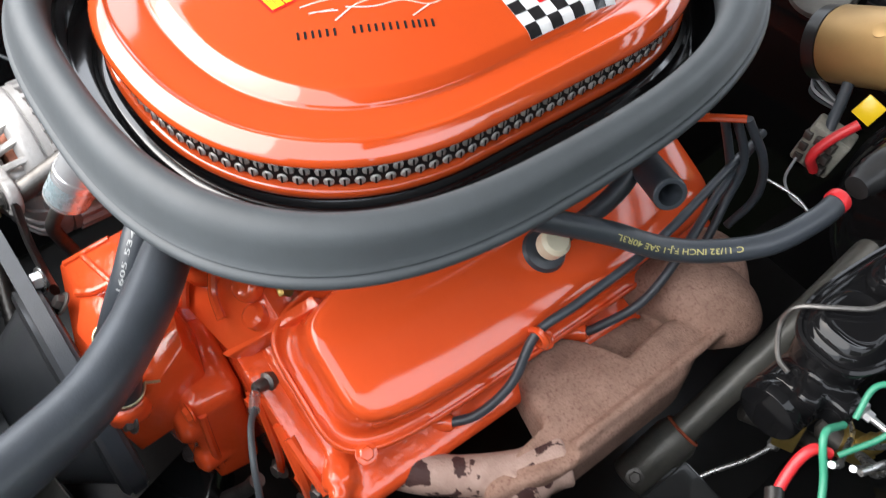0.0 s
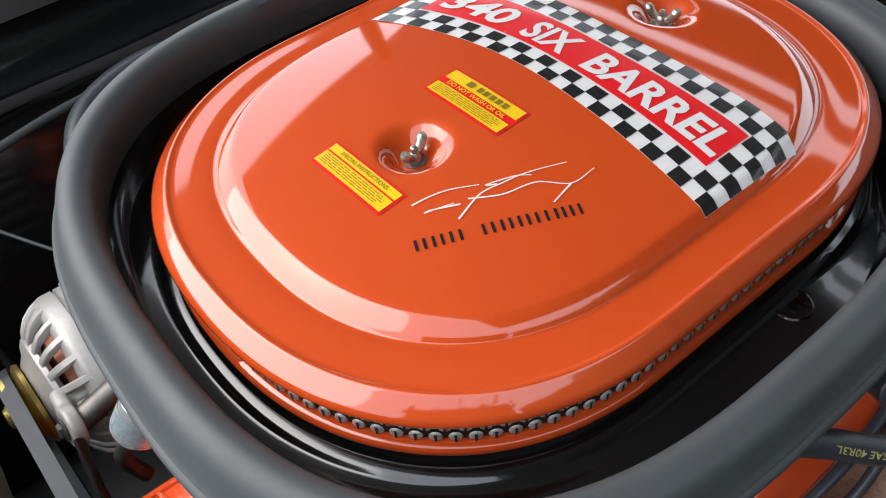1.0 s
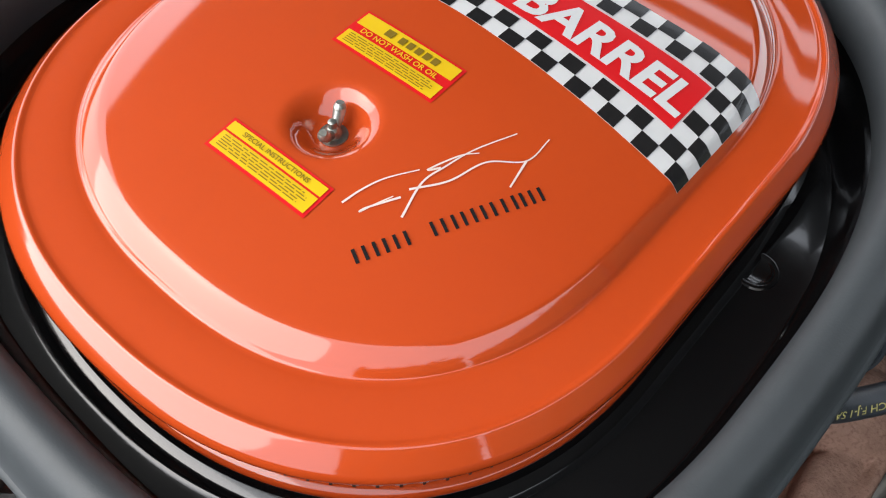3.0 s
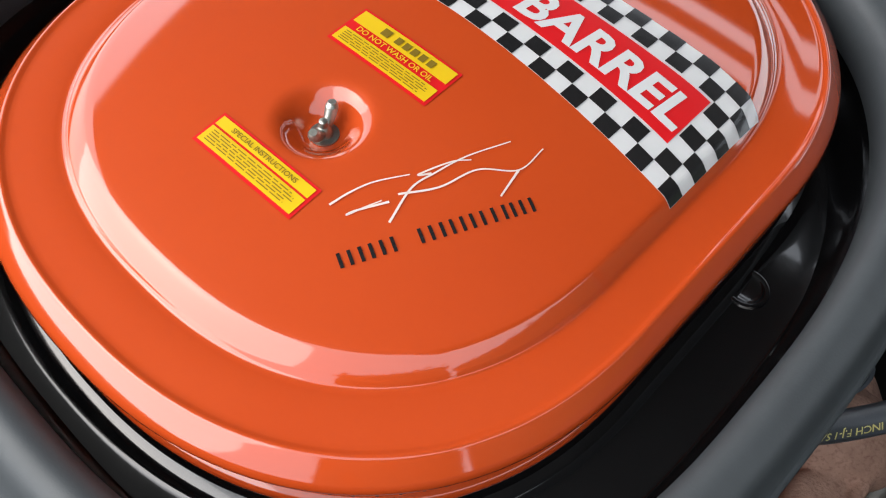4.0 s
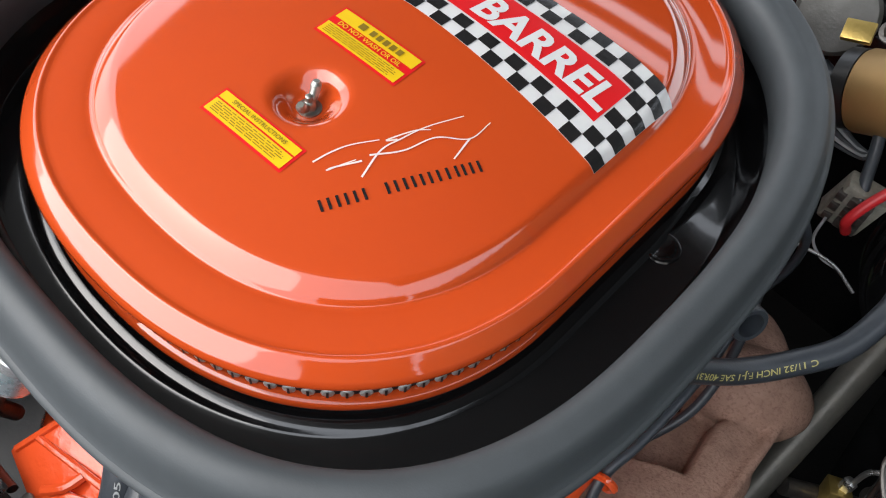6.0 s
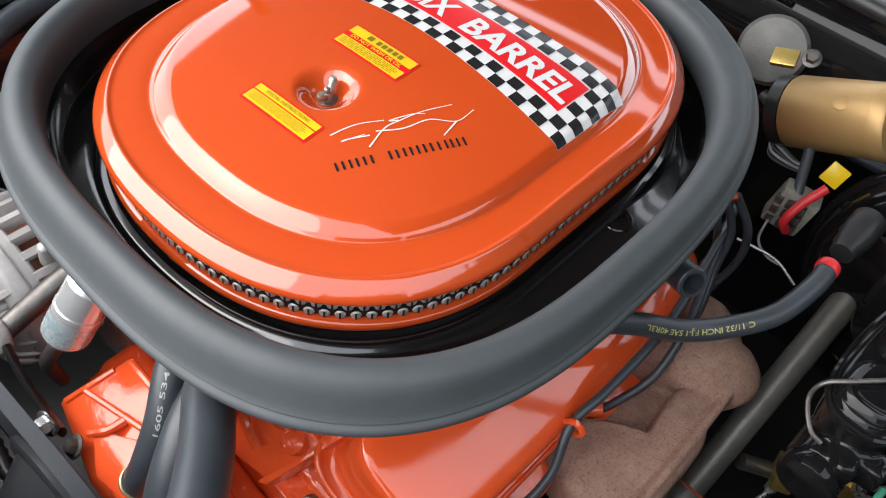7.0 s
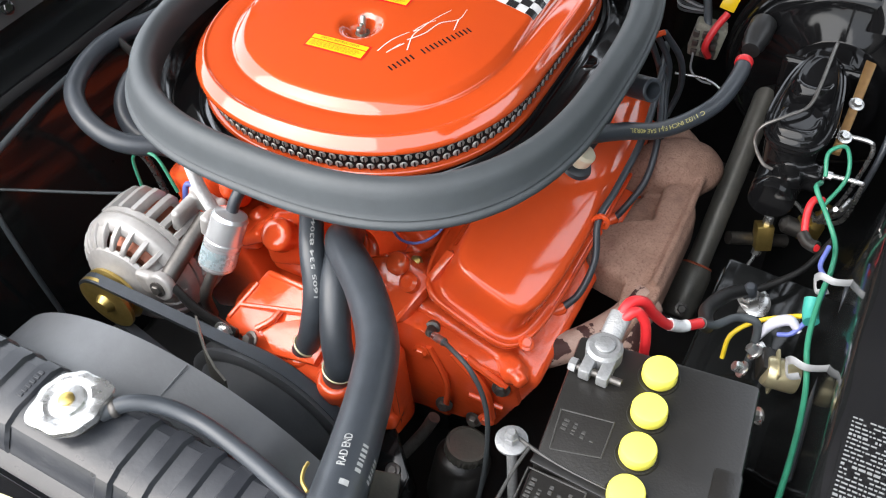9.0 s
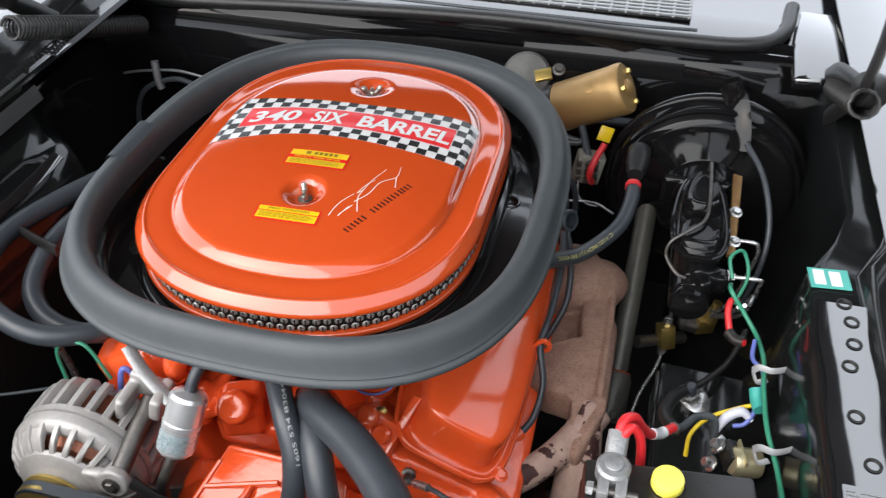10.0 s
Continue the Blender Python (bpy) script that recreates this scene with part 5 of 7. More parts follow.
bm = tube(bmesh.new(), [(-0.170, -0.225, 0.785), (-0.145, -0.242, 0.768), (-0.105, -0.262, 0.752)], 0.004, 8, 6, flat=(0.0075, 0.002))
solo("coil_bracket", bm, M_LEAD, "bare grey metal strap on the intake manifold", "bracket")

# heater hoses looping on the far side
LOOP1 = [(-0.30, 0.30, 0.76), (-0.335, 0.12, 0.785), (-0.385, -0.02, 0.800), (-0.405, -0.11, 0.805), (-0.385, -0.185, 0.800), (-0.335, -0.222, 0.790), (-0.275, -0.225, 0.775), (-0.22, -0.18, 0.76), (-0.18, -0.10, 0.75)]
LOOP2 = [(-0.26, 0.28, 0.75), (-0.30, 0.10, 0.775), (-0.345, 0.00, 0.785), (-0.362, -0.08, 0.780), (-0.350, -0.15, 0.765), (-0.31, -0.18, 0.745), (-0.25, -0.17, 0.73), (-0.2, -0.1, 0.72)]
for ctrl in (LOOP1, LOOP2):
    hose("heater_hose_loop", ctrl, 0.0125, M_HOSE, "black rubber heater hose looping beside the engine", group="heater hose loops")
bm = tube(bmesh.new(), [(-0.325, -0.115, 0.80), (-0.37, -0.10, 0.800), (-0.41, -0.085, 0.80)], 0.004, 8, 4, flat=(0.004, 0.010))
solo("hose_strap", bm, M_SATIN, "black strap holding two heater hoses together", "strap")
hose("fuel_line", [(-0.327, -0.20, 0.75), (-0.327, -0.171, 0.682), (-0.325, -0.165, 0.60)], 0.0045, M_ZINC, "bare metal line beside the alternator", "pipe")


# ---------------------------------------------------------------- radiator end
rad = thing("radiator", (-0.04, -0.56, 0.40), "black radiator with ribbed top tank and silver cap", "radiator")
bm = bmesh.new()
prof = [(-0.522, 0.800), (-0.522, 0.848), (-0.526, 0.857), (-0.534, 0.861), (-0.572, 0.861), (-0.584, 0.857), (-0.592, 0.845), (-0.598, 0.836), (-0.610, 0.833), (-0.612, 0.826), (-0.600, 0.800)]
rows = [[(x, y, z) for y, z in prof] for x in (-0.34, -0.335, 0.25, 0.255)]
g = [[bm.verts.new(p) for p in r] for r in rows]
for p, q in zip(g, g[1:]):
    for i in range(len(p)):
        bm.faces.new((p[i], p[(i + 1) % len(p)], q[(i + 1) % len(p)], q[i]))
bm.faces.new(g[0][::-1])
bm.faces.new(g[-1])
part("top_tank", bm, M_TANK, rad, angle=25)
rib_prof = [(-0.5205, 0.835), (-0.5205, 0.850), (-0.525, 0.8600), (-0.534, 0.8645), (-0.573, 0.8645), (-0.586, 0.8600), (-0.595, 0.847), (-0.599, 0.838)]
def tank_rib(x0, x1):
    bm = bmesh.new()
    e = 0.003
    g = []
    for x, k in ((x0, 0.0), (x0 + e, 1.0), (x1 - e, 1.0), (x1, 0.0)):
        g.append([bm.verts.new((x, y, z - 0.0045 * (1 - k))) for y, z in rib_prof])
    for p, q in zip(g, g[1:]):
        for i in range(len(p) - 1):
            bm.faces.new((p[i], p[i + 1], q[i + 1], q[i]))
    part("tank_rib", bm, M_TANK, rad, angle=30)
for i in range(6):
    tank_rib(0.068 + 0.0320 * i, 0.086 + 0.0320 * i)
for i in range(9):
    tank_rib(-0.046 - 0.033 * i, -0.025 - 0.033 * i)
rnd = random.Random(3)
for x0, x1, n in ((-0.040, -0.030, 6), (0.165, 0.181, 8)):
    for j in range(2 if n == 8 else 1):
        bm = bmesh.new()
        for i in range(n):
            y = -0.538 - 0.0046 * i
            box(bm, (0.0055, 0.0030, 0.0010), pose((x0 + x1) / 2 + (j - 0.5) * 0.007 * (n == 8), y, 0.8612 if n == 8 else 0.8648), 0.0003, 1)
        part("stamped_marks", bm, M_TANK, rad)["kind"] = "stuff"
part("filler_neck", lathe(bmesh.new(), [(0.022, 0.0), (0.022, 0.012), (0.026, 0.013), (0.026, 0.016), (0.020, 0.017)], pose(0.018, -0.552, 0.856), 32), M_STEEL, rad)
part("core", box(bmesh.new(), (0.56, 0.045, 0.40), pose(-0.04, -0.556, 0.60), 0.003), M_SATIN, rad)
bm = bmesh.new()
SEG = 72
rows = []
for r, h in ((0.026, 0.0), (0.0285, 0.0005), (0.029, 0.004), (0.0285, 0.0075), (0.026, 0.0090), (0.019, 0.0092), (0.0172, 0.0080), (0.0150, 0.0080), (0.0135, 0.0100), (0.006, 0.0108), (0.0005, 0.011)):
    ring = []
    for i in range(SEG):
        a = 2 * math.pi * i / SEG
        k = max(0, math.cos(2 * (a - 0.9))) ** 6
        w = 1 + (0.24 * k + 0.02 * math.cos(10 * a)) * (r > 0.024)
        ring.append(bm.verts.new((0.018 + r * w * math.cos(a), -0.552 + r * w * math.sin(a), 0.871 + h * (1 - 0.35 * k * (r > 0.024)))))
    rows.append(ring)
for p, q in zip(rows, rows[1:]):
    for i in range(SEG):
        bm.faces.new((p[i], p[(i + 1) % SEG], q[(i + 1) % SEG], q[i]))
bm.faces.new(rows[0][::-1])
bm.faces.new(rows[-1])
cap = part("pressure_cap", bm, M_CAPM, rad, "silver pressed metal cap with two lobes")
part("rivet", lathe(bmesh.new(), [(0.0062, 0.0), (0.0062, 0.0018), (0.0045, 0.0028), (0.001, 0.003)], pose(0.018, -0.552, 0.8815), 24), M_BRASS, cap, "brass rivet")
OVER = [(0.040, -0.545, 0.866), (0.056, -0.528, 0.869), (0.080, -0.516, 0.864), (0.110, -0.512, 0.857), (0.150, -0.517, 0.859), (0.195, -0.527, 0.866), (0.240, -0.540, 0.872), (0.27, -0.56, 0.86)]
oh = hose("overflow_hose", OVER, 0.0070, M_HOSE, "thin black overflow hose lying along the radiator tank")
part("end_clip", lathe(bmesh.new(), [(0.0070, -0.003), (0.0078, -0.002), (0.0078, 0.002), (0.0070, 0.003)], axis((0.0475, -0.5365, 0.8675), (0.016, 0.017, 0.003)), 20, False), M_STEEL, oh, "steel band clip")
part("inlet_neck", lathe(bmesh.new(), [(0.021, 0), (0.021, 0.02), (0.0215, 0.022), (0.0215, 0.026), (0.018, 0.027)], axis((0.233, -0.575, 0.862), (-0.05, 0.9, 0.35)), 28), M_SATIN, rad)
bm = bmesh.new()
tube(bm, [(0.222, -0.512, 0.8865), (0.2235, -0.519, 0.8885), (0.228, -0.527, 0.8900), (0.236, -0.532, 0.8905)], 0.0015, 8, 5)
solo("clamp_wire", bm, M_BRASS, "small brass wire clamp end on the radiator hose", "hose clamp")

shroud = thing("fan_shroud", (0.01, -0.49, 0.45), "dark grey moulded fan shroud arching behind the radiator", "fan shroud")
bm = bmesh.new()
rows = []
for y, r in ((-0.461, 0.2325), (-0.462, 0.2365), (-0.474, 0.2375), (-0.490, 0.2382), (-0.506, 0.2397), (-0.518, 0.243), (-0.524, 0.250)):
    rows.append([(-0.002 + r * math.cos(radians(a)) * (1.0 + 0.12 * max(0, -math.cos(radians(a)))), y, 0.598 + r * math.sin(radians(a))) for a in range(-20, 201, 4)])
strip(bm, rows, 0.003)
part("ring", bm, mat("shroud_plastic", (0.125, 0.130, 0.137), (0.100, 0.104, 0.110), 0.42, scale=30, bump=0.12, bump_scale=300), shroud)
for a in (78,):
    bm = bmesh.new()
    tube(bm, [(-0.002 + 0.2388 * math.cos(radians(a)), y, 0.598 + 0.2388 * math.sin(radians(a))) for y in (-0.465, -0.487, -0.512)], 0.0010, 6, 3)
    part("mould_line", bm, shroud.children[0].data.materials[0], shroud)

bm = bmesh.new()
box(bm, (1.16, 0.13, 0.012), pose(0.0, -0.680, 0.842), 0.004)
box(bm, (1.16, 0.012, 0.40), pose(0.0, -0.640, 0.62), 0.004)
solo("core_support", bm, M_BLACK, "gloss black radiator core support panel", "panel", kind="structure")
bm = box(bmesh.new(), (0.13, 0.045, 0.0006), pose(0.045, -0.645, 0.8486, 0, 0, 8), 0.0)
solo("caution_label", bm, mat("pale_label", (0.60, 0.54, 0.27), (0.62, 0.57, 0.36), 0.4, scale=30), "pale yellow paper label on the radiator support", "label")

# ---------------------------------------------------------------- battery corner
bat = thing("battery", (0.415, -0.41, 0.64), "black battery with yellow caps and embossed lettering", "battery")
bm = bmesh.new()
BATT = pose(0.416, -0.289, 0, 0, 0, 6)
box(bm, (0.148, 0.262, 0.175), BATT @ pose(0, -0.131, 0.7375), 0.006)
part("case", bm, M_PLASTIC, bat)
bm = bmesh.new()
box(bm, (0.146, 0.126, 0.026), BATT @ pose(0, -0.0655, 0.8385), 0.004)
part("top_rear", bm, M_PLASTIC, bat)
bm = bmesh.new()
box(bm, (0.142, 0.131, 0.026), BATT @ pose(-0.002, -0.196, 0.8383), 0.004)
part("top_front", bm, M_PLASTIC, bat)
part("notch_right", box(bmesh.new(), (0.022, 0.085, 0.012), BATT @ pose(0.063, -0.125, 0.8475), 0.004), M_PLASTIC, bat)
for i in range(6):
    y = -0.3115 - 0.0358 * i
    x = 0.4155 + 0.0042 * i
    c = part("vent_cap", lathe(bmesh.new(), [(0.0132, 0.0), (0.0140, 0.002), (0.0138, 0.0095), (0.0128, 0.0118), (0.0100, 0.0126), (0.002, 0.0128)], pose(x, y, 0.8522), 32), M_YELLOW, bat, "yellow plastic vent cap")
    bm = bmesh.new()
    ringp = [(x + 0.0158 * math.cos(a), y + 0.0158 * math.sin(a), 0.8516) for a in [2 * math.pi * k / 24 for k in range(25)]]
    tube(bm, ringp, 0.0009, 6, 1)
    part("cap_collar", bm, M_PLASTIC, bat)
# embossed plates with worn outlines and rows of small raised marks
for corners, rows_n in ((((0.358, -0.372), (0.399, -0.365), (0.401, -0.397), (0.364, -0.407)), 4), (((0.356, -0.428), (0.402, -0.428), (0.404, -0.480), (0.358, -0.480)), 5)):
    for p, q in zip(corners, corners[1:] + corners[:1]):
        part("plate_edge", tube(bmesh.new(), [(*p, 0.8517), (*q, 0.8517)], 0.0007, 6, 2), M_EMBOSS, bat)
    rnd = random.Random(11)
    (x0, y0), (x1, y1) = corners[0], corners[2]
    for j in range(rows_n):
        bm = bmesh.new()
        x = x0 + 0.008 + (x1 - x0 - 0.012) * j / rows_n
        y = y0 - 0.006
        while y > y1 + 0.008:
            w = 0.0012 + 0.002 * rnd.random()
            if rnd.random() > 0.25:
                box(bm, (0.0045 if j == 0 else 0.0030, w, 0.0006), pose(x, y - w / 2, 0.8517), 0.0002, 1)
            y -= w + 0.0013
        part("embossed_marks", bm, M_EMBOSS, bat)["kind"] = "stuff"
part("case_rib", tube(bmesh.new(), [(0.336, -0.409, 0.8518), (0.375, -0.417, 0.8518), (0.43, -0.420, 0.8516)], 0.0016, 8, 4), M_EMBOSS, bat)
part("case_rib", tube(bmesh.new(), [(0.350, -0.412, 0.8518), (0.347, -0.440, 0.8516), (0.346, -0.50, 0.8514)], 0.0014, 8, 4), M_EMBOSS, bat)

term = thing("battery_terminal", (0.369, -0.312, 0.852), "grey lead clamp bolted on the battery post", "terminal")
bm = bmesh.new()
lathe(bm, [(0.0150, 0.0), (0.0150, 0.013), (0.0125, 0.0155), (0.0085, 0.0155)], pose(0.369, -0.312, 0.852), 32)
sol(bm, (0.010, 0.022, 0.012), 0.3625, -0.330, 0.8585, bevel=0.002)
sol(bm, (0.010, 0.022, 0.012), 0.3775, -0.330, 0.8585, bevel=0.002)
part("clamp", bm, M_LEAD, term)
part("post", lathe(bmesh.new(), [(0.0083, 0), (0.0080, 0.0175), (0.0070, 0.0182), (0.001, 0.0184)], pose(0.369, -0.312, 0.852), 24), M_LEAD, term)
part("clamp_bolt", tube(bmesh.new(), [(0.348, -0.334, 0.8585), (0.392, -0.334, 0.8585)], 0.0032, 10, 2), M_STEEL, term)
part("nut", bolt(bmesh.new(), (0.3555, -0.334, 0.8585), (-1, 0, 0), 0.0062, 0.007, False), M_LEAD, term)
part("crimp", tube(bmesh.new(), [(0.369, -0.302, 0.860), (0.3695, -0.288, 0.866), (0.370, -0.278, 0.869)], 0.008, 16, 5, flat=(0.0095, 0.0055)), M_LEAD, term)

hold = thing("battery_hold_down", (0.334, -0.41, 0.84), "black steel battery hold-down bar with bolt and washer", "bracket")
part("bar", box(bmesh.new(), (0.150, 0.008, 0.003), pose(0.43, -0.4235, 0.8515, 0, 0, -3), 0.001), M_SATIN, hold)
part("washer", lathe(bmesh.new(), [(0.0128, 0), (0.0128, 0.0022), (0.0115, 0.003), (0.004, 0.003)], pose(0.3345, -0.412, 0.8465), 28), M_LEAD, hold)
part("stud", lathe(bmesh.new(), [(0.0042, -0.12), (0.0042, 0.013), (0.003, 0.015)], pose(0.3345, -0.412, 0.8465), 16), M_LEAD, hold)
part("nut", bolt(bmesh.new(), (0.3345, -0.412, 0.849), (0, 0, 1), 0.0062, 0.006, False), M_LEAD, hold)

cables = thing("battery_cable", (0.37, -0.27, 0.86), "pair of red battery cables with a white tag", "cable")
part("cable_long", tube(bmesh.new(), [(0.3695, -0.282, 0.868), (0.373, -0.268, 0.874), (0.382, -0.258, 0.868), (0.390, -0.252, 0.850), (0.400, -0.241, 0.828), (0.410, -0.226, 0.812), (0.424, -0.207, 0.802)], 0.0048, 14, 8), M_REDWIRE, cables, "red cable")
part("cable_short", tube(bmesh.new(), [(0.372, -0.284, 0.868), (0.380, -0.274, 0.873), (0.388, -0.272, 0.862), (0.392, -0.275, 0.845), (0.394, -0.279, 0.82)], 0.0044, 14, 8), M_REDWIRE, cables, "red cable")
part("tag", tube(bmesh.new(), [(0.402, -0.238, 0.825), (0.410, -0.226, 0.812), (0.4145, -0.220, 0.809)], 0.0056, 12, 4), M_WHITE, cables, "white wrap tag")
hose("ground_cable", [(0.424, -0.207, 0.802), (0.428, -0.185, 0.772), (0.420, -0.150, 0.752), (0.430, -0.110, 0.735), (0.448, -0.082, 0.722), (0.455, -0.072, 0.715), (0.490, -0.03, 0.72), (0.51, 0.02, 0.73)], [0.0055, 0.006, 0.0075, 0.0075, 0.006, 0.0042, 0.0034, 0.0034], M_RUBBER, "taped dark wiring loom between battery and stud", "cable")
hose("grey_lead", [(0.424, -0.207, 0.802), (0.435, -0.190, 0.785), (0.450, -0.165, 0.775), (0.468, -0.160, 0.770), (0.472, -0.170, 0.745), (0.472, -0.180, 0.725)], 0.0040, M_SEAL, "grey insulated lead curving to the relay", "wire")

stud = thing("ground_stud", (0.452, -0.075, 0.69), "zinc washer and nut on a chassis stud", "bolt")
part("washer", lathe(bmesh.new(), [(0.020, 0), (0.021, 0.002), (0.017, 0.005), (0.010, 0.006)], axis((0.453, -0.078, 0.697), (-0.1, -0.25, 0.95)), 32), M_ZINC, stud)
part("nut", bolt(bmesh.new(), (0.4525, -0.079, 0.703), (-0.1, -0.25, 0.95), 0.0105, 0.014, False), M_ZINC, stud)
part("tip", lathe(bmesh.new(), [(0.0065, 0), (0.0065, 0.018), (0.004, 0.021)], axis((0.451, -0.082, 0.715), (-0.1, -0.25, 0.95)), 16), M_HOSE, stud)
bm = bmesh.new()
box(bm, (0.11, 0.23, 0.012), pose(0.470, -0.145, 0.688, 4, 4, 0), 0.004)
box(bm, (0.012, 0.23, 0.20), pose(0.418, -0.145, 0.590), 0.004)
solo("apron_shelf", bm, M_INNER, "gloss black shelf panel below the inner fender", "panel", kind="structure")

relay = thing("starter_relay", (0.50, -0.185, 0.73), "yellow zinc starter relay with studs on the inner fender", "relay")
part("can", lathe(bmesh.new(), [(0.011, 0), (0.0145, 0.001), (0.0150, 0.004), (0.0150, 0.026), (0.013, 0.030), (0.008, 0.031)], axis((0.516, -0.190, 0.750), (-0.9, -0.25, 0.2)), 32), M_RELAY, relay)
part("flange", box(bmesh.new(), (0.003, 0.030, 0.034), pose(0.4955, -0.1935, 0.753, 0, 8, 15), 0.0015), M_RELAY, relay)
part("base_block", box(bmesh.new(), (0.012, 0.024, 0.024), pose(0.487, -0.190, 0.754, 0, 10, 15), 0.002), M_PLASTIC, relay)
for at, to in (((0.476, -0.184, 0.757), (-0.7, 0.1, 0.6)), ((0.482, -0.176, 0.752), (-0.7, 0.5, 0.4)), ((0.497, -0.235, 0.738), (-0.8, -0.5, 0.3)), ((0.470, -0.200, 0.748), (-0.8, -0.2, 0.5))):
    part("stud_nut", bolt(bmesh.new(), at, to, 0.0055, 0.010), M_ZINC, relay)

for nm, ctrl, r, m_, lab in (
    ("green_wire", [(0.478, 0.02, 0.80), (0.476, -0.008, 0.815), (0.495, -0.022, 0.795), (0.510, -0.045, 0.785), (0.513, -0.09, 0.798), (0.511, -0.135, 0.802), (0.513, -0.187, 0.802), (0.524, -0.232, 0.792), (0.528, -0.30, 0.795), (0.528, -0.40, 0.79), (0.53, -0.5, 0.78)], 0.0026, M_GREENWIRE, "green wire taped along the inner fender"),
    ("yellow_wire", [(0.506, -0.139, 0.779), (0.490, -0.139, 0.768), (0.466, -0.146, 0.755), (0.449, -0.163, 0.744), (0.448, -0.175, 0.720)], 0.0024, M_YELWIRE, "yellow wire arching to the relay"),
    ("blue_wire", [(0.505, -0.060, 0.795), (0.503, -0.085, 0.792), (0.512, -0.110, 0.798), (0.510, -0.138, 0.785), (0.500, -0.158, 0.772), (0.488, -0.160, 0.765)], 0.0024, M_BLUEWIRE, "blue wire along the inner fender"),
    ("red_wire", [(0.485, -0.005, 0.80), (0.477, -0.015, 0.805), (0.476, -0.030, 0.797), (0.483, -0.052, 0.785), (0.495, -0.062, 0.79)], 0.0038, M_REDWIRE, "short red wire joining the loom"),
    ("black_wire", [(0.53, -0.10, 0.80), (0.535, -0.16, 0.775), (0.532, -0.23, 0.765), (0.535, -0.30, 0.76)], 0.0026, M_HOSE, "black wire on the inner fender"),
    ("thin_green_wire", [(0.480, 0.03, 0.80), (0.475, 0.05, 0.815), (0.49, 0.065, 0.815), (0.50, 0.05, 0.79), (0.488, 0.02, 0.77)], 0.0022, M_GREENWIRE, "loose green wire loop by the master cylinder"),
):
    hose(nm, ctrl, r, m_, lab, "wire", 10, 8)
solo("wire_joint", tube(bmesh.new(), [(0.478, -0.046, 0.787), (0.486, -0.055, 0.786), (0.495, -0.060, 0.789)], 0.0062, 12, 4), M_PLASTIC, "black sleeve joining coloured wires", "wire joint")
solo("wire_tape", tube(bmesh.new(), [(0.506, -0.128, 0.792), (0.508, -0.140, 0.787), (0.511, -0.150, 0.786)], 0.0075, 12, 4), M_TEAL, "teal tape wrapped round the wires", "tape")
for y, z in ((-0.112, 0.802), (-0.212, 0.797)):
    st = thing("wire_strap", (0.519, y, z), "white nylon strap holding wires to the fender", "strap", "wire straps")
    bm = tube(bmesh.new(), [(0.502, y + 0.006, z - 0.006), (0.506, y, z + 0.006), (0.518, y - 0.004, z + 0.008), (0.533, y + 0.004, z + 0.006), (0.541, y + 0.010, z + 0.008)], 0.004, 8, 6, flat=(0.0009, 0.0036))
    part("band", bm, M_WHITEP, st)
    bm = tube(bmesh.new(), [(0.502, y + 0.006, z - 0.006), (0.507, y - 0.004, z - 0.012), (0.516, y - 0.004, z - 0.006)], 0.004, 8, 6, flat=(0.0009, 0.0036))
    part("tail", bm, M_WHITEP, st)
st = thing("wire_boot", (0.49, -0.158, 0.77), "pale translucent wire boot near the relay", "boot")
part("boot", tube(bmesh.new(), [(0.472, -0.163, 0.752), (0.480, -0.155, 0.770), (0.494, -0.150, 0.778), (0.505, -0.155, 0.772)], [0.003, 0.0055, 0.0055, 0.003], 12, 5), mat("pale_violet", (0.45, 0.46, 0.58), (0.6, 0.6, 0.62), 0.4, scale=90), st)

# ---------------------------------------------------------------- brakes
boo = thing("brake_booster", (0.435, 0.30, 0.78), "gloss black round brake booster on the firewall", "brake booster")
BX = axis((0.449, 0.366, 0.738), (0, -1, 0.04)) @ Matrix.Diagonal((1.05, 1.05, 1, 1))
part("shell", lathe(bmesh.new(), [(0.05, -0.10), (0.06, -0.02), (0.07, 0.0), (0.118, 0.020), (0.128, 0.052), (0.1330, 0.054), (0.1348, 0.058), (0.1345, 0.064), (0.1318, 0.067), (0.1285, 0.067), (0.1272, 0.070), (0.1262, 0.086), (0.1235, 0.0895), (0.1215, 0.0885), (0.1190, 0.0885), (0.1165, 0.0935), (0.1115, 0.0975), (0.104, 0.0995), (0.098, 0.0995), (0.094, 0.1020), (0.060, 0.1035), (0.0580, 0.106), (0.0570, 0.138), (0.054, 0.142), (0.03, 0.143)], BX, 80), M_BOOST, boo, angle=50)
part("check_valve", lathe(bmesh.new(), [(0.016, -0.006), (0.016, 0.020), (0.0145, 0.022), (0.0140, 0.034), (0.0115, 0.038), (0.0108, 0.046)], axis((0.353, 0.256, 0.806), (-0.02, -1, -0.10)), 28), M_RUBBER, boo, "black rubber check valve")
part("bracket", tube(bmesh.new(), [(0.455, 0.30, 0.905), (0.470, 0.295, 0.880), (0.478, 0.272, 0.855), (0.480, 0.258, 0.83)], 0.006, 8, 6, flat=(0.003, 0.016)), M_BOOST, boo)
part("strap", tube(bmesh.new(), [(0.395, 0.325, 0.905), (0.44, 0.315, 0.906), (0.50, 0.315, 0.895)], 0.006, 8, 5, flat=(0.003, 0.012)), M_BOOST, boo)

mc = thing("master_cylinder", (0.438, 0.12, 0.75), "black cast brake master cylinder with wire bail", "master cylinder")
MC_X = 0.438


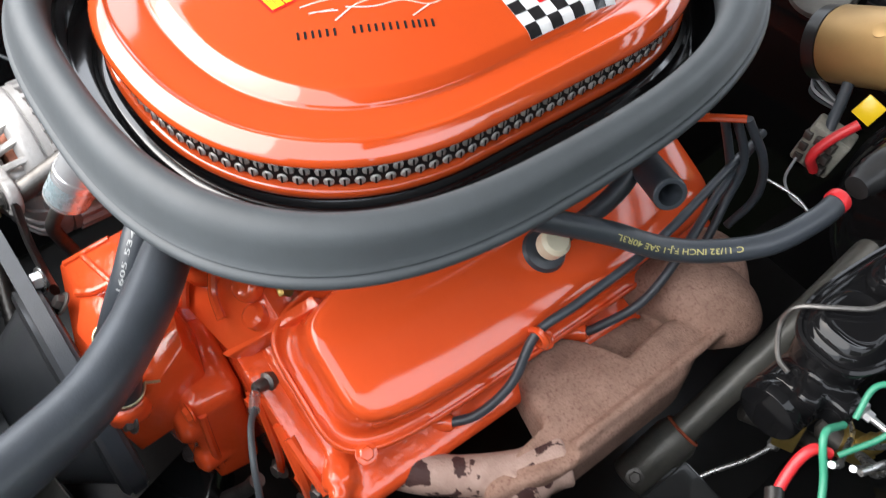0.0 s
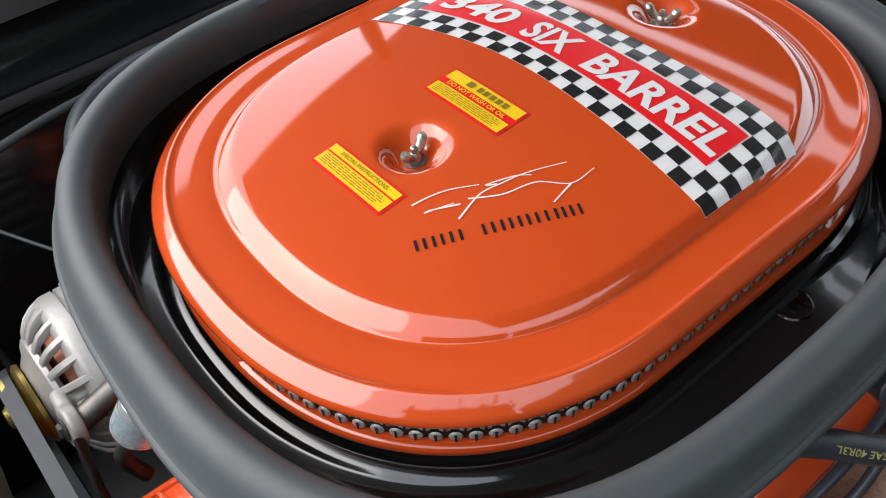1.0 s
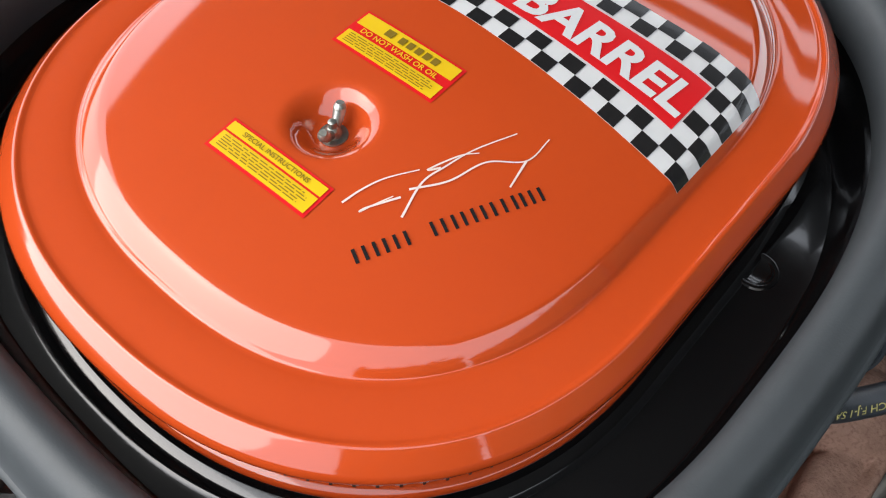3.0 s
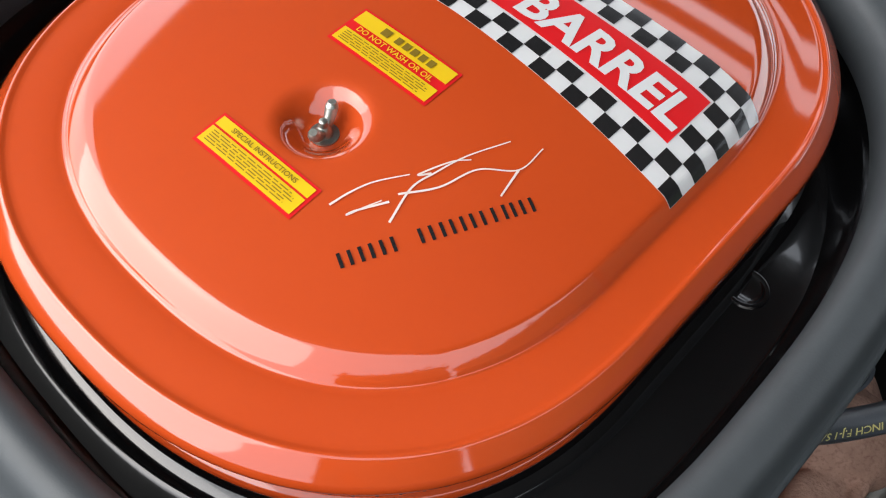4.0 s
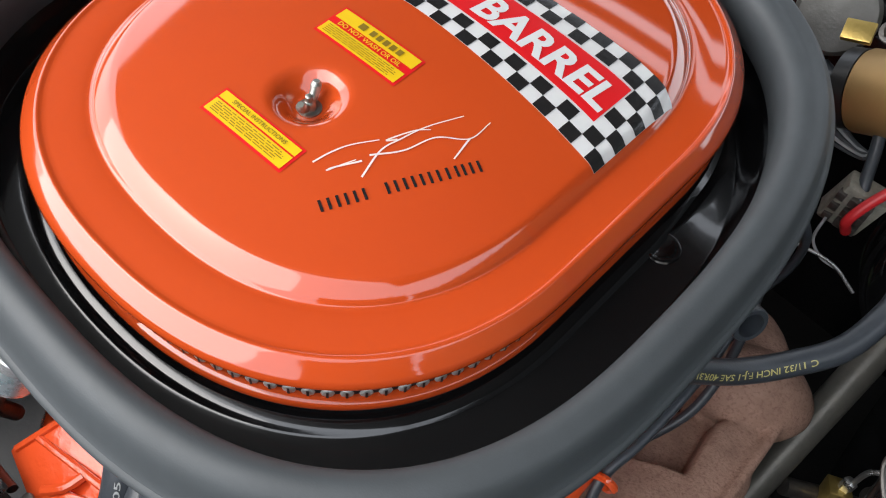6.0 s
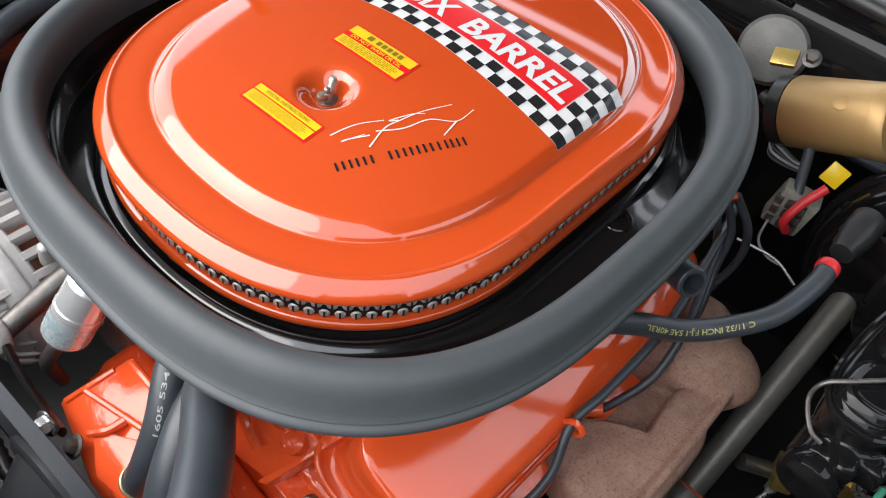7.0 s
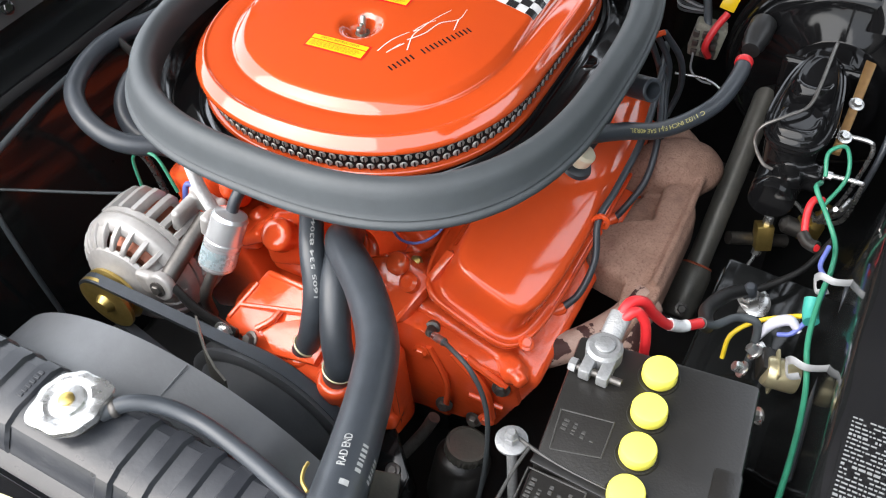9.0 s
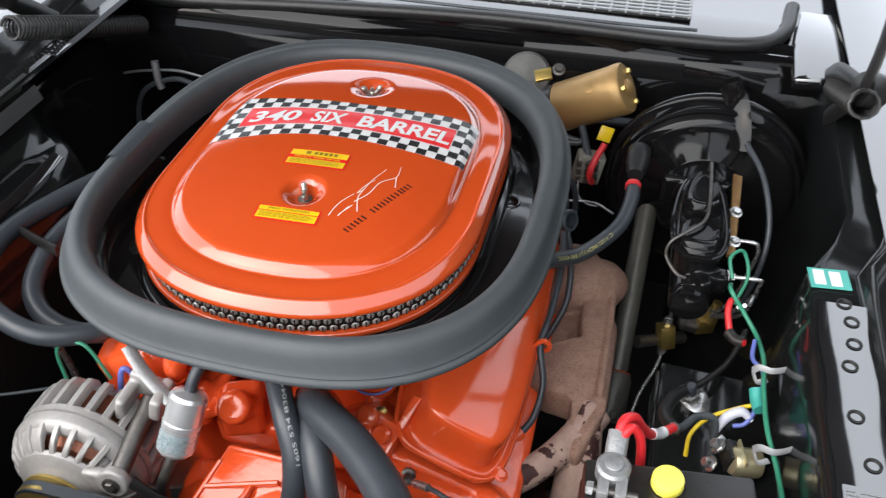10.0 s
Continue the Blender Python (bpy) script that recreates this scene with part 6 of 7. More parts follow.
def reservoir(grow, y0=0.036, y1=0.196, wide=0.036, narrow=0.024):
    """The reservoir in plan: broad rounded front, narrower round rear."""
    def point(t):
        mid, half = (y0 + y1) / 2, (y1 - y0) / 2 + grow
        x, y = sup(1.0, half, 2.9, t)
        k = (y / half + 1) / 2
        return MC_X + x * (wide + grow + (narrow - wide) * k ** 1.5), mid + y
    return point


def tilted(bm):
    """Lean the reservoir back with the cylinder."""
    for v in bm.verts:
        v.co.z += 0.05 * (v.co.y - 0.116)
    return bm


bm = bmesh.new()
loft(bm, [(reservoir(-0.012), 0.770), (reservoir(-0.006), 0.772), (reservoir(-0.004), 0.782), (reservoir(-0.0015), 0.812), (reservoir(-0.001), 0.817), (reservoir(-0.004), 0.8175)], 80, cap=True)
bm.verts.ensure_lookup_table()
bm.faces.new(bm.verts[:80][::-1])
tilted(bm)
tube(bm, [(MC_X, 0.250, 0.772), (MC_X, 0.12, 0.768), (MC_X - 0.002, 0.022, 0.764)], [0.029, 0.026, 0.0245], 24, 4)
sol(bm, (0.10, 0.014, 0.05), MC_X, 0.228, 0.772, bevel=0.008)
sol(bm, (0.040, 0.024, 0.026), MC_X + 0.020, 0.044, 0.782, bevel=0.005)
sol(bm, (0.018, 0.026, 0.020), MC_X + 0.010, 0.030, 0.786, 0, 0, 25, 0.004)
sol(bm, (0.018, 0.024, 0.022), MC_X + 0.030, 0.124, 0.785, bevel=0.005)
part("body", fused("mc_body", bm, 0.0026, 2), M_BOOST, mc)
bm = bmesh.new()
loft(bm, [(reservoir(-0.001), 0.8180), (reservoir(0.0022), 0.8186), (reservoir(0.0030), 0.8210), (reservoir(0.0022), 0.8236), (reservoir(0.0000), 0.8246), (reservoir(-0.0016), 0.8236), (reservoir(-0.0032), 0.8240), (reservoir(-0.0046), 0.8272), (reservoir(-0.0064), 0.8286), (reservoir(-0.0084), 0.8280), (reservoir(-0.0100), 0.8262), (reservoir(-0.016), 0.8258)], 96, cap=True)
part("lid", tilted(bm), M_BOOST, mc)
for y0, y1, wide, narrow, tall in ((0.106, 0.186, 0.0275, 0.0165, 0.0150), (0.044, 0.100, 0.0270, 0.0255, 0.0075)):
    bm = bmesh.new()
    loft(bm, [(reservoir(0.0, y0, y1, wide, narrow), 0.8250), (reservoir(-0.0012, y0, y1, wide, narrow), 0.8264 + tall * 0.35), (reservoir(-0.0040, y0, y1, wide, narrow), 0.8262 + tall * 0.86), (reservoir(-0.0058, y0, y1, wide, narrow), 0.8264 + tall),
              (reservoir(-0.0078, y0, y1, wide, narrow), 0.8258 + tall), (reservoir(-0.0098, y0, y1, wide, narrow), 0.8248 + tall), (reservoir(-0.014, y0, y1, wide, narrow), 0.8246 + tall)], 64, cap=True)
    part("lid_dome", tilted(bm), M_BOOST, mc)
part("wire_bail", tube(bmesh.new(), [(MC_X - 0.010, 0.030, 0.790), (MC_X - 0.022, 0.032, 0.794), (MC_X - 0.036, 0.046, 0.806), (MC_X - 0.034, 0.052, 0.824), (MC_X - 0.016, 0.064, 0.834), (MC_X + 0.002, 0.084, 0.838), (MC_X + 0.006, 0.110, 0.846), (MC_X + 0.006, 0.176, 0.851), (MC_X + 0.006, 0.196, 0.846), (MC_X + 0.005, 0.200, 0.826)], 0.0020, 8, 8), M_STEEL, mc, "bare steel wire bail")
part("front_plug", lathe(bmesh.new(), [(0.0225, 0), (0.0240, 0.002), (0.0240, 0.013), (0.0225, 0.016), (0.010, 0.017)], axis((MC_X - 0.002, 0.026, 0.764), (0, -1, -0.05)), 32), M_BOOST, mc)
plate_ = part("side_plate", prism(bmesh.new(), [(MC_X + 0.040, 0.226, 0.815), (MC_X + 0.052, 0.222, 0.815), (MC_X + 0.050, 0.150, 0.795), (MC_X + 0.048, 0.092, 0.785), (MC_X + 0.038, 0.092, 0.785), (MC_X + 0.040, 0.150, 0.797)], (0, 0, -0.006), 0.001), M_TAN, mc, "tan plated steel side plate", angle=30)
for y, z in ((0.160, 0.800), (0.112, 0.790)):
    part("plate_nut", bolt(bmesh.new(), (MC_X + 0.046, y, z), (0.2, -0.3, 1), 0.0055, 0.006), M_ZINC, plate_)
for y in (0.123, 0.052):
    part("fitting", lathe(bmesh.new(), [(0.0075, 0), (0.0075, 0.009), (0.0045, 0.011), (0.0045, 0.016)], axis((0.470, y, 0.784), (1, 0, 0)), 6), M_ZINC, mc)
for nm, ctrl in (("brake_line", [(0.482, 0.123, 0.784), (0.508, 0.122, 0.785), (0.515, 0.121, 0.780), (0.516, 0.12, 0.76), (0.505, 0.13, 0.68), (0.485, 0.14, 0.63)]),
                 ("brake_line", [(0.482, 0.052, 0.784), (0.512, 0.050, 0.787), (0.517, 0.055, 0.775), (0.512, 0.08, 0.70), (0.490, 0.13, 0.64)]),
                 ("brake_line", [(0.505, 0.02, 0.772), (0.511, 0.045, 0.765), (0.508, 0.08, 0.71), (0.494, 0.12, 0.655)]),
                 ("brake_line", [(0.434, 0.160, 0.590), (0.436, 0.165, 0.618), (0.450, 0.167, 0.628), (0.468, 0.168, 0.615), (0.478, 0.172, 0.592)]),
                 ("brake_line", [(0.431, 0.140, 0.540), (0.424, 0.115, 0.530), (0.408, 0.08, 0.515), (0.400, 0.05, 0.50)]),
                 ("brake_line", [(0.500, 0.02, 0.77), (0.505, 0.05, 0.74), (0.500, 0.09, 0.69), (0.492, 0.12, 0.65)]),
                 ("brake_line", [(0.490, 0.00, 0.785), (0.492, 0.03, 0.75), (0.488, 0.07, 0.70), (0.48, 0.12, 0.66)])):
    hose(nm, ctrl, 0.0026, M_ZINC, "bare steel brake pipe bending by the master cylinder", "pipe", 10, 8, group="brake lines")
hose("vent_hose", [(0.488, 0.245, 0.850), (0.512, 0.20, 0.832), (0.526, 0.15, 0.795), (0.524, 0.12, 0.745), (0.512, 0.12, 0.66)], 0.0036, M_HOSE, "black vent hose hanging down in front of the booster", seg=12)
blk = thing("brass_valve", (0.432, 0.152, 0.545), "square brass brake fitting with pipe nuts", "valve", "brass fittings")
part("body", box(bmesh.new(), (0.022, 0.024, 0.036), pose(0.432, 0.152, 0.566, -20, 0, 25), 0.002), M_BRASS, blk)
part("nut", lathe(bmesh.new(), [(0.0065, 0), (0.0065, 0.012), (0.004, 0.014)], axis((0.4325, 0.158, 0.582), (0, 0.3, 1)), 6), M_ZINC, blk)
part("lower_nut", lathe(bmesh.new(), [(0.0065, 0), (0.0065, 0.012), (0.004, 0.014)], axis((0.431, 0.146, 0.550), (0, -0.4, -0.9)), 6), M_ZINC, blk)
blk = thing("brass_valve", (0.482, 0.175, 0.565), "brass brake distribution block with pipe unions", "valve", "brass fittings")
part("body", box(bmesh.new(), (0.030, 0.022, 0.026), pose(0.482, 0.175, 0.582, 0, 10, 30), 0.002), M_BRASS, blk)
part("arm", lathe(bmesh.new(), [(0.010, 0), (0.010, 0.018), (0.007, 0.02), (0.007, 0.034)], axis((0.488, 0.173, 0.590), (0.25, 0.2, 0.9)), 12), M_BRASS, blk)
part("switch", lathe(bmesh.new(), [(0.012, 0), (0.012, 0.02), (0.006, 0.026)], axis((0.472, 0.169, 0.580), (-0.7, -0.1, 0.2)), 16), M_STEEL, blk)

shaft = thing("steering_shaft", (0.37, 0.12, 0.50), "dark steel steering shaft running down to a coupler", "steering shaft")
part("tube", tube(bmesh.new(), [(0.380, 0.40, 0.80), (0.377, 0.25, 0.690), (0.372, 0.12, 0.595), (0.369, 0.055, 0.548)], 0.0150, 22, 4), M_DARKSTEEL, shaft)
part("coupler", lathe(bmesh.new(), [(0.014, -0.012), (0.019, -0.010), (0.0225, 0.0), (0.0225, 0.055), (0.020, 0.062), (0.014, 0.064)], axis((0.3695, 0.062, 0.553), (-0.05, -0.81, -0.58)), 28), M_DARKSTEEL, shaft)
part("wire_ring", lathe(bmesh.new(), [(0.0185, -0.002), (0.0200, 0.0), (0.0185, 0.002)], axis((0.370, 0.070, 0.559), (-0.05, -0.81, -0.58)), 28, False), mat("rusty_wire", (0.35, 0.07, 0.03), None, 0.7), shaft)
part("coupler_bolt", bolt(bmesh.new(), (0.372, 0.008, 0.5395), (0.3, -0.5, 0.8), 0.006, 0.005), M_STEEL, shaft)
hose("column_tube", [(0.392, 0.13, 0.565), (0.43, 0.16, 0.55), (0.46, 0.18, 0.54)], 0.009, M_STEEL, "dull steel cross pipe beyond the steering shaft", "pipe")

# ---------------------------------------------------------------- wiper motor and firewall clutter
wip = thing("wiper_motor", (0.27, 0.36, 0.78), "gold painted wiper motor on the firewall", "wiper motor")
WA, WB = Vector((0.228, 0.352, 0.806)), Vector((0.322, 0.344, 0.857))
wl_ = (WB - WA).length
part("can", lathe(bmesh.new(), [(0.030, 0.0), (0.0355, 0.001), (0.0370, 0.004), (0.0370, wl_ - 0.016), (0.0378, wl_ - 0.0155), (0.0378, wl_ - 0.004), (0.0355, wl_ - 0.0005), (0.030, wl_), (0.014, wl_ + 0.001)], axis(WA, WB - WA), 48), M_GOLD, wip)
for a in (35, 155, 275):
    part("end_screw", bolt(bmesh.new(), axis(WB, WB - WA) @ Vector((0.026 * math.cos(radians(a)), 0.026 * math.sin(radians(a)), 0.0)), WB - WA, 0.0042, 0.006, False), M_BRASS, wip)
part("end_boss", lathe(bmesh.new(), [(0.012, 0), (0.012, 0.004), (0.006, 0.008)], axis(WB, WB - WA), 20), M_GOLD, wip)
part("case_screw", lathe(bmesh.new(), [(0.0078, 0), (0.0078, 0.0012), (0.0070, 0.0016), (0.0010, 0.0016)], axis((0.269, 0.3235, 0.8595), (-0.25, -0.6, 0.72)), 20), M_GOLD, wip)
part("gear_case", lathe(bmesh.new(), [(0.036, 0), (0.038, 0.003), (0.038, 0.012), (0.034, 0.016), (0.010, 0.018)], axis((0.165, 0.415, 0.815), (0.15, -0.8, 0.55)), 36), mat("grey_gearcase", (0.115, 0.112, 0.105), (0.080, 0.078, 0.072), 0.38, 0.4, scale=50, bump=0.3), wip, "grey gearbox plate")
part("motor_end", lathe(bmesh.new(), [(0.036, 0), (0.036, 0.014)], axis(WA - (WB - WA).normalized() * 0.014, WB - WA), 36), M_SATIN, wip)
part("tab", box(bmesh.new(), (0.024, 0.018, 0.006), pose(0.203, 0.322, 0.874, 30, -15, 10), 0.001), M_BRASS, wip, "brass tab")
part("tab_bolt", bolt(bmesh.new(), (0.2225, 0.337, 0.877), (0.1, -0.6, 0.75), 0.0062, 0.008), M_STEEL, wip)

conn = thing("bulkhead_connector", (0.285, 0.30, 0.74), "pale multi pin connector block with wires on the firewall", "connector")
part("block", box(bmesh.new(), (0.040, 0.024, 0.048), pose(0.283, 0.292, 0.748, 0, 10, 15), 0.003), mat("grimy_plastic", (0.30, 0.29, 0.24), (0.14, 0.13, 0.11), 0.5, scale=120, bump=0.4), conn)
for dx in (-0.012, 0.0, 0.012):
    for dz in (-0.014, 0.0, 0.014):
        part("socket", box(bmesh.new(), (0.008, 0.008, 0.009), pose(0.283 + dx, 0.278, 0.748 + dz), 0.001), M_STEEL, conn)
part("red_lead", tube(bmesh.new(), [(0.292, 0.272, 0.735), (0.288, 0.262, 0.755), (0.293, 0.272, 0.775), (0.303, 0.290, 0.792)], 0.0048, 12, 6), M_REDWIRE, conn, "red lead")
part("tag", box(bmesh.new(), (0.020, 0.003, 0.022), pose(0.302, 0.298, 0.804, -20, 18, 10), 0.001), M_YSTICK, conn, "yellow tag")
part("white_lead", tube(bmesh.new(), [(0.272, 0.272, 0.735), (0.275, 0.262, 0.715), (0.290, 0.258, 0.705), (0.305, 0.262, 0.700)], 0.0014, 8, 6), M_WHITEP, conn, "thin pale lead")
part("dark_lead", tube(bmesh.new(), [(0.262, 0.33, 0.80), (0.272, 0.310, 0.785), (0.280, 0.292, 0.772), (0.288, 0.28, 0.76)], 0.0055, 12, 6), M_HOSE, conn)
hose("wiring_loom", [(0.18, 0.395, 0.775), (0.22, 0.385, 0.770), (0.26, 0.385, 0.772), (0.31, 0.39, 0.770), (0.36, 0.40, 0.765)], 0.007, M_HOSE, "black wiring loom along the firewall", "cable")
for k in range(5):
    hose("thin_wire", [(0.205 + 0.004 * k, 0.36, 0.775 - 0.004 * k), (0.228, 0.345, 0.772 - 0.006 * k), (0.250 + 0.003 * k, 0.340, 0.765 - 0.003 * k), (0.265, 0.345, 0.758)], 0.0018, M_WHITEP if k % 2 else M_SEAL, "thin pale wires tied by the wiper motor", "wire", 6, 6, group="wiper motor wires")
hose("vacuum_line", [(0.26, 0.24, 0.72), (0.30, 0.25, 0.715), (0.33, 0.25, 0.70)], 0.0016, M_ZINC, "thin pale metal line behind the engine", "pipe")
hose("throttle_cable", [(-0.527, 0.37, 0.655), (-0.519, 0.37, 0.69), (-0.500, 0.372, 0.725), (-0.463, 0.372, 0.748), (-0.412, 0.370, 0.757), (-0.33, 0.35, 0.73), (-0.28, 0.32, 0.70)], 0.0045, M_SEAL, "thin black cable looping at the firewall", "cable")
hose("fuel_line", [(-0.54, 0.385, 0.748), (-0.50, 0.380, 0.760), (-0.43, 0.378, 0.770), (-0.36, 0.372, 0.765)], 0.0022, M_LEAD, "thin grey metal line across the firewall", "pipe")
solo("cable_end", tube(bmesh.new(), [(-0.467, 0.376, 0.785), (-0.465, 0.371, 0.760), (-0.462, 0.369, 0.737)], 0.0062, 12, 4), M_LEAD, "small grey cable end fitting at the firewall", "fitting")

# ---------------------------------------------------------------- fenders and hood
bm = bmesh.new()
ys = [-0.75 + 0.06 * i for i in range(23)]
rows = []
for x, z in ((0.44, 0.45), (0.475, 0.60), (0.515, 0.70), (0.532, 0.76), (0.538, 0.84), (0.540, 0.873), (0.5425, 0.879), (0.55, 0.881), (0.586, 0.880), (0.5915, 0.884), (0.594, 0.893), (0.600, 0.900), (0.63, 0.905)):
    rows.append([(x + 0.004 * math.sin(14 * y) * (z < 0.85) + (0.05 * max(0, min(1, (y + 0.02) / 0.08)) if z > 0.55 else 0), y, z - (0.004 if y > 0 and z > 0.87 else 0)) for y in ys])
strip(bm, rows, 0.003)
rf = solo("inner_fender_left", bm, M_INNER, "gloss black inner fender with a flat bolted flange", "inner fender", kind="structure")
bm = bmesh.new()
strip(bm, [[(x + 0.0015 * math.sin(60 * y), y, z) for y in [-0.70 + 0.02 * i for i in range(32)]] for x, z in ((0.5445, 0.8842), (0.548, 0.8850), (0.572, 0.8850), (0.589, 0.8850), (0.592, 0.8858))], 0.0015)
part("bolted_flange", bm, M_WAXED, rf, "polished black flange mirroring the pale sky")
for y in (-0.33, -0.275, -0.225, -0.165, -0.135, -0.105, -0.08):
    bm = lathe(bmesh.new(), [(0.0075, 0), (0.0075, 0.0006), (0.0055, 0.0010), (0.0045, -0.001), (0.0005, -0.001)], pose(0.570 + 0.006 * math.sin(40 * y), y, 0.8856), 20, False)
    part("flange_hole", bm, M_VENT, rf)
bm = box(bmesh.new(), (0.040, 0.10, 0.0008), pose(0.569, -0.350, 0.8862), 0.0)
lab = solo("data_label", bm, M_WAXED, "black data label with fine pale print on the fender flange", "label")
rnd = random.Random(5)
bm = bmesh.new()
for i in range(26):
    x = 0.5515
    while x < 0.586:
        w = 0.0012 + 0.0035 * rnd.random()
        bmesh.ops.create_grid(bm, x_segments=1, y_segments=1, size=0.5, matrix=Matrix.Translation((x + w / 2, -0.396 + 0.0036 * i, 0.8870)) @ Matrix.Diagonal((w, 0.0014 if i % 7 else 0.0022, 1, 1)))
        x += w + 0.0009 + (0.004 if rnd.random() < 0.15 else 0)
part("fine_print", bm, mat("label_print", (0.20, 0.21, 0.21), (0.15, 0.155, 0.155), 0.45, scale=200), lab, smooth=False)["kind"] = "stuff"
lab["kind"] = ""
bm = bmesh.new()
box(bm, (0.040, 0.030, 0.0008), pose(0.560, -0.042, 0.8828, 0, 0, 5), 0.0)
gl = solo("inspection_label", bm, M_TEAL, "teal and white paper label on the fender", "label")
for dx in (-0.010, 0.006):
    part("white_panel", box(bmesh.new(), (0.011, 0.022, 0.0006), pose(0.560 + dx, -0.042, 0.8836, 0, 0, 5), 0.0), M_WHITE, gl)

bm = bmesh.new()
rows = []
for x, z in ((-0.36, 0.40), (-0.395, 0.60), (-0.425, 0.72), (-0.440, 0.785), (-0.452, 0.800), (-0.462, 0.803), (-0.474, 0.812), (-0.484, 0.850), (-0.488, 0.866), (-0.484, 0.874), (-0.486, 0.893), (-0.490, 0.899), (-0.494, 0.890), (-0.500, 0.883), (-0.540, 0.897), (-0.578, 0.912), (-0.584, 0.9135)):
    rows.append([(x + 0.006 * math.sin(11 * y + 1) * (z < 0.79) - 0.14 * max(0, min(1, (y - 0.11) / 0.08)) * (z < 0.88), y, z) for y in ys])
strip(bm, rows, 0.003)
lf = solo("inner_fender_right", bm, M_INNER, "gloss black inner fender with rolled ledge and rail", "inner fender", kind="structure")
bm = bmesh.new()
strip(bm, [[(x + 0.003 + 0.0012 * math.sin(37 * y + 40 * z), y, z + 0.002) for y in [-0.74 + 0.03 * i for i in range(28)]] for x, z in ((-0.442, 0.794), (-0.446, 0.7985), (-0.451, 0.801), (-0.456, 0.8022))], 0.0015)
part("rolled_ledge", bm, M_WAXED, lf, "polished black rolled ledge")
bm = bmesh.new()
strip(bm, [[(x + 0.0015 * math.sin(60 * y), y, 0.9030 + dz) for y in [0.165 + 0.004 * i for i in range(11)]] for x, dz in ((-0.476, 0.0), (-0.486, 0.0015), (-0.498, 0.002))], 0.0015)
part("bolted_flange", bm, M_WAXED, lf, "polished black flange mirroring the pale sky")
part("rail", strip(bmesh.new(), [[(x - 0.006 * (y > -0.02), y, z) for y in [-0.74, -0.5, -0.3, -0.1, -0.025, -0.015, 0.05, 0.115]] for x, z in ((-0.472, 0.862), (-0.4735, 0.866), (-0.482, 0.893), (-0.4855, 0.8995), (-0.490, 0.901))], 0.002), M_RAIL, lf, "dull black rail along the fender edge", angle=30)
for y in (-0.30, -0.17, -0.04):
    part("rail_bolt", bolt(bmesh.new(), (-0.4745, y, 0.880), (0.9, 0, 0.35), 0.006, 0.005), M_BLACK, lf)
hose("inner_fender_pipe", [(-0.36, -0.62, 0.76), (-0.375, -0.50, 0.765), (-0.385, -0.40, 0.775), (-0.40, -0.30, 0.785), (-0.415, -0.20, 0.790), (-0.425, -0.10, 0.785), (-0.43, 0.02, 0.77)], 0.0045, M_SEAL, "grey line clipped along the inner fender", "pipe")
hose("drooping_lead", [(-0.40, -0.34, 0.79), (-0.375, -0.36, 0.74), (-0.355, -0.37, 0.66), (-0.35, -0.37, 0.55)], 0.0035, M_SEAL, "grey lead hanging down the inner fender", "wire")
hose("thin_lead", [(-0.42, -0.34, 0.74), (-0.36, -0.31, 0.735), (-0.30, -0.27, 0.72), (-0.26, -0.24, 0.71)], 0.0018, M_SEAL, "thin grey lead to the alternator", "wire")
bm = box(bmesh.new(), (0.030, 0.014, 0.002), pose(-0.405, -0.335, 0.792, 10, 15, 35), 0.0006)
solo("pipe_clip", bm, M_ZINC, "small perforated zinc clip on the inner fender", "clip")


def body_side(s, name, label):
    bm = bmesh.new()
    rows = []
    for x, z in ((0.585, 0.906), (0.60, 0.909), (0.63, 0.911), (0.70, 0.902), (0.78, 0.86), (0.83, 0.78), (0.85, 0.60), (0.84, 0.35)):
        rows.append([(s * x + 0.028 * (s > 0), y, z) for y in [-0.9 + 0.1 * i for i in range(20)]])
    strip(bm, rows, 0.003)
    solo(name, bm, M_WAXED, label, "fender", kind="structure")


body_side(1, "fender_left", "gloss black outer fender")
body_side(-1, "fender_right", "gloss black outer fender")


bm = prism(bmesh.new(), [(0.545, 0.375, 0.884), (0.612, 0.372, 0.890), (0.622, 0.440, 0.894), (0.610, 0.560, 0.900), (0.560, 0.570, 0.898), (0.548, 0.470, 0.890)], (0, 0, -0.02), 0.006)
solo("cowl_corner", bm, M_WAXED, "gloss black body corner between cowl and fender", "body panel", kind="structure")

# the raised hood over the engine, hinged at the cowl, with two long slots across its rear edge
def hood_row(f):
    y, z = 0.46 - f * math.cos(radians(44)), 1.06 + f * math.sin(radians(44))
    return [(-0.045 + (0.59 + 0.27 * max(f, 0.0)) * k, y, z + 0.03 * (1 - k * k)) for k in [-1 + 0.125 * i for i in range(17)]]


bm = bmesh.new()
for f0, f1, n in ((-0.04, 0.046, 2), (0.066, 0.085, 1), (0.106, 1.20, 12)):
    strip(bm, [hood_row(f0 + (f1 - f0) * i / n) for i in range(n + 1)], 0.012)
for k in (-0.60, 0.60):
    tube(bm, [(k, 0.46 - f * math.cos(radians(44)), 1.062 + f * math.sin(radians(44))) for f in (0.0, 0.06, 0.14)], 0.008, 8, 3)
hood = solo("hood", bm, M_SATIN, "black hood raised on its hinges above the engine", "hood", kind="structure")

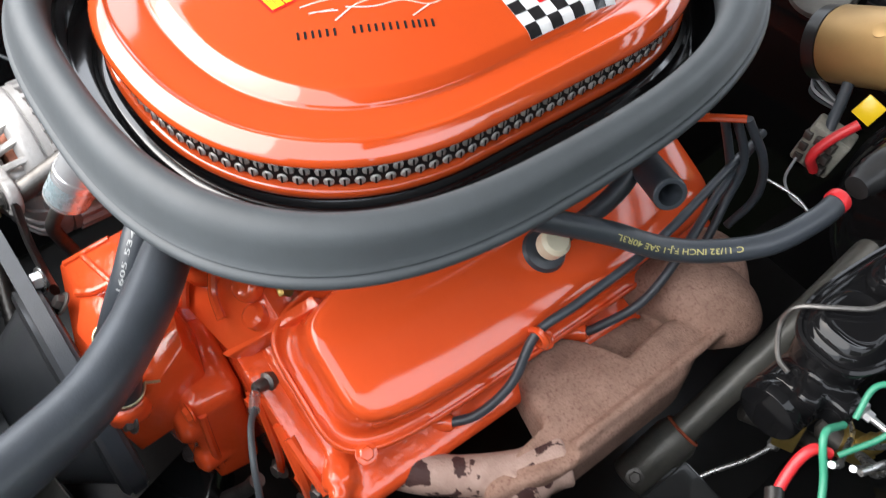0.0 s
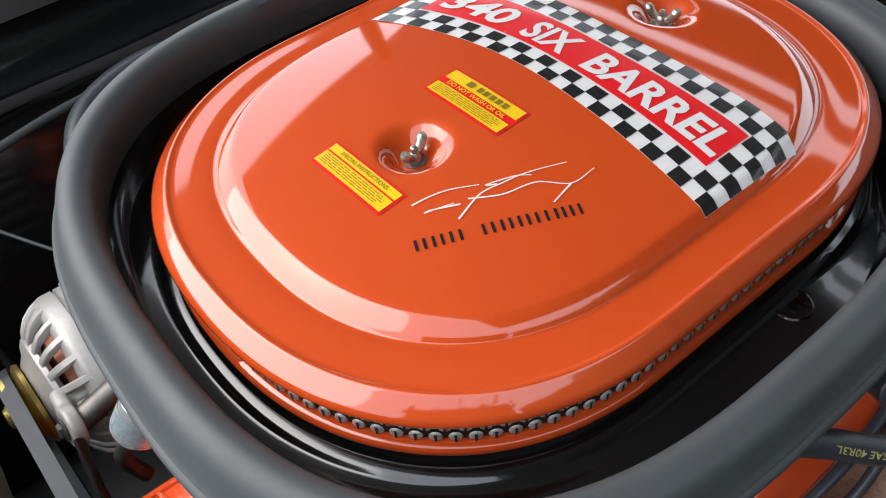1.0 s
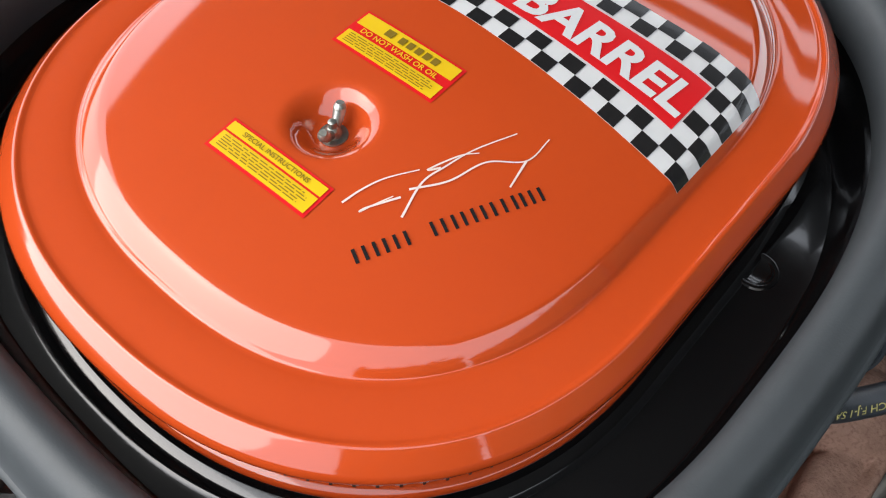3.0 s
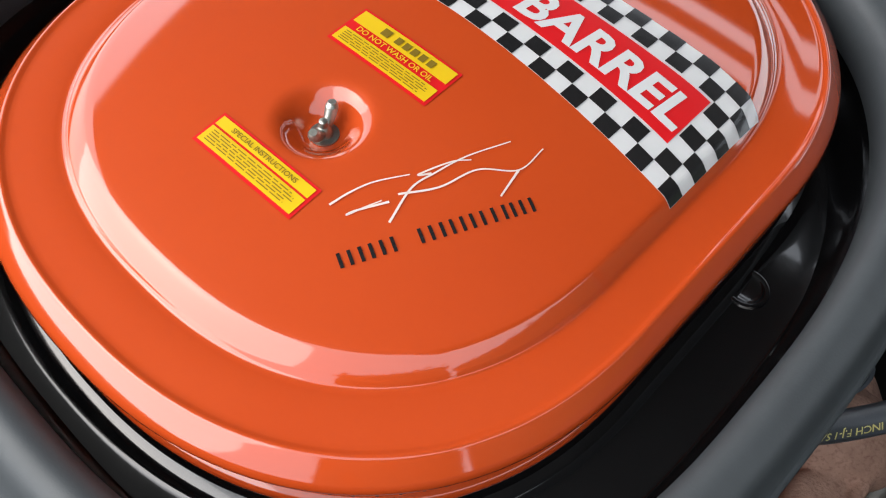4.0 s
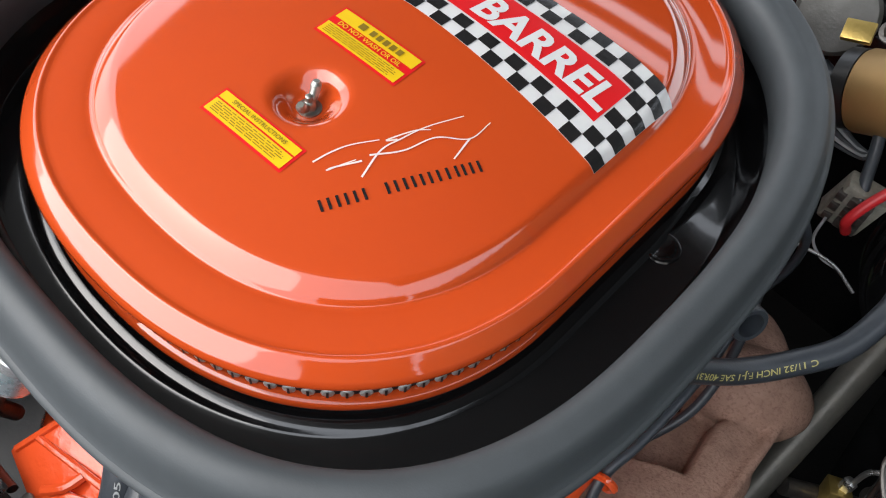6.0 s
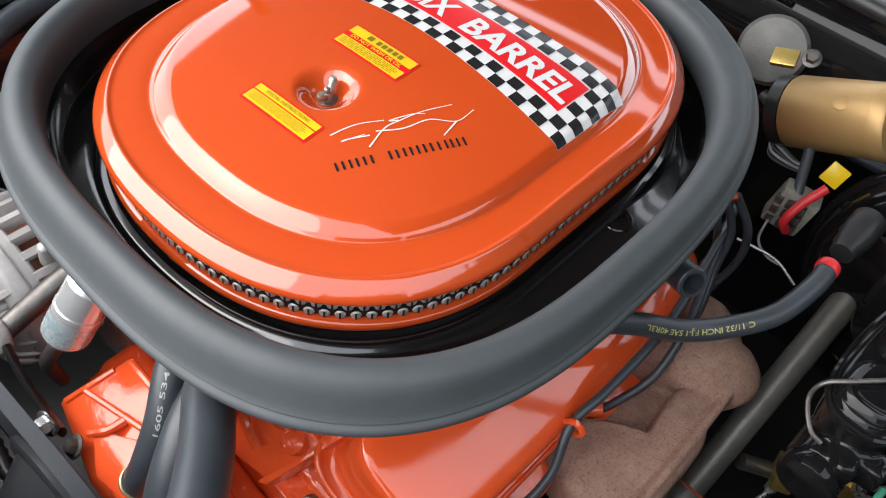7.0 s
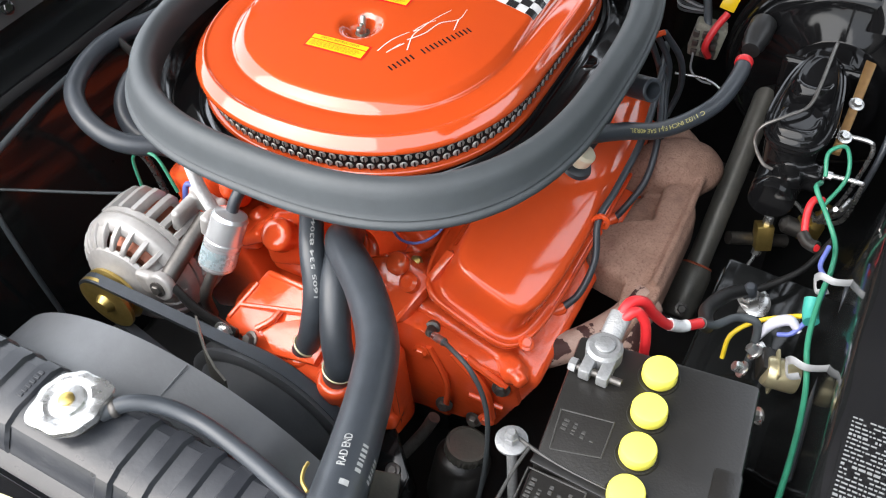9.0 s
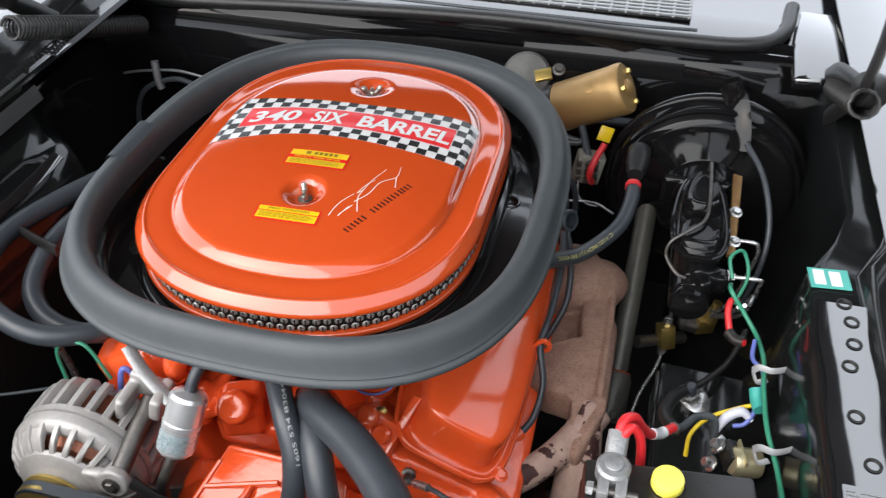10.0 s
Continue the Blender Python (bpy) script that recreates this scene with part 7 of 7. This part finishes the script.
def hinge(s, x):
    h = thing("hood_hinge", (x, 0.30, 0.86), "black hood hinge with a coil spring at the cowl corner", "")
    h.parent = hood
    part("arm", tube(bmesh.new(), [(x, 0.32, 0.86), (x, 0.24, 0.93), (x, 0.19, 0.98), (x + 0.006 * s, 0.20, 1.06), (x, 0.22, 1.20)], 0.008, 8, 4, flat=(0.005, 0.014)), M_SATIN, h)
    part("link", tube(bmesh.new(), [(x, 0.42, 0.86), (x, 0.34, 0.92), (x, 0.20, 0.975)], 0.008, 8, 4, flat=(0.005, 0.012)), M_SATIN, h)
    part("pivot", lathe(bmesh.new(), [(0.020, -0.012), (0.022, 0.0), (0.020, 0.012), (0.010, 0.016)], axis((x + 0.01 * s, 0.20, 0.972), (-s, -0.4, 0.3)), 24), M_SATIN, h)
    a, b = (Vector((x, 0.165, 0.972)), Vector((x + 0.01, 0.36, 0.885))) if s > 0 else (Vector((-0.525, 0.15, 0.948)), Vector((-0.488, 0.395, 0.838)))
    m = axis(a, b - a)
    n = (b - a).length
    coil = [m @ Vector((0.016 * math.cos(2 * math.pi * i / 12), 0.016 * math.sin(2 * math.pi * i / 12), n * i / 480)) for i in range(481)]
    part("spring", tube(bmesh.new(), coil, 0.0024, 6, 1), M_SATIN, h)


hinge(1, 0.590)
hinge(-1, -0.555)

# frame rails, and added black sheets that stand for the shade under the engine
bm = bmesh.new()
for s in (-1, 1):
    box(bm, (0.09, 1.5, 0.12), pose(s * 0.40, -0.10, 0.33), 0.01)
box(bm, (0.80, 0.20, 0.08), pose(0, -0.20, 0.28), 0.01)
# made-up dark sheets hide the grass where only shade belongs
box(bm, (0.60, 0.60, 0.03), pose(-0.30, 0.20, 0.25), 0.01)
box(bm, (0.34, 0.90, 0.02), pose(0.36, 0.0, 0.40), 0.005)
box(bm, (0.50, 1.10, 0.02), pose(-0.30, -0.10, 0.38), 0.005)
box(bm, (0.50, 0.42, 0.02), pose(0.20, -0.42, 0.38), 0.005)
box(bm, (0.90, 0.20, 0.03), pose(0, -0.45, 0.26), 0.01)
solo("frame_rail", bm, M_SATIN, "black front frame rails and crossmember with added sheets for the shade below the engine", "frame", kind="structure")
